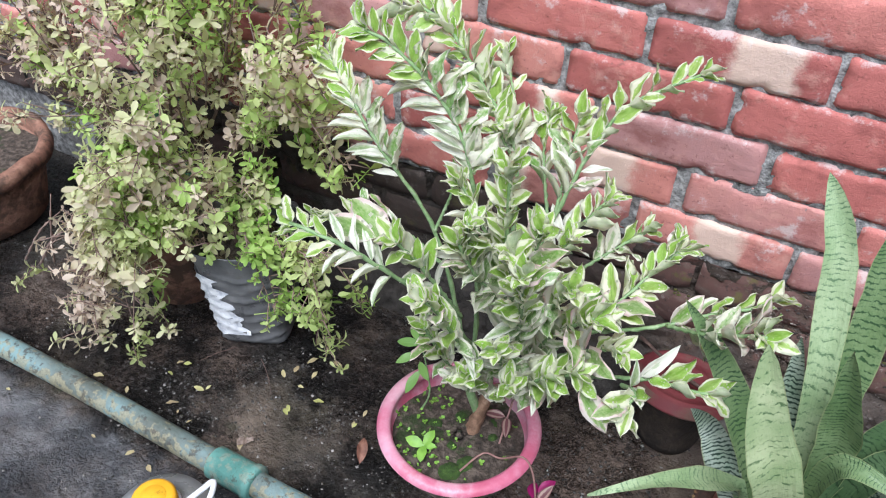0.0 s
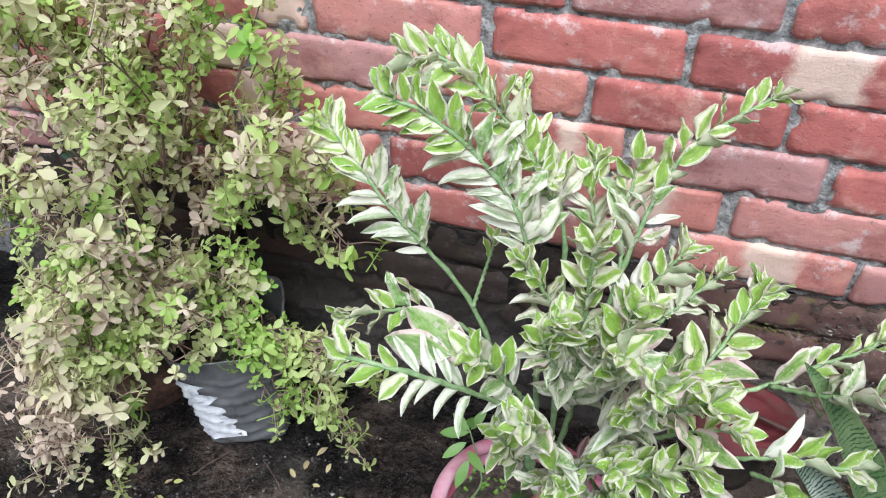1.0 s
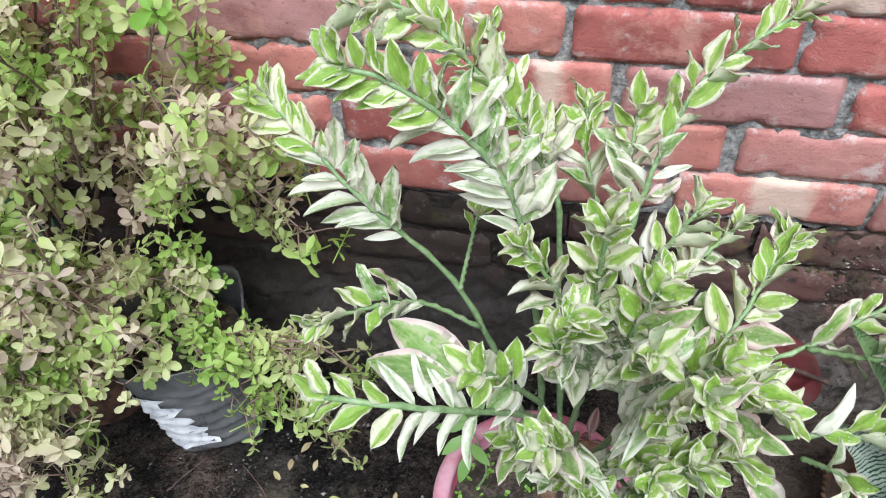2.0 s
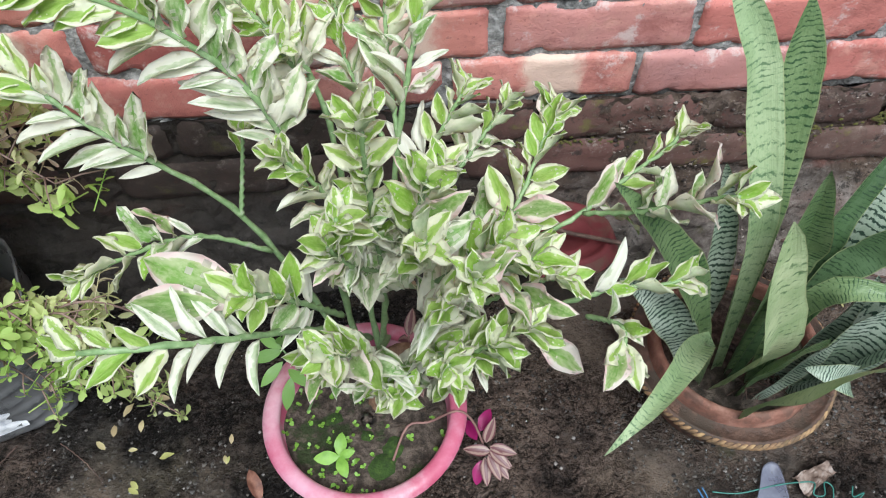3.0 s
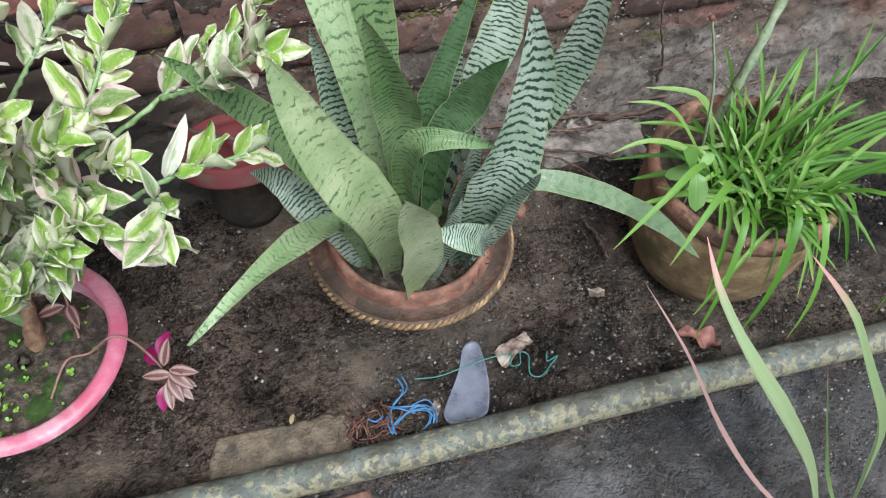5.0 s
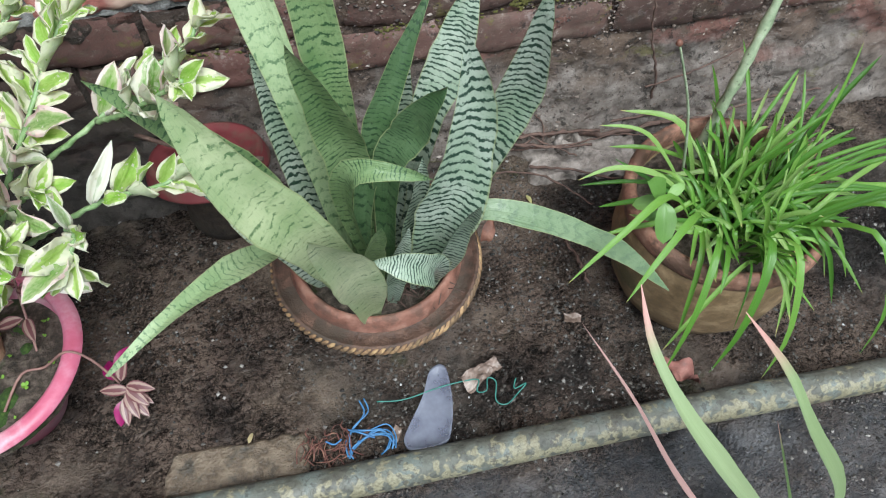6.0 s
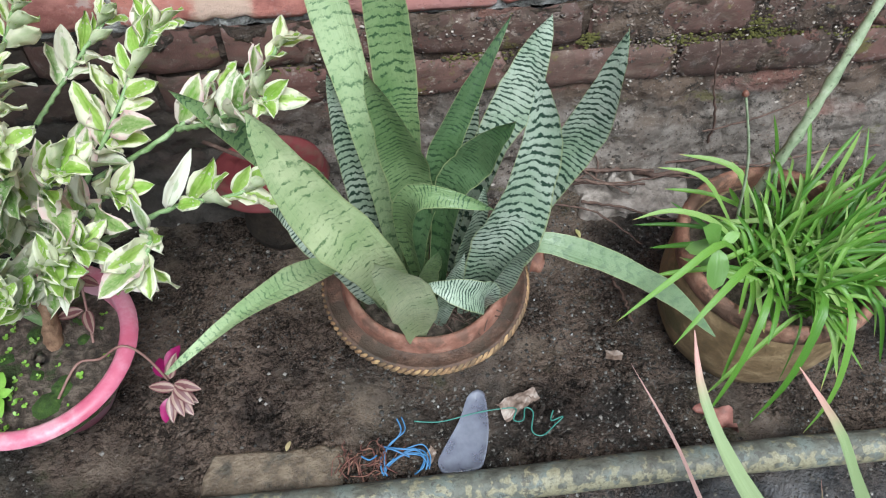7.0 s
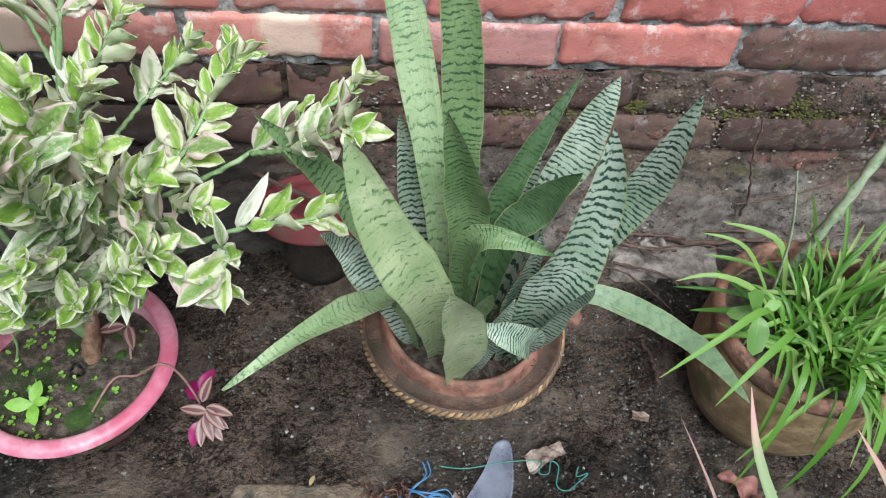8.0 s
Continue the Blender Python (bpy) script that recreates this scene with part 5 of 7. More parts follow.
def shoot(path, r0, r1, rng, first=0.35, gap=0.0125, size=1.0, face=(0, -0.5, 0.85), spread=52, pinks=0.05, tip=True, tip_young=4, plain="old"):
    """A stem with two ranks of leaves on its outer part and a tuft at its end."""
    n = 22
    feather = plain in ("narrow", "slim")
    size *= 1.0 if feather else 0.93
    gap *= 0.92 if feather else 0.76
    # the stem ends short of where its end leaves reach
    fine = curve_points(path, 80)
    run = [0.0]
    for a, b in zip(fine, fine[1:]):
        run.append(run[-1] + np.linalg.norm(b - a))
    length = run[-1] - min(0.032 * size, 0.4 * run[-1])
    P = []
    for k in range(n + 1):
        want = length * k / n
        i = max(j for j in range(80) if run[j] <= want + 1e-9)
        P.append(fine[i] + (fine[i + 1] - fine[i]) * (want - run[i]) / max(run[i + 1] - run[i], 1e-9))
    zig = [P[0]]
    for k in range(1, n + 1):
        t = unit(P[k] - P[k - 1])
        s = unit(np.cross(t, face))
        zig.append(P[k] + s * 0.0006 * (1 if k % 2 else -1))
    v, f = tube_parts(zig, [0.68 * (r0 + (r1 - r0) * k / n) * (1.2 if k % 2 else 0.9) for k in range(n + 1)], 7)
    stem = place("stem", mesh_of("stem", v, f, green_stem), shrub)
    count = max(2, int(length * (1 - first) / (gap * (1.12 if feather else 1.0))))
    F = np.asarray(face, float)
    for i in range(count):
        s = first + (1 - first) * (i + 0.5 + (rng.uniform(-0.3, 0.3) if 0 < i < count - 1 else 0)) / count
        x = s * n
        k = min(int(x), n - 1)
        p = P[k] + (P[k + 1] - P[k]) * (x - k)
        t = unit(P[k + 1] - P[k])
        side = unit(np.cross(t, F)) * (1 if i % 2 else -1)
        a = radians(spread * (0.95 - 0.35 * s) + rng.uniform(-18, 18) * (0.75 if feather else 1))
        up = unit(F * 0.75 + np.array((0, 0, 0.55)) + np.array((rng.gauss(0, 0.45), rng.gauss(0, 0.45), rng.gauss(0, 0.35))) * (0.5 if feather else 1))
        d = unit(t * math.cos(a) + side * math.sin(a) + up * rng.uniform(-0.05, 0.75))
        kind = "pink" if rng.random() < 0.55 * pinks else ("young" if s > (0.84 if feather else 0.6) and tip_young else plain)
        if kind == "old" and rng.random() < 0.35:
            kind = "narrow"
        if kind == "narrow" and feather and i % 2:
            kind = "old"
        if feather and i % 2 == 0:
            # the lower rank is slim and seen edge-on
            kind = "narrow" if kind == "old" else kind
            d = unit(t * math.cos(a) + side * math.sin(a) + up * rng.uniform(-0.15, 0.25))
        if rng.random() < (0.85 if feather and i % 2 == 0 else 0.0 if feather else 0.6 if side[2] < -0.25 else 0.24):
            # hanging rank: the pale underside shows
            turn = unit(t * 0.75 + F * 0.5 + up * rng.uniform(0.1, 0.6)) if feather else unit(-side * 0.9 + up * rng.uniform(-0.9, 0.1))
        else:
            turn = unit(up - side * rng.uniform(-0.6, 1.2))
        put_leaf(p + d * 0.003, d, turn, kind, size * (rng.uniform(0.68, 1.06) if feather else rng.uniform(0.7, 1.22)) * (1.0 if s < 0.8 else 0.88), rng, stem)
    if tip:
        t = unit(P[n] - P[n - 2])
        for i in range(tip_young):
            w = i * 2.5 + rng.uniform(0, 1)
            a = unit(np.cross(t, F))
            b = np.cross(t, a)
            d = unit(t * rng.uniform(0.7, 1.3) + (a * math.cos(w) + b * math.sin(w)) * 0.7)
            put_leaf(P[n] - t * 0.004, d, unit(t * 0.8 - d * 0.2 + F * 0.4), "young", size * rng.uniform(0.65, 0.95), rng, stem)


def build_shrub():
    rng = random.Random(21)
    base = [(-0.338, -0.332, 0.105), (-0.332, -0.315, 0.145), (-0.325, -0.3, 0.19)]
    v, f = tube_parts(curve_points(base, 12), [0.0125 - 0.0003 * k for k in range(13)], 10, 0.14, random.Random(3))
    place("trunk", mesh_of("trunk", v, f, woody), shrub, None, "knobbly brown woody trunk")
    v, f = tube_parts(curve_points([(-0.325, -0.3, 0.185), (-0.305, -0.3, 0.215), (-0.28, -0.315, 0.24)], 8), [0.0095 - 0.0003 * k for k in range(9)], 9, 0.12, random.Random(4))
    place("limb", mesh_of("limb", v, f, woody), shrub)
    v, f = tube_parts(curve_points([(-0.335, -0.31, 0.15), (-0.35, -0.315, 0.2), (-0.36, -0.29, 0.25)], 8), [0.0085 - 0.0003 * k for k in range(9)], 8, 0.08, random.Random(5))
    place("limb", mesh_of("limb", v, f, green_stem), shrub)
    A, B, C = (-0.348, -0.315, 0.19), (-0.325, -0.3, 0.2), (-0.285, -0.315, 0.235)
    S = shoot
    # the long feathered branch and its neighbours
    S([A, (-0.40, -0.27, 0.31), (-0.463, -0.242, 0.438), (-0.556, -0.25, 0.566), (-0.668, -0.2, 0.668)], 0.0062, 0.0032, rng, 0.64, 0.0076, 1.1, (0.25, -0.75, 0.55), 58, 0.0, True, 3, "narrow")
    S([(-0.455, -0.245, 0.425), (-0.445, -0.21, 0.48), (-0.435, -0.2, 0.53)], 0.004, 0.0025, rng, 0.6, 0.018, 0.8)
    S([(-0.43, -0.26, 0.38), (-0.495, -0.276, 0.435), (-0.555, -0.33, 0.472), (-0.6, -0.365, 0.473)], 0.0042, 0.0028, rng, 0.35, 0.012, 0.95, (0.1, -0.5, 0.85), 50, 0.05)
    # the two arching branches high up
    S([A, (-0.36, -0.29, 0.38), (-0.39, -0.275, 0.585), (-0.44, -0.277, 0.675), (-0.505, -0.29, 0.735), (-0.562, -0.305, 0.752)], 0.006, 0.0032, rng, 0.6, 0.0066, 1.12, (0.15, -0.85, 0.45), 62, 0.0, True, 3, "narrow")
    S([B, (-0.345, -0.22, 0.37), (-0.364, -0.174, 0.538), (-0.43, -0.16, 0.635), (-0.505, -0.15, 0.71), (-0.55, -0.16, 0.715), (-0.575, -0.19, 0.715)], 0.006, 0.0032, rng, 0.58, 0.0066, 1.1, (0.1, -0.6, 0.8), 66, 0.0, True, 3)
    S([(-0.364, -0.174, 0.535), (-0.41, -0.09, 0.585), (-0.45, -0.035, 0.62), (-0.45, -0.025, 0.65)], 0.004, 0.0028, rng, 0.55, 0.013, 0.95, (0.2, -0.8, 0.4), 38, 0.1)
    S([(-0.364, -0.174, 0.53), (-0.385, -0.2, 0.6), (-0.37, -0.22, 0.63)], 0.0035, 0.0025, rng, 0.3, 0.016, 0.85)
    # the branch reaching up to the wall
    S([(-0.30, -0.28, 0.36), (-0.285, -0.22, 0.5), (-0.246, -0.153, 0.632), (-0.19, -0.11, 0.675), (-0.136, -0.08, 0.702)], 0.0055, 0.003, rng, 0.42, 0.016, 0.95, (0.0, -0.8, 0.55), 48, 0.12)
    S([(-0.285, -0.22, 0.5), (-0.29, -0.17, 0.58), (-0.287, -0.143, 0.648)], 0.004, 0.0028, rng, 0.15, 0.012, 0.95, (0, -0.8, 0.5), 45, 0.15)
    S([(-0.30, -0.2, 0.48), (-0.335, -0.15, 0.56), (-0.335, -0.12, 0.625)], 0.004, 0.0028, rng, 0.3, 0.012, 0.95, (0, -0.8, 0.5), 45, 0.12)
    # the crown's middle
    S([B, (-0.31, -0.31, 0.36), (-0.312, -0.32, 0.52), (-0.312, -0.335, 0.668)], 0.006, 0.0035, rng, 0.35, 0.008, 1.1, (0, -0.75, 0.65), 55, 0.0, True, 6)
    S([(-0.315, -0.31, 0.45), (-0.36, -0.315, 0.55), (-0.395, -0.325, 0.61)], 0.004, 0.003, rng, 0.2, 0.01, 1.0, (0.1, -0.6, 0.75), 52)
    S([(-0.30, -0.27, 0.4), (-0.25, -0.23, 0.5), (-0.205, -0.2, 0.57)], 0.0045, 0.003, rng, 0.25, 0.011, 1.0, (-0.1, -0.6, 0.8), 52)
    S([(-0.25, -0.24, 0.42), (-0.2, -0.19, 0.46), (-0.15, -0.15, 0.5)], 0.004, 0.0028, rng, 0.3, 0.013, 0.9, (0, -0.5, 0.85), 50)
    S([(-0.31, -0.31, 0.4), (-0.335, -0.37, 0.5), (-0.35, -0.4, 0.585)], 0.0045, 0.003, rng, 0.2, 0.01, 1.0)
    S([(-0.30, -0.31, 0.38), (-0.275, -0.33, 0.5), (-0.255, -0.34, 0.6)], 0.0045, 0.003, rng, 0.2, 0.0095, 1.05, (0, -0.7, 0.7))
    S([(-0.30, -0.30, 0.36), (-0.265, -0.29, 0.46), (-0.235, -0.27, 0.55)], 0.0045, 0.003, rng, 0.2, 0.0095, 1.05, (0, -0.7, 0.7))
    # towards the path
    S([C, (-0.265, -0.37, 0.4), (-0.245, -0.43, 0.53), (-0.231, -0.485, 0.645)], 0.0055, 0.0032, rng, 0.35, 0.0085, 1.05, (0, -0.3, 0.95), 55, 0.03, True, 5)
    S([C, (-0.27, -0.40, 0.38), (-0.258, -0.45, 0.47), (-0.249, -0.498, 0.52)], 0.005, 0.003, rng, 0.35, 0.0085, 1.05, (0, -0.3, 0.95), 50, 0.0, True, 5)
    S([(-0.31, -0.33, 0.3), (-0.32, -0.42, 0.42), (-0.335, -0.47, 0.52), (-0.36, -0.5, 0.56)], 0.0048, 0.003, rng, 0.4, 0.01, 1.05, (0.1, -0.3, 0.95), 52, 0.1)
    S([(-0.32, -0.33, 0.24), (-0.315, -0.41, 0.34), (-0.305, -0.45, 0.42)], 0.0045, 0.003, rng, 0.35, 0.01, 1.0, (0, -0.4, 0.9), 52)
    S([A, (-0.365, -0.38, 0.33), (-0.385, -0.42, 0.44)], 0.0045, 0.003, rng, 0.45, 0.012, 1.0, (0.1, -0.4, 0.9), 52)
    S([(-0.29, -0.33, 0.42), (-0.275, -0.39, 0.53), (-0.262, -0.43, 0.62)], 0.0045, 0.003, rng, 0.2, 0.0095, 1.15, (0, -0.3, 0.95), 52, 0.0, True, 4)
    S([(-0.26, -0.33, 0.4), (-0.22, -0.37, 0.5), (-0.19, -0.395, 0.57)], 0.0045, 0.003, rng, 0.25, 0.0105, 1.1, (0, -0.4, 0.9), 52, 0.05, True, 4)
    S([(-0.33, -0.33, 0.42), (-0.34, -0.37, 0.53), (-0.33, -0.4, 0.62)], 0.0045, 0.003, rng, 0.25, 0.0105, 1.1, (0, -0.4, 0.9), 52, 0.0, True, 4)
    # the low branch to the near side with its feather
    S([(-0.33, -0.33, 0.3), (-0.365, -0.41, 0.46), (-0.43, -0.483, 0.575), (-0.486, -0.5, 0.6), (-0.535, -0.495, 0.595)], 0.0052, 0.0034, rng, 0.64, 0.0098, 0.98, (0.05, -0.45, 0.9), 60, 0.0, True, 2, "slim")
    S([(-0.35, -0.36, 0.4), (-0.385, -0.42, 0.53), (-0.41, -0.46, 0.6)], 0.0045, 0.003, rng, 0.35, 0.013, 1.05, (0.15, -0.5, 0.85), 55, 0.08, True, 3)
    # the side towards the snake plant
    S([C, (-0.22, -0.29, 0.36), (-0.17, -0.265, 0.43), (-0.13, -0.2, 0.475), (-0.098, -0.155, 0.495)], 0.0055, 0.003, rng, 0.5, 0.0105, 1.17, (-0.1, -0.6, 0.75), 50, 0.15)
    S([(-0.2, -0.285, 0.38), (-0.12, -0.285, 0.43), (-0.05, -0.25, 0.46), (0.0, -0.222, 0.475), (0.014, -0.212, 0.515)], 0.0045, 0.0028, rng, 0.45, 0.018, 1.06, (0, -0.6, 0.8), 40, 0.25)
    S([(-0.1, -0.28, 0.44), (-0.06, -0.31, 0.475), (-0.02, -0.335, 0.515), (0.005, -0.355, 0.545), (0.016, -0.385, 0.56)], 0.004, 0.0028, rng, 0.35, 0.0125, 1.06, (0, -0.5, 0.85), 52, 0.35)
    S([C, (-0.235, -0.345, 0.4), (-0.19, -0.37, 0.48), (-0.151, -0.388, 0.53)], 0.0052, 0.003, rng, 0.35, 0.0095, 1.17, (0, -0.45, 0.9), 52, 0.22)
    S([C, (-0.24, -0.37, 0.34), (-0.19, -0.405, 0.42), (-0.149, -0.412, 0.458)], 0.0052, 0.003, rng, 0.4, 0.0105, 1.17, (0, -0.5, 0.85), 52, 0.22)
    S([(-0.235, -0.35, 0.37), (-0.16, -0.36, 0.44), (-0.12, -0.385, 0.475)], 0.0045, 0.003, rng, 0.35, 0.0125, 1.12, (0, -0.5, 0.85), 52, 0.22)
    S([(-0.2, -0.355, 0.36), (-0.14, -0.37, 0.41), (-0.085, -0.372, 0.437), (-0.04, -0.38, 0.452), (0.004, -0.373, 0.468)], 0.0045, 0.0028, rng, 0.55, 0.0135, 1.1, (0, -0.5, 0.85), 40, 0.15, True, 2)
    S([(-0.12, -0.405, 0.445), (-0.1, -0.435, 0.475), (-0.102, -0.46, 0.475), (-0.106, -0.485, 0.452)], 0.0038, 0.0028, rng, 0.3, 0.0115, 1.06, (0.1, -0.75, 0.6), 38, 0.15, True, 3)
    S([(-0.27, -0.33, 0.3), (-0.235, -0.395, 0.37), (-0.19, -0.418, 0.44)], 0.0045, 0.003, rng, 0.45, 0.011, 1.12, (0, -0.5, 0.85), 50, 0.22)
    # short low shoots over the pot
    S([(-0.31, -0.34, 0.27), (-0.3, -0.42, 0.35), (-0.295, -0.465, 0.43)], 0.004, 0.0028, rng, 0.5, 0.01, 1.0, (0, -0.4, 0.9), 52, 0.05)
    S([(-0.28, -0.34, 0.28), (-0.255, -0.42, 0.36), (-0.24, -0.455, 0.44)], 0.004, 0.0028, rng, 0.5, 0.01, 1.0, (0, -0.4, 0.9), 52, 0.05)
    # one big flushed leaf standing out
    put_leaf(np.array((-0.165, -0.41, 0.42)), (0.75, -0.45, -0.45), (0.1, -0.6, 0.8), "pink", 1.15, rng)
    put_leaf(np.array((-0.402, -0.445, 0.57)), (-0.75, 0.1, 0.4), (0.3, -0.7, 0.6), "pink", 1.55, rng)
    put_leaf(np.array((-0.42, -0.455, 0.58)), (-0.8, 0.0, 0.05), (0.1, -0.6, 0.75), "pink", 1.3, rng)


build_shrub()


# ---- snake plant ----
snake = thing("snake_plant", (*SNK, 0.12), "snake plant with broad upright banded green blades", "snake plant")


def blade(mat, path, width, normal=(0, -0.75, 0.65), fold=0.22, wave=0.03, taper=0.55, seed=0, curl=0.0, n=16):
    me, m = blade_mesh("blade", mat, path, width, n, fold, taper, normal, wave, seed, 0.015, curl)
    place("leaf", me, snake, m)


blade(snake_light, [(0.108, -0.335, 0.12), (0.096, -0.38, 0.27), (0.075, -0.415, 0.385), (0.033, -0.432, 0.5), (0.004, -0.434, 0.61)], 0.054, (0.1, -0.85, 0.45), 0.3, 0.05, 0.66, 1, -0.25)
blade(snake_pale, [(0.085, -0.33, 0.13), (0.055, -0.35, 0.275), (0.02, -0.385, 0.32), (-0.025, -0.436, 0.36), (-0.065, -0.475, 0.375), (-0.112, -0.51, 0.366)], 0.03, (-0.35, -0.45, 0.8), 0.4, 0.12, 0.4, 2)
blade(snake_plain, [(0.128, -0.375, 0.125), (0.122, -0.418, 0.26), (0.108, -0.465, 0.4), (0.084, -0.512, 0.52)], 0.048, (0.15, -0.75, 0.55), 0.3, 0.08, 0.6, 3, 0.15)
blade(snake_pale, [(0.115, -0.315, 0.13), (0.1, -0.3, 0.32), (0.085, -0.29, 0.437), (0.063, -0.246, 0.542), (0.052, -0.228, 0.59), (0.03, -0.205, 0.635), (0.012, -0.19, 0.662)], 0.037, (0.1, -0.95, 0.25), 0.4, 0.05, 0.62, 4)
blade(snake_mid, [(0.14, -0.275, 0.13), (0.13, -0.245, 0.36), (0.122, -0.231, 0.431), (0.114, -0.211, 0.53), (0.105, -0.198, 0.59), (0.098, -0.192, 0.632)], 0.044, (0, -0.95, 0.25), 0.35, 0.04, 0.6, 5)
blade(snake_mid, [(0.13, -0.32, 0.13), (0.128, -0.315, 0.35), (0.116, -0.325, 0.45), (0.09, -0.342, 0.556)], 0.048, (0.35, -0.85, 0.3), 0.5, 0.05, 0.5, 6, 0.9)
blade(snake_dark, [(0.125, -0.335, 0.13), (0.135, -0.33, 0.3), (0.161, -0.305, 0.395), (0.179, -0.29, 0.435), (0.2, -0.275, 0.475), (0.235, -0.245, 0.525)], 0.031, (-0.1, -0.9, 0.4), 0.5, 0.06, 0.45, 7)
blade(snake_grey, [(0.195, -0.345, 0.12), (0.206, -0.368, 0.245), (0.217, -0.374, 0.322), (0.233, -0.373, 0.385), (0.247, -0.36, 0.47), (0.24, -0.35, 0.548)], 0.066, (-0.25, -0.8, 0.5), 0.45, 0.07, 0.5, 8, -0.4)
blade(snake_grey, [(0.215, -0.325, 0.13), (0.27, -0.325, 0.35), (0.297, -0.327, 0.43), (0.306, -0.338, 0.505), (0.308, -0.352, 0.59)], 0.046, (-0.2, -0.85, 0.45), 0.4, 0.05, 0.5, 9)
blade(snake_grey, [(0.175, -0.28, 0.13), (0.21, -0.285, 0.36), (0.244, -0.265, 0.431), (0.262, -0.25, 0.478), (0.277, -0.239, 0.517)], 0.046, (-0.2, -0.85, 0.4), 0.4, 0.07, 0.5, 10)
blade(snake_grey, [(0.165, -0.28, 0.13), (0.185, -0.275, 0.33), (0.2, -0.272, 0.47)], 0.032, (0, -0.9, 0.4), 0.45, 0.07, 0.5, 11)
blade(snake_dark, [(0.155, -0.335, 0.13), (0.165, -0.335, 0.36), (0.189, -0.336, 0.416), (0.205, -0.344, 0.457), (0.223, -0.353, 0.492)], 0.04, (-0.35, -0.6, 0.7), 0.3, 0.05, 0.5, 12, -0.4)
blade(snake_grey, [(0.08, -0.32, 0.13), (0.045, -0.325, 0.235), (0.002, -0.3, 0.3), (-0.037, -0.275, 0.305)], 0.046, (-0.4, -0.7, 0.6), 0.3, 0.08, 0.5, 13)
blade(snake_grey, [(0.09, -0.29, 0.13), (0.07, -0.275, 0.35), (0.052, -0.247, 0.468)], 0.034, (0.1, -0.9, 0.3), 0.4, 0.06, 0.45, 14)
blade(snake_mid, [(0.1, -0.31, 0.13), (0.04, -0.31, 0.32), (-0.02, -0.305, 0.43), (-0.085, -0.305, 0.515)], 0.042, (0.3, -0.75, 0.5), 0.4, 0.05, 0.45, 15)
blade(snake_grey, [(0.2, -0.345, 0.14), (0.205, -0.395, 0.25), (0.188, -0.418, 0.295), (0.16, -0.42, 0.315), (0.134, -0.41, 0.315)], 0.036, (0.0, -0.6, 0.8), 0.4, 0.08, 0.5, 16)
blade(snake_mid, [(0.15, -0.34, 0.13), (0.12, -0.362, 0.33), (0.123, -0.386, 0.43), (0.155, -0.402, 0.45), (0.2, -0.41, 0.435)], 0.026, (-0.3, -0.6, 0.7), 0.5, 0.1, 0.5, 17)
blade(snake_mid, [(0.135, -0.35, 0.13), (0.132, -0.37, 0.25), (0.148, -0.4, 0.36)], 0.034, (0.2, -0.7, 0.6), 0.5, 0.07, 0.5, 18)
blade(snake_grey, [(0.155, -0.36, 0.13), (0.165, -0.375, 0.24), (0.178, -0.385, 0.33)], 0.026, (0, -0.8, 0.6), 0.5, 0.05, 0.4, 19)
blade(snake_grey, [(0.18, -0.335, 0.13), (0.19, -0.35, 0.28), (0.2, -0.355, 0.4)], 0.034, (0.1, -0.8, 0.5), 0.5, 0.08, 0.45, 20)
blade(snake_grey, [(0.2, -0.345, 0.12), (0.212, -0.375, 0.23), (0.225, -0.4, 0.33), (0.24, -0.43, 0.41)], 0.036, (0.3, -0.6, 0.6), 0.7, 0.06, 0.4, 21, 0.5)
me, m = blade_mesh("blade", droop_blade, [(0.205, -0.345, 0.13), (0.225, -0.37, 0.28), (0.256, -0.379, 0.33), (0.315, -0.393, 0.317), (0.37, -0.404, 0.285), (0.426, -0.415, 0.24), (0.48, -0.445, 0.19)], 0.026, 26, 0.2, 0.75, (0.1, -0.5, 0.85), 0.02, 3, 0.05)
place("leaf", me, snake, m, "long drooping grey-green leaf")
v, f = [], []
rng = random.Random(31)
for k in range(90):
    a, b = rng.uniform(0, 6.28), rng.uniform(0.02, 0.06)
    p = np.array((SNK[0] + 0.03 + rng.uniform(-0.04, 0.05), SNK[1] - 0.055 + rng.uniform(-0.03, 0.02), 0.143 + rng.uniform(0, 0.008)))
    q = p + np.array((math.cos(a) * b * 0.5, math.sin(a) * b * 0.5, rng.uniform(-0.003, 0.006)))
    x, y = tube_parts([p, (p + q) / 2 + np.array((0, 0, 0.004)), q], 0.0007, 4)
    y = [tuple(i + len(v) for i in t) for t in y]
    v += x
    f += y
place("dry_roots", mesh_of("dry_roots", v, f, twig_brown), label="tangle of dry root fibres on the potted soil", category="roots", kind="stuff")
dry = leaf_mesh("dry_leaf", dead_leaf_brown, 0.035, 0.02, 0.5, 0.8, 0.2, 7, 0.5, 0.8, 4)
place("dry_leaf", dry, m=aim((0.285, -0.3, 0.142), (0.5, 0.1, 0.5), (0.1, -0.8, 0.5)), label="small curled brown dry leaf on the pot rim", category="dry leaf")


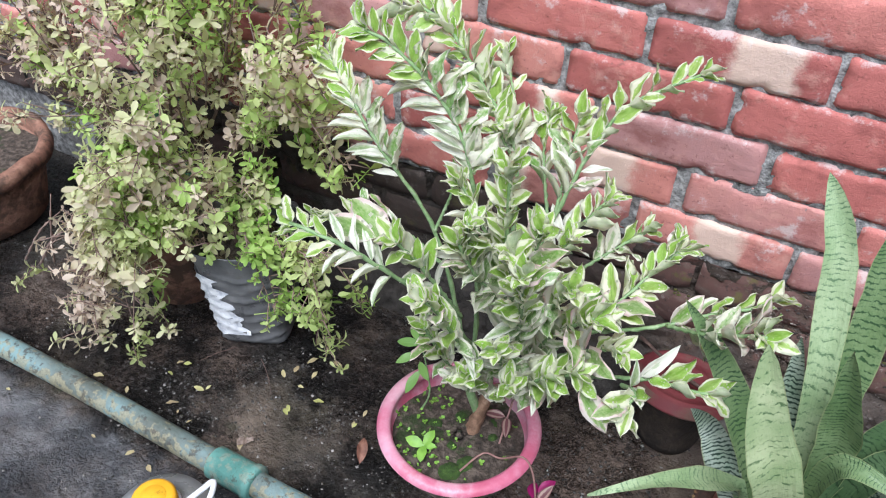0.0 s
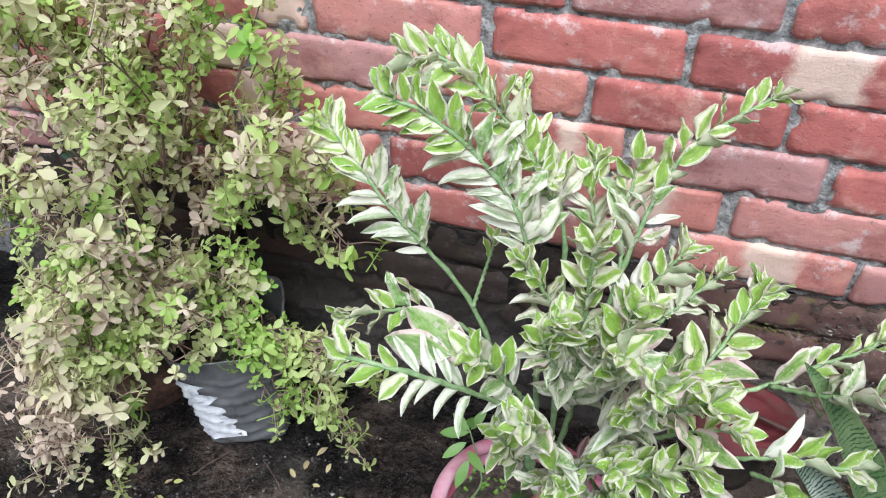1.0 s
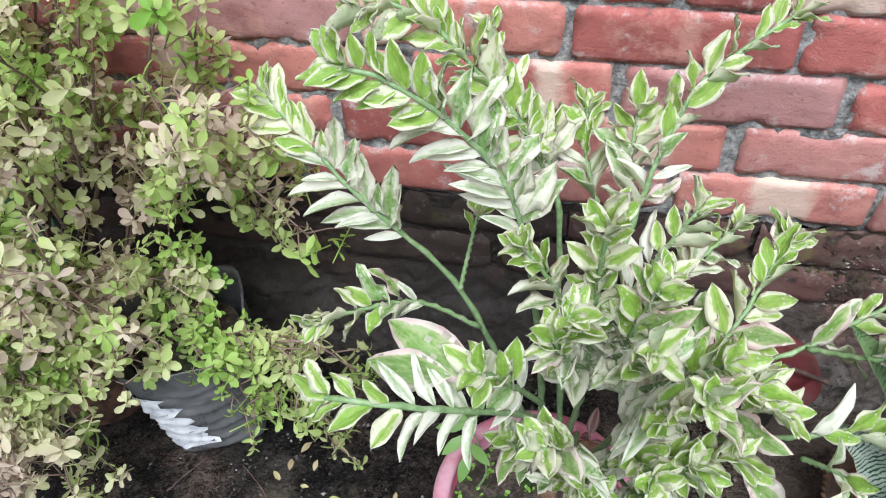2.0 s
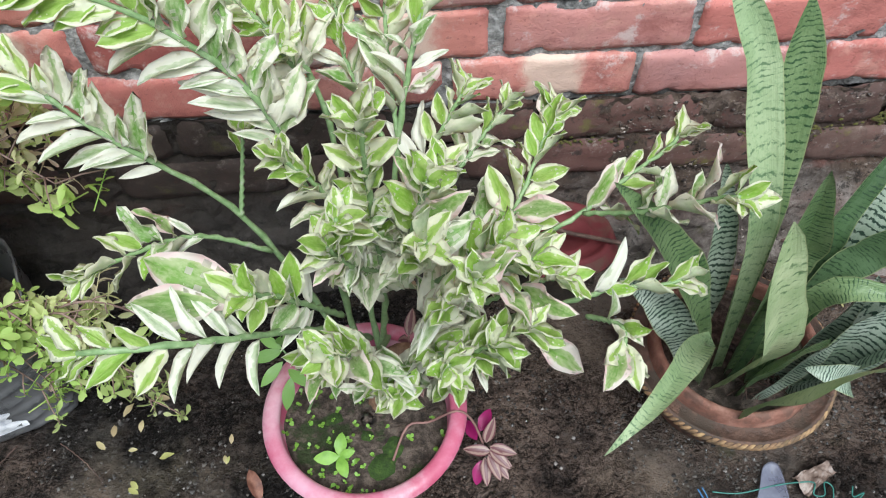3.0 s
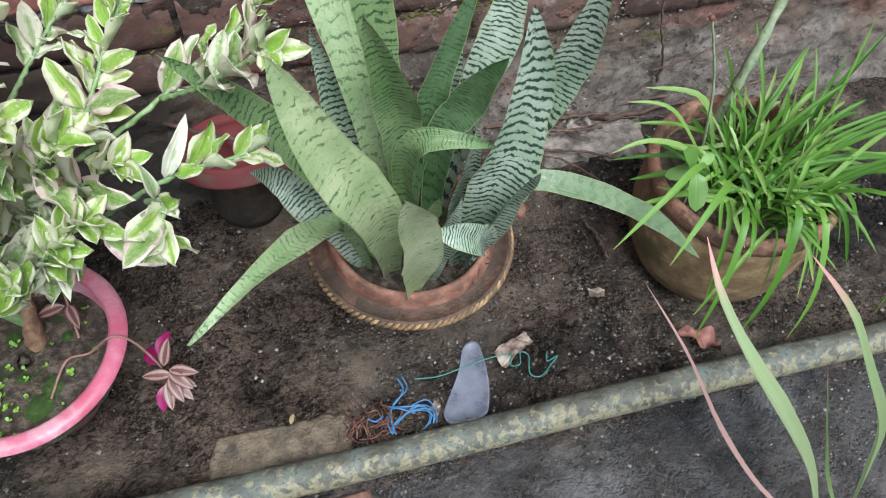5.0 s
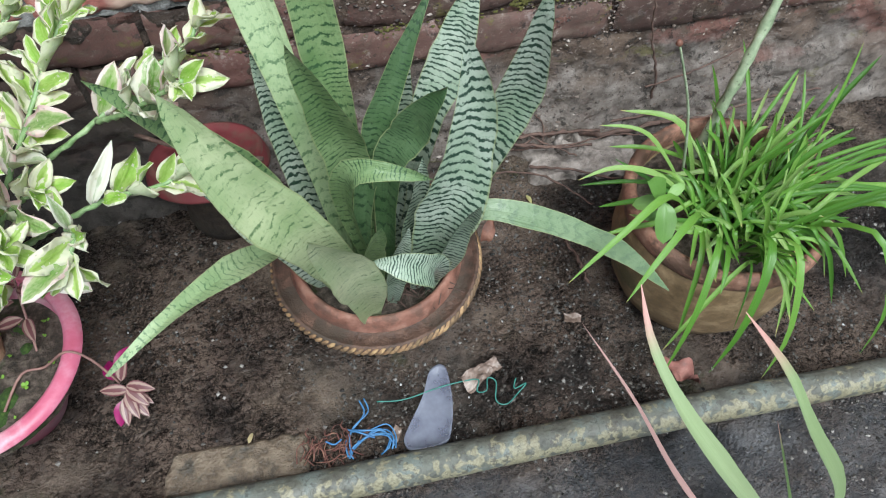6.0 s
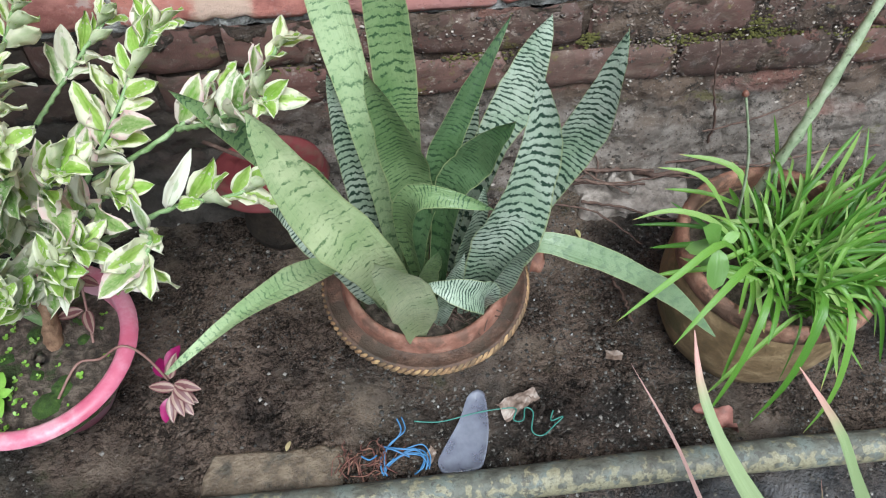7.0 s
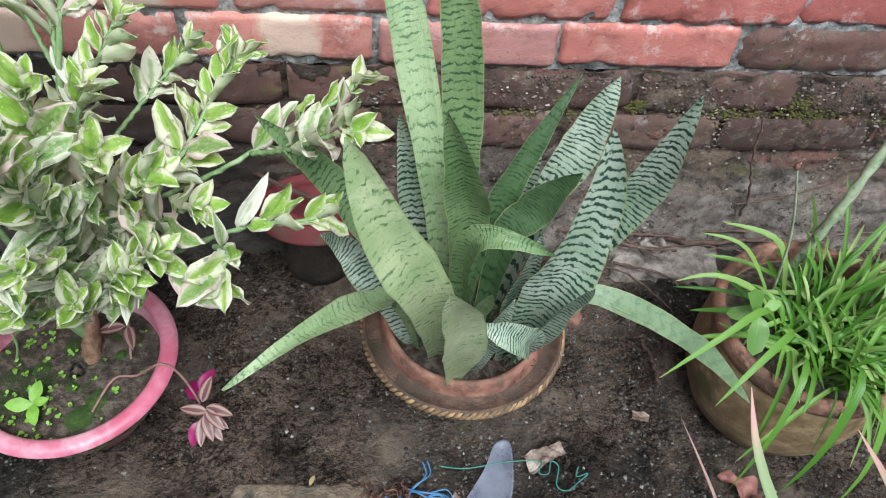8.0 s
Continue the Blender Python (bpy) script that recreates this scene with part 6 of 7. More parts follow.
# ---- grass clump ----
def build_grass():
    clump = thing("grass_clump", (*GRS, 0.17), "dense clump of bright green arching grassy blades in a clay pot", "grass plant")
    rng = random.Random(77)
    for k in range(210):
        a = rng.uniform(0, 2 * math.pi)
        r = 0.066 * math.sqrt(rng.random())
        b = np.array((GRS[0] + 0.004 + r * math.cos(a), GRS[1] - 0.026 + r * math.sin(a), 0.172))
        # the clump leans over the open side, few blades turn back to the snake plant
        w = radians(rng.uniform(-130, 120)) if rng.random() < 0.86 else radians(rng.uniform(120, 230))
        out = np.array((math.cos(w) + 0.05, math.sin(w) - 0.05, 0))
        toward = max(0.0, -math.sin(w))
        L = rng.uniform(0.15, 0.29) * (0.72 if math.sin(w) < -0.3 else 0.85 if math.cos(w) < 0.2 else 1.05)
        e = radians(rng.uniform(36, 86))
        sag = rng.uniform(0.2, 0.85) + 0.6 * toward * rng.random()
        Q = []
        for f in (0, 0.33, 0.67, 1.0):
            q = b + out * L * f * math.cos(e) * (1 + 0.1 * f) + np.array((0, 0, L * f * math.sin(e) - sag * L * f * f))
            q[1], q[2] = min(q[1], -0.05), max(q[2], 0.03)
            if math.hypot(q[0] - GRS[0], q[1] - GRS[1]) < 0.15:
                q[2] = max(q[2], 0.215 if f > 0.3 else 0.172)
            Q.append(q)
        me, m = blade_mesh("grass_blade", grass_blade, Q, rng.uniform(0.0042, 0.0072), 11, 0.5, 0.72, (rng.uniform(-0.6, 0.6), -0.4, 0.9), 0, k)
        place("blade", me, clump, m)
    for path, w in (([(0.55, -0.35, 0.18), (0.47, -0.39, 0.31), (0.4, -0.43, 0.315), (0.335, -0.459, 0.282)], 0.0085),
                    ([(0.56, -0.36, 0.18), (0.49, -0.42, 0.31), (0.43, -0.465, 0.315), (0.387, -0.495, 0.284)], 0.0085),
                    ([(0.57, -0.37, 0.18), (0.53, -0.43, 0.25), (0.495, -0.485, 0.2), (0.468, -0.515, 0.1)], 0.009),
                    ([(0.56, -0.31, 0.18), (0.5, -0.27, 0.27), (0.44, -0.25, 0.28)], 0.006),
                    ([(0.6, -0.38, 0.18), (0.58, -0.45, 0.27), (0.55, -0.505, 0.2), (0.527, -0.524, 0.1)], 0.0105),
                    ([(0.61, -0.39, 0.18), (0.605, -0.46, 0.27), (0.595, -0.525, 0.2), (0.588, -0.545, 0.1)], 0.009),
                    ([(0.56, -0.33, 0.18), (0.5, -0.325, 0.255), (0.44, -0.318, 0.28), (0.393, -0.318, 0.268)], 0.0075),
                    ([(0.57, -0.31, 0.18), (0.54, -0.27, 0.28), (0.471, -0.236, 0.285)], 0.009),
                    ([(0.66, -0.38, 0.18), (0.7, -0.46, 0.27), (0.72, -0.52, 0.2), (0.725, -0.54, 0.1)], 0.009),
                    ([(0.67, -0.36, 0.18), (0.74, -0.42, 0.26), (0.79, -0.46, 0.2), (0.8, -0.47, 0.1)], 0.009)):
        me, m = blade_mesh("grass_blade", grass_blade, path, w, 12, 0.3, 0.5, (0, -0.4, 0.9), 0, 5)
        place("blade", me, clump, m)
    # a flower stalk with a brown head
    P = curve_points([(0.56, -0.29, 0.18), (0.53, -0.287, 0.32), (0.488, -0.285, 0.432)], 10)
    v, f = tube_parts(P, [0.0022 - 0.0001 * k for k in range(11)], 6)
    place("flower_stalk", mesh_of("flower_stalk", v, f, pale_stalk), clump, None, "thin pale flower stalk")
    v, f = tube_parts([(0.4885, -0.285, 0.43), (0.487, -0.285, 0.434), (0.486, -0.285, 0.438)], [0.0018, 0.0042, 0.002], 8)
    place("flower_head", mesh_of("flower_head", v, f, dead_leaf_brown), clump, None, "small dry brown flower head")


build_grass()


def build_small_weed(at, leaves, name, label, mat, stalk, seed):
    weed = thing(name, at, label, "weed")
    rng = random.Random(seed)
    P = curve_points([np.array(at), *[np.array(p) for p in stalk]], 10)
    v, f = tube_parts(P, [0.0019 - 0.0001 * k for k in range(11)], 6)
    place("stalk", mesh_of("stalk", v, f, green_stem), weed)
    for p, d, size, blunt in leaves:
        me = leaf_mesh("leaf", mat, size, size * (0.55 if blunt else 0.36), 0.18, 0.25, 0.04, 7, 0.45, 0, rng.randint(0, 99), blunt)
        place("leaf", me, weed, aim(p, d, (0, -0.5, 0.85)))


build_small_weed((0.5, -0.36, 0.17), [((0.475, -0.375, 0.29), (-0.3, -0.1, 0.5), 0.05, 0.9), ((0.475, -0.38, 0.285), (-0.1, -0.5, -0.3), 0.05, 0.9), ((0.475, -0.375, 0.28), (-0.6, 0.1, -0.1), 0.035, 0.9), ((0.478, -0.375, 0.29), (0.5, 0.1, 0.2), 0.025, 0.8), ((0.48, -0.37, 0.25), (-0.5, -0.2, 0.1), 0.024, 0.8)],
                 "round_leaf_weed", "young weed with round pale green leaves beside the grass", broad_weed, [(0.488, -0.37, 0.24), (0.475, -0.377, 0.288)], 5)
build_small_weed((-0.43, -0.33, 0.112), [((-0.437, -0.315, 0.262), (-0.55, 0.3, 0.15), 0.036, 0), ((-0.437, -0.315, 0.258), (-0.9, -0.2, -0.1), 0.044, 0), ((-0.44, -0.32, 0.24), (-0.6, -0.6, -0.2), 0.04, 0), ((-0.436, -0.312, 0.26), (0.3, 0.4, 0.5), 0.036, 0), ((-0.437, -0.32, 0.22), (0.5, -0.5, 0.1), 0.04, 0), ((-0.437, -0.312, 0.265), (0.05, -0.3, 0.7), 0.038, 0), ((-0.436, -0.32, 0.2), (-0.2, -0.7, -0.45), 0.045, 0)],
                 "pot_weed", "slender green weed growing in the pink pot", broad_weed, [(-0.415, -0.325, 0.17), (-0.437, -0.315, 0.262)], 6)
build_small_weed((-0.385, -0.4, 0.112), [((-0.384, -0.4, 0.135), (0.1, 0.6, 0.3), 0.03, 0.6), ((-0.384, -0.4, 0.134), (-0.7, -0.1, 0.15), 0.033, 0.5), ((-0.384, -0.4, 0.134), (0.2, -0.7, 0.1), 0.03, 0.5), ((-0.384, -0.4, 0.136), (0.6, 0.0, 0.3), 0.022, 0.6)],
                 "seedling", "bright green four-leaved seedling in the pink pot", weed_green, [(-0.385, -0.4, 0.125), (-0.384, -0.4, 0.135)], 7)


def build_spiderwort():
    vine = thing("spiderwort", (-0.3, -0.32, 0.115), "trailing purple spiderwort with cream-striped leaves over the pot rim", "trailing plant")
    paths = ([(-0.318, -0.405, 0.12), (-0.298, -0.365, 0.13), (-0.27, -0.362, 0.132), (-0.235, -0.362, 0.16), (-0.215, -0.365, 0.135), (-0.2, -0.375, 0.08)], [(-0.285, -0.335, 0.12), (-0.288, -0.3, 0.15), (-0.29, -0.265, 0.185)])
    for p in paths:
        v, f = tube_parts(curve_points(p, 20), [0.0017] * 21, 6)
        place("stalk", mesh_of("stalk", v, f, runner), vine)
    me = [leaf_mesh("leaf", purple_striped, 0.044, 0.0185, 0.35, 0.25, 0.04, 7, 0.35, 0, k) for k in range(3)]
    mg = leaf_mesh("leaf", magenta_leaf, 0.04, 0.02, 0.3, 0.3, 0.05, 7, 0.4, 0, 9)
    rng = random.Random(9)
    for p, d in (((-0.3, -0.28, 0.16), (-0.8, 0.05, 0.0)), ((-0.292, -0.3, 0.15), (-0.85, -0.1, -0.05)), ((-0.29, -0.27, 0.18), (-0.1, -0.2, 0.5)), ((-0.29, -0.265, 0.185), (0.15, 0.6, 0.4)), ((-0.288, -0.3, 0.15), (0.2, -0.6, 0.1)), ((-0.29, -0.27, 0.175), (0.4, -0.3, 0.3)),
                 ((-0.168, -0.397, 0.075), (-0.75, 0.1, 0.1)), ((-0.172, -0.395, 0.07), (0.55, -0.4, 0.0)), ((-0.172, -0.4, 0.075), (0.25, -0.65, -0.1)), ((-0.17, -0.395, 0.08), (0.45, -0.5, -0.05)), ((-0.175, -0.388, 0.085), (0.2, 0.3, 0.5)), ((-0.176, -0.4, 0.065), (0.0, -0.6, -0.15)), ((-0.168, -0.402, 0.072), (0.4, -0.6, -0.1)), ((-0.17, -0.392, 0.08), (0.6, -0.25, 0.1))):
        place("leaf", me[rng.randint(0, 2)], vine, aim((p[0] - 0.022, p[1] + 0.012, p[2]) if p[0] > -0.2 else p, d, (0, -0.3, 0.95), 0.88))
    for p, d in (((-0.185, -0.37, 0.085), (0.3, 0.5, 0.2)), ((-0.19, -0.38, 0.08), (-0.2, 0.6, 0.0)), ((-0.185, -0.4, 0.06), (-0.2, -0.6, -0.3))):
        place("leaf", mg, vine, aim((p[0] - 0.018, p[1] + 0.01, p[2]), d, (-0.1, -0.3, 0.9), 0.9), "magenta underside")


build_spiderwort()


def soil_weeds():
    """Tiny cress-like seedlings scattered over the pink pot's soil."""
    rng = random.Random(14)
    verts, faces, uvs = [], [], []
    for k in range(85):
        a, r = rng.uniform(0, 6.28), 0.108 * math.sqrt(rng.random())
        if rng.random() < 0.5:
            a = rng.uniform(2.4, 5.2)
        x, y = RED[0] + r * math.cos(a), RED[1] + r * math.sin(a)
        for s in range(rng.randint(2, 4)):
            d = unit((rng.uniform(-1, 1), rng.uniform(-1, 1), rng.uniform(0.1, 0.6)))
            m = aim((x, y, 0.12 + rng.uniform(0, 0.006)), d, (0, 0, 1), rng.uniform(0.003, 0.0065))
            b = len(verts)
            for px, py in ((-0.1, 0), (0.1, 0), (0.42, 0.5), (0.25, 0.95), (-0.25, 0.95), (-0.42, 0.5)):
                verts.append(tuple(m @ Vector((px, py, 0.08 * abs(px)))))
            faces.append(tuple(range(b, b + 6)))
    place("tiny_weeds", mesh_of("tiny_weeds", verts, faces, weed_green), label="tiny bright weeds sprouting on the potted soil", category="weeds", kind="stuff")
    verts, faces = [], []
    for k in range(7):
        a, r = rng.uniform(0, 6.28), rng.uniform(0.02, 0.08)
        cx, cy, R = RED[0] + r * math.cos(a), RED[1] + r * math.sin(a), rng.uniform(0.012, 0.026)
        b = len(verts)
        for i in range(5):
            for s in range(12):
                w = 2 * math.pi * s / 12
                rr = R * (1 - i / 4.5) * (1 + 0.25 * noise.noise((math.cos(w) * 2, math.sin(w) * 2, k)))
                verts.append((cx + rr * math.cos(w), cy + rr * math.sin(w), 0.113 + 0.009 * math.sin(i / 4 * 1.5) + 0.002 * noise.noise((rr * 300, w * 3, k))))
        for i in range(4):
            for s in range(12):
                p, q = b + i * 12 + s, b + i * 12 + (s + 1) % 12
                faces.append((p, q, q + 12, p + 12))
        faces.append(tuple(b + 48 + s for s in range(12)))
    place("moss_cushion", mesh_of("moss_cushion", verts, faces, moss_green), label="soft dark green moss cushions on the soil", category="moss", kind="stuff")


soil_weeds()


# ---- lily blades rising beside the path ----
def build_lily():
    lily = thing("lily_plant", (0.56, -0.75, 0.0), "long pale green strap leaves with dried pinkish tips", "lily plant")
    for mat, path, w in ((lily_blade, [(0.55, -0.755, 0.02), (0.47, -0.72, 0.2), (0.405, -0.69, 0.315), (0.36, -0.65, 0.385), (0.338, -0.605, 0.428), (0.34, -0.56, 0.45)], 0.0225),
                         (lily_blade, [(0.6, -0.75, 0.02), (0.555, -0.73, 0.16), (0.52, -0.71, 0.27), (0.456, -0.685, 0.385), (0.424, -0.655, 0.448), (0.395, -0.615, 0.482)], 0.0225),
                         (dry_blade, [(0.53, -0.74, 0.01), (0.47, -0.7, 0.08), (0.409, -0.65, 0.18), (0.356, -0.6, 0.291), (0.306, -0.55, 0.375)], 0.0085),
                         (lily_blade, [(0.58, -0.76, 0.02), (0.545, -0.72, 0.1), (0.517, -0.69, 0.186), (0.46, -0.66, 0.333)], 0.009)):
        me, m = blade_mesh("lily_leaf", mat, path, w, 18, 0.6, 0.1, (0.2, -0.55, 0.8), 0.02, 3, 0.05)
        place("leaf", me, lily, m)


build_lily()


def build_stalk():
    """The pale knobbly stalk leaning out behind the grass."""
    stalk = thing("leaning_stalk", (0.6, -0.235, 0.17), "pale green knobbly succulent stalk leaning out of the clay pot", "plant stalk")
    P = curve_points([(0.6, -0.24, 0.165), (0.617, -0.235, 0.27), (0.655, -0.2, 0.385), (0.72, -0.13, 0.55), (0.78, -0.08, 0.7)], 26)
    v, f = tube_parts(P, [0.0072 * (1.18 if k % 2 == 0 else 0.9) * (1 - 0.012 * k) for k in range(27)], 9, 0.16, random.Random(6))
    place("stem", mesh_of("stem", v, f, pale_stalk), stalk)


build_stalk()


# ---- litter ----
def cord(name, pts, r, mat, label, category, n=40):
    P = curve_points(pts, n)
    v, f = tube_parts(P, r, 6)
    return place(name, mesh_of(name, v, f, mat), label=label, category=category)


def build_wires():
    tangle = thing("wire_tangle", (0.075, -0.478, 0), "tangle of blue plastic string and rusty fibres beside the pipe", "string tangle")
    rng = random.Random(17)
    # loops of blue string, some doubled
    loops = ([(0.093, -0.435), (0.095, -0.456), (0.074, -0.472), (0.066, -0.49), (0.067, -0.508)], [(0.07, -0.473), (0.096, -0.478), (0.119, -0.477), (0.127, -0.494), (0.125, -0.51)],
             [(0.077, -0.491), (0.107, -0.478), (0.12, -0.491), (0.117, -0.507), (0.108, -0.51)], [(0.039, -0.48), (0.048, -0.484), (0.06, -0.482)],
             [(0.066, -0.508), (0.073, -0.496), (0.096, -0.486), (0.118, -0.49), (0.128, -0.504)], [(0.071, -0.469), (0.085, -0.478), (0.103, -0.487)], [(0.073, -0.51), (0.068, -0.503), (0.075, -0.494), (0.084, -0.488)])
    for path in loops:
        for twin in range(2 if len(path) > 4 else 1):
            pts = [(x + rng.gauss(0, 0.0012) + 0.003 * twin, y + rng.gauss(0, 0.0012) + 0.002 * twin, 0.007 + rng.uniform(0, 0.009)) for x, y in path]
            v, f = tube_parts(curve_points(pts, 20), 0.0013 - 0.0003 * twin, 6)
            place("string", mesh_of("string", v, f, blue_cord), tangle)
    for k in range(40):
        c = np.array((0.048 + rng.gauss(0, 0.02), -0.486 + rng.gauss(0, 0.011), rng.uniform(0.004, 0.012)))
        a = rng.gauss(0.9, 0.8)
        d = np.array((math.cos(a), math.sin(a), 0.1)) * rng.uniform(0.006, 0.02)
        n = np.array((-d[1], d[0], 0)) * rng.uniform(-0.5, 0.5)
        r = rng.uniform(0.0006, 0.0015)
        v, f = tube_parts(curve_points([c - d, c + n + np.array((0, 0, 0.004)), c + d * 0.6 - n * 0.5, c + d], 7), [r * (1 - 0.06 * i) for i in range(8)], 4, 0.3, rng)
        place("fibre", mesh_of("fibre", v, f, rust_fibre), tangle)


build_wires()
cord("green_string", [(0.114, -0.437, 0.004), (0.15, -0.442, 0.005), (0.2, -0.436, 0.008), (0.235, -0.434, 0.008), (0.255, -0.437, 0.01), (0.25, -0.452, 0.008), (0.262, -0.455, 0.012), (0.268, -0.438, 0.012), (0.278, -0.445, 0.01), (0.272, -0.47, 0.008), (0.285, -0.478, 0.008), (0.305, -0.465, 0.008), (0.318, -0.455, 0.01), (0.3, -0.46, 0.012), (0.306, -0.445, 0.01)], 0.0011, green_cord, "thin green string lying in loops on the ground", "string", 90)


def build_plastic_piece():
    out = [(0.207, -0.402), (0.216, -0.412), (0.214, -0.46), (0.203, -0.5), (0.19, -0.514), (0.15, -0.515), (0.14, -0.503), (0.145, -0.488), (0.175, -0.445), (0.192, -0.41)]
    cx, cy = 0.18, -0.465
    ring = curve_points([(x, y, 0) for x, y in out] + [(*out[0], 0)], 44)[:-1]
    n = len(ring)
    verts, faces = [], []
    for f, z in ((1.0, 0.0055), (1.0, 0.0085), (0.93, 0.0085), (0.9, 0.007), (0.5, 0.0075)):
        verts += [(cx + (p[0] - cx) * f, cy + (p[1] - cy) * f, z) for p in ring]
    verts.append((cx, cy, 0.0075))
    for r in range(4):
        for s in range(n):
            faces.append((r * n + s, r * n + (s + 1) % n, (r + 1) * n + (s + 1) % n, (r + 1) * n + s))
    faces += [(4 * n + s, 4 * n + (s + 1) % n, 5 * n) for s in range(n)]
    place("plastic_piece", mesh_of("plastic_piece", verts, faces, milky), label="milky translucent piece of plastic packaging on the ground", category="plastic scrap")


build_plastic_piece()


def crumple(name, at, w, h, mat, label, category, seed, lift=0.012, turn=0.0):
    verts, faces, n = [], [], 12
    for j in range(n + 1):
        for i in range(n + 1):
            x, y = (i / n - 0.5) * w, (j / n - 0.5) * h * (1 - 0.35 * (i / n))
            z = 0.004 + lift * (abs(noise.noise((x * 45, y * 45, seed))) + 0.6 * abs(noise.noise((x * 110, y * 110, seed))))
            verts.append((x + 0.004 * noise.noise((x * 60, y * 60, seed + 3)), y + 0.004 * noise.noise((x * 60, y * 60, seed + 7)), z))
    for j in range(n):
        for i in range(n):
            a = j * (n + 1) + i
            faces.append((a, a + 1, a + n + 2, a + n + 1))
    place(name, mesh_of(name, verts, faces, mat, None, False), m=pose(*at, 0, 0, turn), label=label, category=category)


crumple("wrapper", (0.262, -0.427, 0.0), 0.06, 0.03, wrapper_film, "crumpled dirty brown wrapper on the ground", "wrapper", 3, 0.014, 25)
crumple("paper_scrap", (0.412, -0.371, 0.0), 0.026, 0.016, wrapper_film, "small torn scrap of paper on the ground", "paper scrap", 6, 0.006, -20)
crumple("paper_scrap", (0.13, -0.487, 0.0), 0.024, 0.016, wrapper_film, "small torn scrap of paper beside the string", "paper scrap", 8, 0.008, 60)
crumple("paper_scrap", (-0.705, -0.465, 0.0), 0.03, 0.014, wrapper_film, "small torn grey scrap of paper on the ground", "paper scrap", 9, 0.006, 40)
bigdead = leaf_mesh("dead_leaf", red_dead_leaf, 0.074, 0.034, 0.7, 0.35, 0.3, 12, 0.5, 0.9, 12)
place("dead_leaf", bigdead, m=aim((0.5, -0.463, 0.012), (0.8, -0.58, 0.0), (0.1, -0.3, 0.9)), label="curled red-brown dead leaf on the ground", category="dead leaf")
place("dead_leaf", leaf_mesh("dead_leaf", dead_leaf_brown, 0.05, 0.02, 0.6, 0.3, 0.1, 8, 0.5, 0.4, 14), m=aim((-0.525, -0.36, 0.008), (0.35, -0.9, 0.05), (0.1, -0.2, 0.9)), label="brown dead leaf with a long stalk beside the pot", category="dead leaf")


def build_fallen():
    rng = random.Random(23)
    me = [leaf_mesh("fallen_leaf", fallen_mat, 0.026, 0.0115, 0.2, 0.3, 0.1, 5, 0.5, 0.2, k) for k in range(5)]
    spots = [(rng.uniform(-1.05, -0.42), rng.uniform(-0.5, -0.22)) for _ in range(32)] + [(rng.uniform(-1.25, -0.7), rng.uniform(-0.75, -0.58)) for _ in range(9)] + [(rng.uniform(-0.2, 0.45), rng.uniform(-0.5, -0.12)) for _ in range(5)]
    for x, y in spots:
        if math.hypot(x - RED[0], y - RED[1]) < 0.15 or (x > -0.66 and y < -0.38 and x < -0.3) or math.hypot(x - CAN[0], y - CAN[1]) < 0.1 or math.hypot(x - SNK[0], y - SNK[1]) < 0.15:
            continue
        a = rng.uniform(0, 6.28)
        place("fallen_leaf", rng.choice(me), None, aim((x, y, ground_height(x, y) + 0.005), (math.cos(a), math.sin(a), rng.uniform(0, 0.12)), (rng.uniform(-0.2, 0.2), rng.uniform(-0.2, 0.2), 1), rng.uniform(0.4, 0.95)), "small fallen yellowish leaf on the wet ground", "fallen leaf", "fallen leaves")


build_fallen()


def build_grit():
    rng = random.Random(29)
    verts, faces = [], []
    for k in range(1500):
        x, y = rng.uniform(-1.4, 0.95), rng.uniform(-0.85, -0.05)
        r = 0.0008 + 0.0032 * rng.random() ** 4
        z = ground_height(x, y) + r * 0.4
        b = len(verts)
        for px, py, pz in ((1, 0, 0), (-1, 0, 0), (0, 1, 0), (0, -1, 0), (0, 0, 0.8), (0, 0, -0.8)):
            verts.append((x + r * (px + rng.uniform(-0.3, 0.3)), y + r * (py + rng.uniform(-0.3, 0.3)), z + r * pz))
        faces += [(b, b + 2, b + 4), (b + 2, b + 1, b + 4), (b + 1, b + 3, b + 4), (b + 3, b, b + 4), (b + 2, b, b + 5), (b + 1, b + 2, b + 5), (b + 3, b + 1, b + 5), (b, b + 3, b + 5)]
    place("grit", mesh_of("grit", verts, faces, stone_grit, None, False), label="small stones and grit scattered on the ground", category="grit", kind="stuff")


build_grit()


def crumb_material():
    m, nt, b = material("wet_crumbs")
    r = per_island(nt)
    n = noise_tex(nt, world_place(nt), 400, 3)
    col = ramp(nt, calc(nt, "ADD", calc(nt, "MULTIPLY", r, 0.7), calc(nt, "MULTIPLY", n, 0.3)), [(0.15, (0.02, 0.019, 0.018)), (0.5, (0.055, 0.05, 0.045)), (0.8, (0.09, 0.08, 0.07)), (0.98, (0.18, 0.16, 0.14))])
    put(nt, b.inputs["Base Color"], col)
    put(nt, b.inputs["Roughness"], step(nt, r, 0, 1, 0.18, 0.6))
    bump(nt, b, n, 0.4, 0.001)
    return m


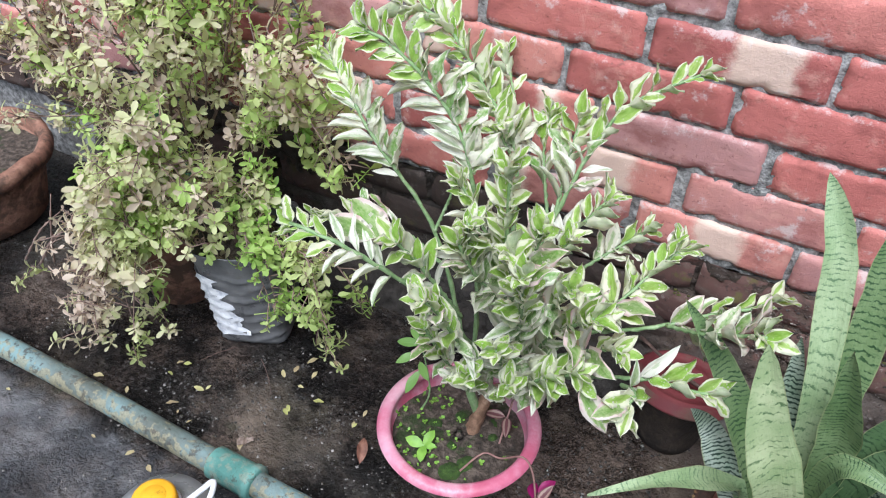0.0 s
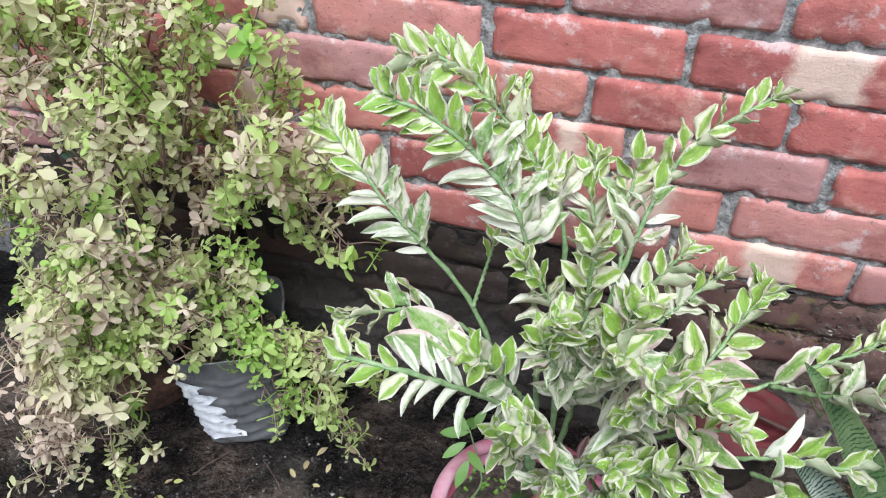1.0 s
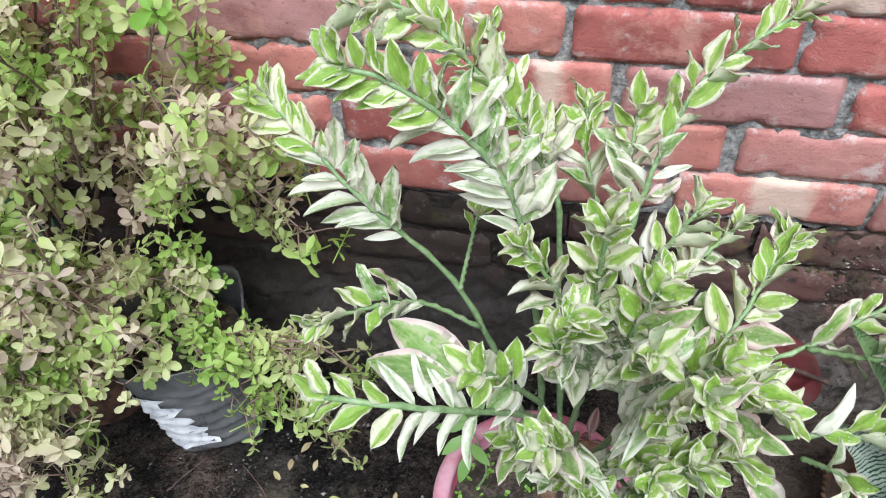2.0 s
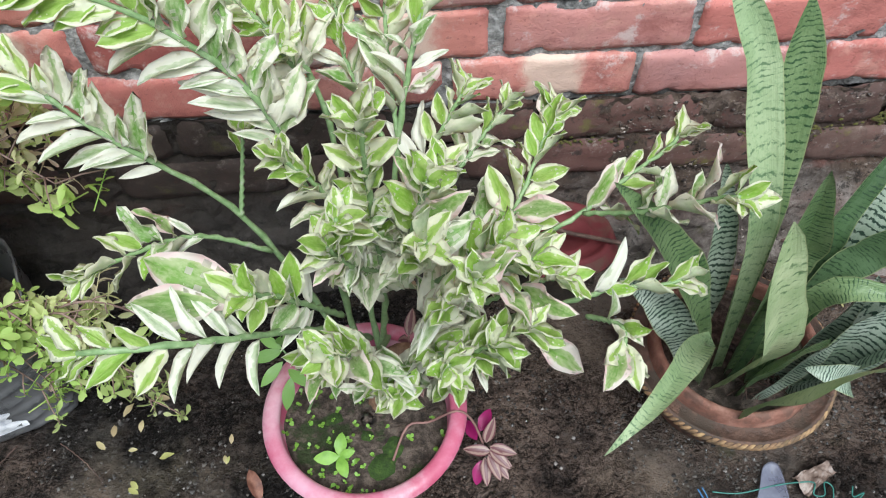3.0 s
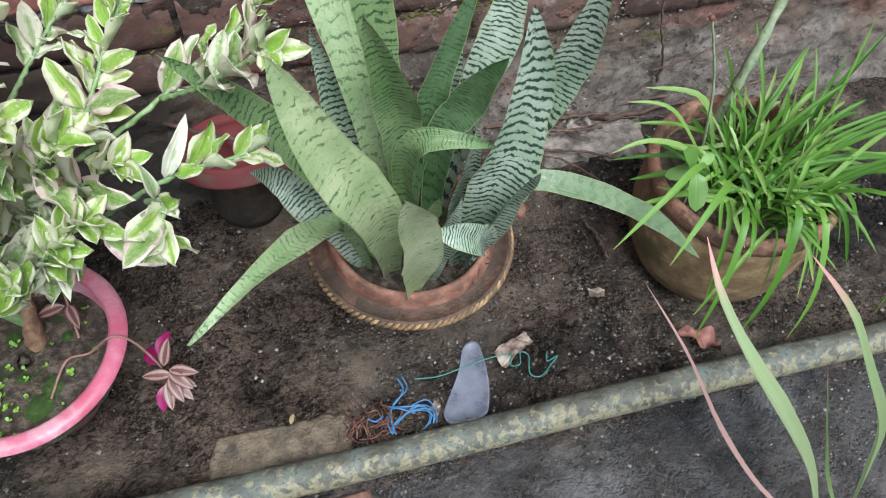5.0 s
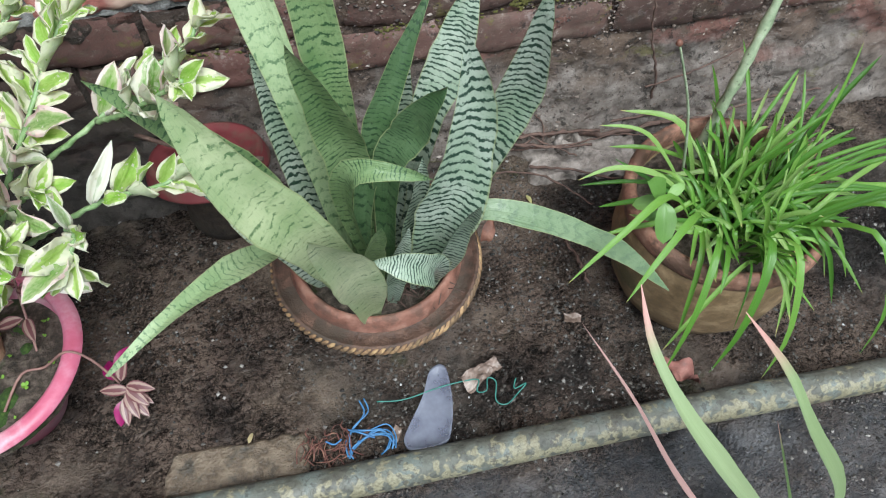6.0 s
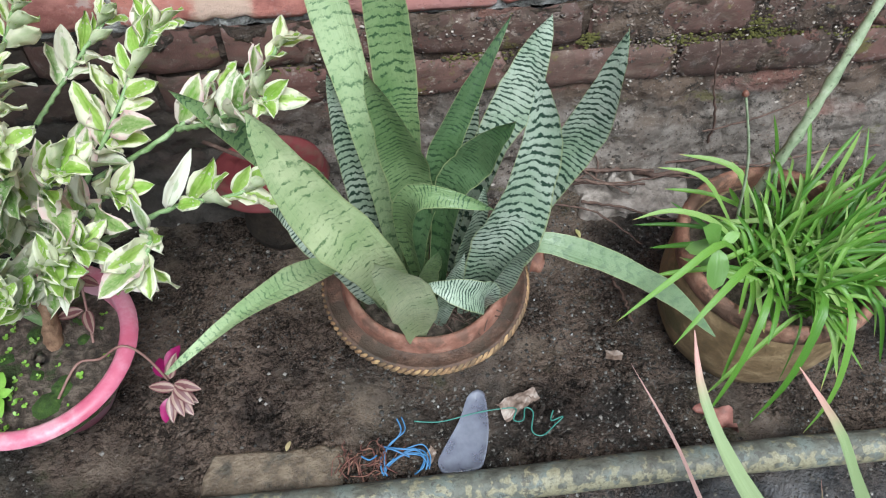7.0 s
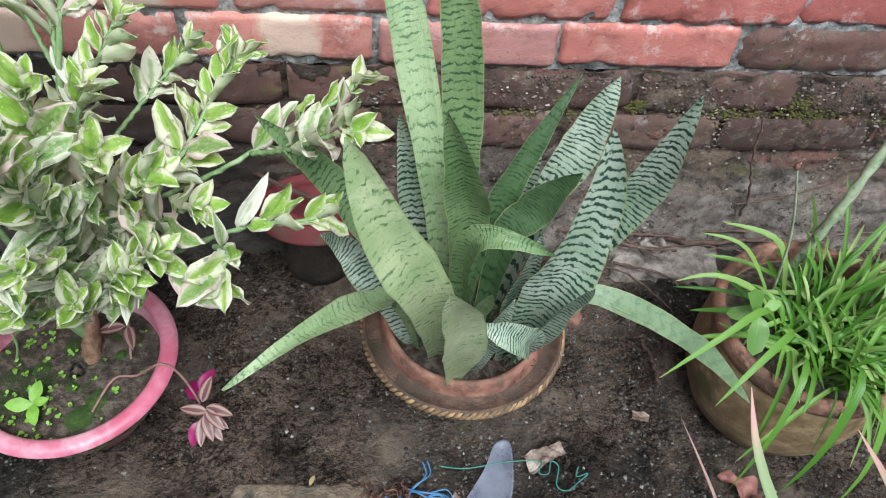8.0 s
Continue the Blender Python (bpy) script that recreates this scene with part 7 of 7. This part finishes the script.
def build_crumbs():
    """The broken crust of the ground: wet crumbs of cement and earth."""
    rng = random.Random(53)
    verts, faces = [], []
    while len(verts) < 15000 * 7:
        x, y = rng.uniform(-1.35, 0.95), rng.uniform(-0.82, -0.04)
        thick = noise.noise((x * 4.5, y * 4.5, 7.3)) + 0.6 * noise.noise((x * 13, y * 13, 2.1)) + (0.22 if x > 0.0 else -0.25 if x < -0.4 else 0.0) - (0.3 if y < -0.56 else 0.0)
        if rng.random() > 0.3 + 1.3 * thick:
            continue
        r = 0.0011 + 0.0026 * rng.random() ** 2.5
        z = ground_height(x, y)
        b = len(verts)
        for k in range(6):
            w = k * math.pi / 3 + rng.uniform(-0.3, 0.3)
            rr = r * rng.uniform(0.7, 1.3)
            verts.append((x + rr * math.cos(w), y + rr * math.sin(w), z - 0.0004))
        verts.append((x + rng.uniform(-0.3, 0.3) * r, y + rng.uniform(-0.3, 0.3) * r, z + r * rng.uniform(0.35, 0.8)))
        faces += [(b + k, b + (k + 1) % 6, b + 6) for k in range(6)]
    place("crumbs", mesh_of("crumbs", verts, faces, crumb_material(), None, False), label="wet dark crumbs of broken cement and earth", category="crumbs", kind="stuff")


build_crumbs()


def build_roots(curves, seed):
    rng = random.Random(seed)
    for pts, r in curves:
        P = [p + np.array((rng.gauss(0, r * 0.3), rng.gauss(0, r * 0.3), rng.gauss(0, r * 0.3))) for p in curve_points(pts, 24)]
        v, f = tube_parts(P, [0.75 * r * (1 + rng.uniform(-0.25, 0.25)) * (1 - 0.3 * k / 24) for k in range(25)], 7, 0.12, rng)
        place("root" if r > 0.004 else "twig", mesh_of("root", v, f, twig_brown), label="rough brown root or dry twig at the wall's foot", category="root" if r > 0.004 else "twig")


build_roots([
    ([(0.36, -0.03, 0.03), (0.44, -0.045, 0.035), (0.52, -0.05, 0.025), (0.6, -0.06, 0.022), (0.7, -0.055, 0.03)], 0.007),
    ([(0.38, -0.05, 0.03), (0.46, -0.035, 0.045), (0.56, -0.045, 0.035), (0.66, -0.05, 0.045)], 0.0045),
    ([(0.42, -0.1, 0.022), (0.48, -0.12, 0.024), (0.55, -0.15, 0.02), (0.6, -0.14, 0.02)], 0.0032),
    ([(0.4, -0.06, 0.02), (0.5, -0.075, 0.03), (0.58, -0.07, 0.03), (0.68, -0.09, 0.025)], 0.0022),
    ([(0.36, -0.07, 0.02), (0.43, -0.06, 0.035), (0.49, -0.03, 0.05), (0.56, -0.03, 0.06)], 0.002),
    ([(0.28, -0.11, 0.012), (0.36, -0.1, 0.02), (0.44, -0.13, 0.025), (0.5, -0.19, 0.015)], 0.0028),
    ([(0.33, -0.045, 0.04), (0.4, -0.06, 0.05), (0.47, -0.055, 0.042), (0.55, -0.065, 0.04)], 0.0045),
    ([(0.34, -0.08, 0.03), (0.4, -0.07, 0.045), (0.46, -0.08, 0.035), (0.53, -0.085, 0.035)], 0.004),
    ([(0.36, -0.04, 0.07), (0.41, -0.05, 0.055), (0.45, -0.07, 0.04), (0.5, -0.1, 0.03)], 0.0025),
    ([(0.37, -0.05, 0.09), (0.4, -0.05, 0.06), (0.42, -0.055, 0.035)], 0.002),
    ([(0.44, -0.045, 0.08), (0.455, -0.05, 0.055), (0.45, -0.07, 0.03)], 0.002),
], 37)
build_roots([
    ([(0.66, -0.06, 0.03), (0.74, -0.07, 0.04), (0.84, -0.06, 0.05), (0.95, -0.05, 0.04)], 0.003),
    ([(0.64, -0.035, 0.04), (0.635, -0.04, 0.12), (0.61, -0.035, 0.2), (0.597, -0.03, 0.28)], 0.0028),
    ([(0.62, -0.04, 0.1), (0.68, -0.045, 0.12), (0.74, -0.04, 0.14), (0.8, -0.04, 0.175)], 0.0022),
    ([(0.44, -0.24, 0.008), (0.447, -0.28, 0.012), (0.452, -0.32, 0.008)], 0.004),
    ([(-0.9, -0.36, 0.004), (-0.88, -0.33, 0.008), (-0.86, -0.3, 0.006)], 0.0012),
    ([(-0.8, -0.3, 0.004), (-0.76, -0.33, 0.008), (-0.73, -0.36, 0.006)], 0.0012),
], 38)


def build_jug():
    """The bottle with the yellow cap standing beyond the pipe."""
    at = (-0.645, -0.69)
    jug = thing("jug", (*at, 0), "dusty plastic jug with a yellow cap and white strap", "jug")
    place("body", lathe("jug_body", [(0.0, 0.002), (0.066, 0.0), (0.074, 0.008), (0.076, 0.06), (0.073, 0.065), (0.076, 0.07), (0.076, 0.125), (0.068, 0.15), (0.045, 0.166), (0.03, 0.172), (0.027, 0.18), (0.0, 0.182)], grey_plastic, 48), jug, pose(*at, 0))
    prof = [(0.0, 0.2), (0.0255, 0.2), (0.029, 0.1975), (0.0305, 0.194), (0.0305, 0.178), (0.028, 0.176)]
    place("cap", lathe("jug_cap", prof, yellow_plastic, 56), jug, pose(*at, 0), "yellow screw cap")
    place("cap_disc", lathe("cap_disc", [(0.0, 0.2015), (0.017, 0.2015), (0.018, 0.2), (0.019, 0.1995)], yellow_plastic, 40), jug, pose(*at, 0))
    P = curve_points([(at[0] + 0.028, at[1] + 0.012, 0.176), (at[0] + 0.05, at[1] + 0.035, 0.2), (at[0] + 0.06, at[1] + 0.055, 0.205), (at[0] + 0.066, at[1] + 0.03, 0.19), (at[0] + 0.05, at[1] - 0.002, 0.168)], 24)
    v, f = tube_parts(P, 0.0042, 8)
    place("strap", mesh_of("strap", v, f, white_plastic), jug, None, "white plastic strap")
    v, f = tube_parts(curve_points([(at[0] + 0.031 * math.cos(a), at[1] + 0.031 * math.sin(a), 0.175) for a in [2 * math.pi * k / 16 for k in range(17)]], 48), 0.003, 6)
    place("strap_ring", mesh_of("strap_ring", v, f, white_plastic), jug)


build_jug()


def build_hole():
    """A drain hole with a crumbled lip in the slab by the wall."""
    at = (0.5, -0.062)
    prof = [(0.026, 0.006), (0.021, 0.0185), (0.016, 0.0195), (0.0135, 0.015), (0.0125, -0.03), (0.0, -0.032)]
    place("drain_hole", lathe("drain_hole", prof, grey_cement, 26, 0.09, 5, 0.006), m=pose(*at, 0.008, 14, 0, 0), label="dark drain hole with a crumbled cement lip", category="drain hole")


build_hole()


# ---- bricks, last ----
def brick_mesh(name, length, height, mat, seed, depth=0.03):
    """One worn brick face with a crumbled edge; its face looks to -Y."""
    rng = random.Random(seed)
    L, H, c = length / 2, height / 2, 0.005
    out = [(-L, -H + c), (-L, 0), (-L, H - c), (-L + c, H)] + [(-L + length * k / 5, H) for k in (1, 2, 3, 4)] + [(L - c, H), (L, H - c), (L, 0.004), (L, -H + c), (L - c, -H)] + [(L - length * k / 5, -H) for k in (1, 2, 3, 4)] + [(-L + c, -H)]
    out = [(x + rng.uniform(-0.003, 0.002) * (1 if x > 0 else -1), z + rng.uniform(-0.0045, 0.0022) * (1 if z > 0 else -1)) for x, z in out]
    n = len(out)
    verts = []
    for inset, y in ((0.0025, 0.0), (0.0, 0.004), (0.0, depth)):
        for x, z in out:
            verts.append((x - math.copysign(inset, x), y + (rng.uniform(0, 0.0012) if inset else 0), z - math.copysign(inset, z)))
    faces = [tuple(range(n))]
    for r in range(2):
        for s in range(n):
            faces.append((r * n + s, (r + 1) * n + s, (r + 1) * n + (s + 1) % n, r * n + (s + 1) % n))
    return mesh_of(name, verts, faces, mat, None, False)


def face_brick_mesh(name, length, height, mat, seed):
    """A hand-made brick: uneven face, chipped and rounded arrises, real sides."""
    nx, nz = 24, 8
    verts, faces = [], []
    for j in range(nz + 1):
        for i in range(nx + 1):
            u, w = i / nx * 2 - 1, j / nz * 2 - 1
            u, w = math.copysign(abs(u) ** 0.8, u), math.copysign(abs(w) ** 0.75, w)
            x, z = u * length / 2, w * height / 2
            q = Vector((x, seed * 2.7, z))
            edge = max(0.0, (abs(u) - 0.955) / 0.045) + max(0.0, (abs(w) - 0.84) / 0.16)
            chip = max(0.0, noise.noise(q * 38) - 0.1) * 0.022 * min(1.0, max(0.0, (abs(u) - 0.86) / 0.14) + max(0.0, (abs(w) - 0.5) / 0.5))
            y = 0.0016 * noise.noise(q * 22) + 0.0009 * noise.noise(q * 75) + 0.0022 * edge ** 2 + chip
            verts.append((x + (0.0028 * noise.noise(q * 33) if abs(u) > 0.99 else 0), y, z + (0.0026 * noise.noise(q * 28 + Vector((0, 5, 0))) if abs(w) > 0.99 else 0)))
    for j in range(nz):
        for i in range(nx):
            a = j * (nx + 1) + i
            faces.append((a, a + 1, a + nx + 2, a + nx + 1))
    ring = list(range(nx + 1)) + [(nx + 1) * j + nx for j in range(1, nz + 1)] + [(nx + 1) * nz + i for i in range(nx - 1, -1, -1)] + [(nx + 1) * j for j in range(nz - 1, 0, -1)]
    n = len(verts)
    verts += [(verts[k][0], 0.03, verts[k][2]) for k in ring]
    for k in range(len(ring)):
        k2 = (k + 1) % len(ring)
        faces.append((ring[k2], ring[k], n + k, n + k2))
    return mesh_of(name, verts, faces, mat)


def worn_brick_mesh(name, length, height, mat, seed):
    """A damp brick whose face has crumbled away round its edges."""
    nx, nz = 22, 8
    verts, faces = [], []
    for j in range(nz + 1):
        for i in range(nx + 1):
            u, w = i / nx * 2 - 1, j / nz * 2 - 1
            x, z = u * length / 2, w * height / 2
            q = Vector((x, seed * 3.1, z))
            edge = max(abs(u) - 0.86, 0) / 0.14 + max(abs(w) - 0.6, 0) / 0.4
            y = 0.0035 * noise.noise(q * 30) + 0.0025 * noise.noise(q * 80) + 0.0055 * edge ** 1.8 * (1 + 0.8 * noise.noise(q * 45))
            verts.append((x, y, z + 0.002 * noise.noise(q * 25)))
    for j in range(nz):
        for i in range(nx):
            a = j * (nx + 1) + i
            faces.append((a, a + 1, a + nx + 2, a + nx + 1))
    return mesh_of(name, verts, faces, mat)


def lay_bricks():
    rng = random.Random(41)
    clean = [face_brick_mesh("brick_face", 0.2425, 0.0685, red_brick, 60 + k) for k in range(10)]
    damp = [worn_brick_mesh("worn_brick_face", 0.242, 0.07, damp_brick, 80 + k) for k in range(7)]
    total = int((WALL_TOP - FOOT) / COURSE)
    for k in range(-2, total):
        z = FOOT + COURSE * (k + 0.5)
        x = joint_shift(k) + 0.125 - 9 * 0.25
        while x < 1.28:
            if x > -2.1:
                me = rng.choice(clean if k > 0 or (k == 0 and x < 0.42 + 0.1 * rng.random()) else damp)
                y = -0.0075 + rng.uniform(-0.002, 0.002) if k >= 0 else -0.0115 - (0.003 if k == -2 else 0) + rng.uniform(-0.002, 0.002)
                place("brick", me, wall, pose(x + rng.uniform(-0.004, 0.004), y, z + rng.uniform(-0.002, 0.002), rng.uniform(-0.6, 0.6), rng.uniform(-0.5, 0.5), rng.uniform(-0.5, 0.5)) @ Matrix.Diagonal((rng.uniform(0.965, 1.005), 1, rng.uniform(0.96, 1.02), 1)))
            x += 0.25


lay_bricks()
place("brick", brick_mesh("ground_brick", 0.2, 0.085, dusty_brick, 99, 0.05), m=pose(-0.075, -0.607, 0.004, -90, 0, -2), label="worn red brick half buried beside the pipe", category="brick")
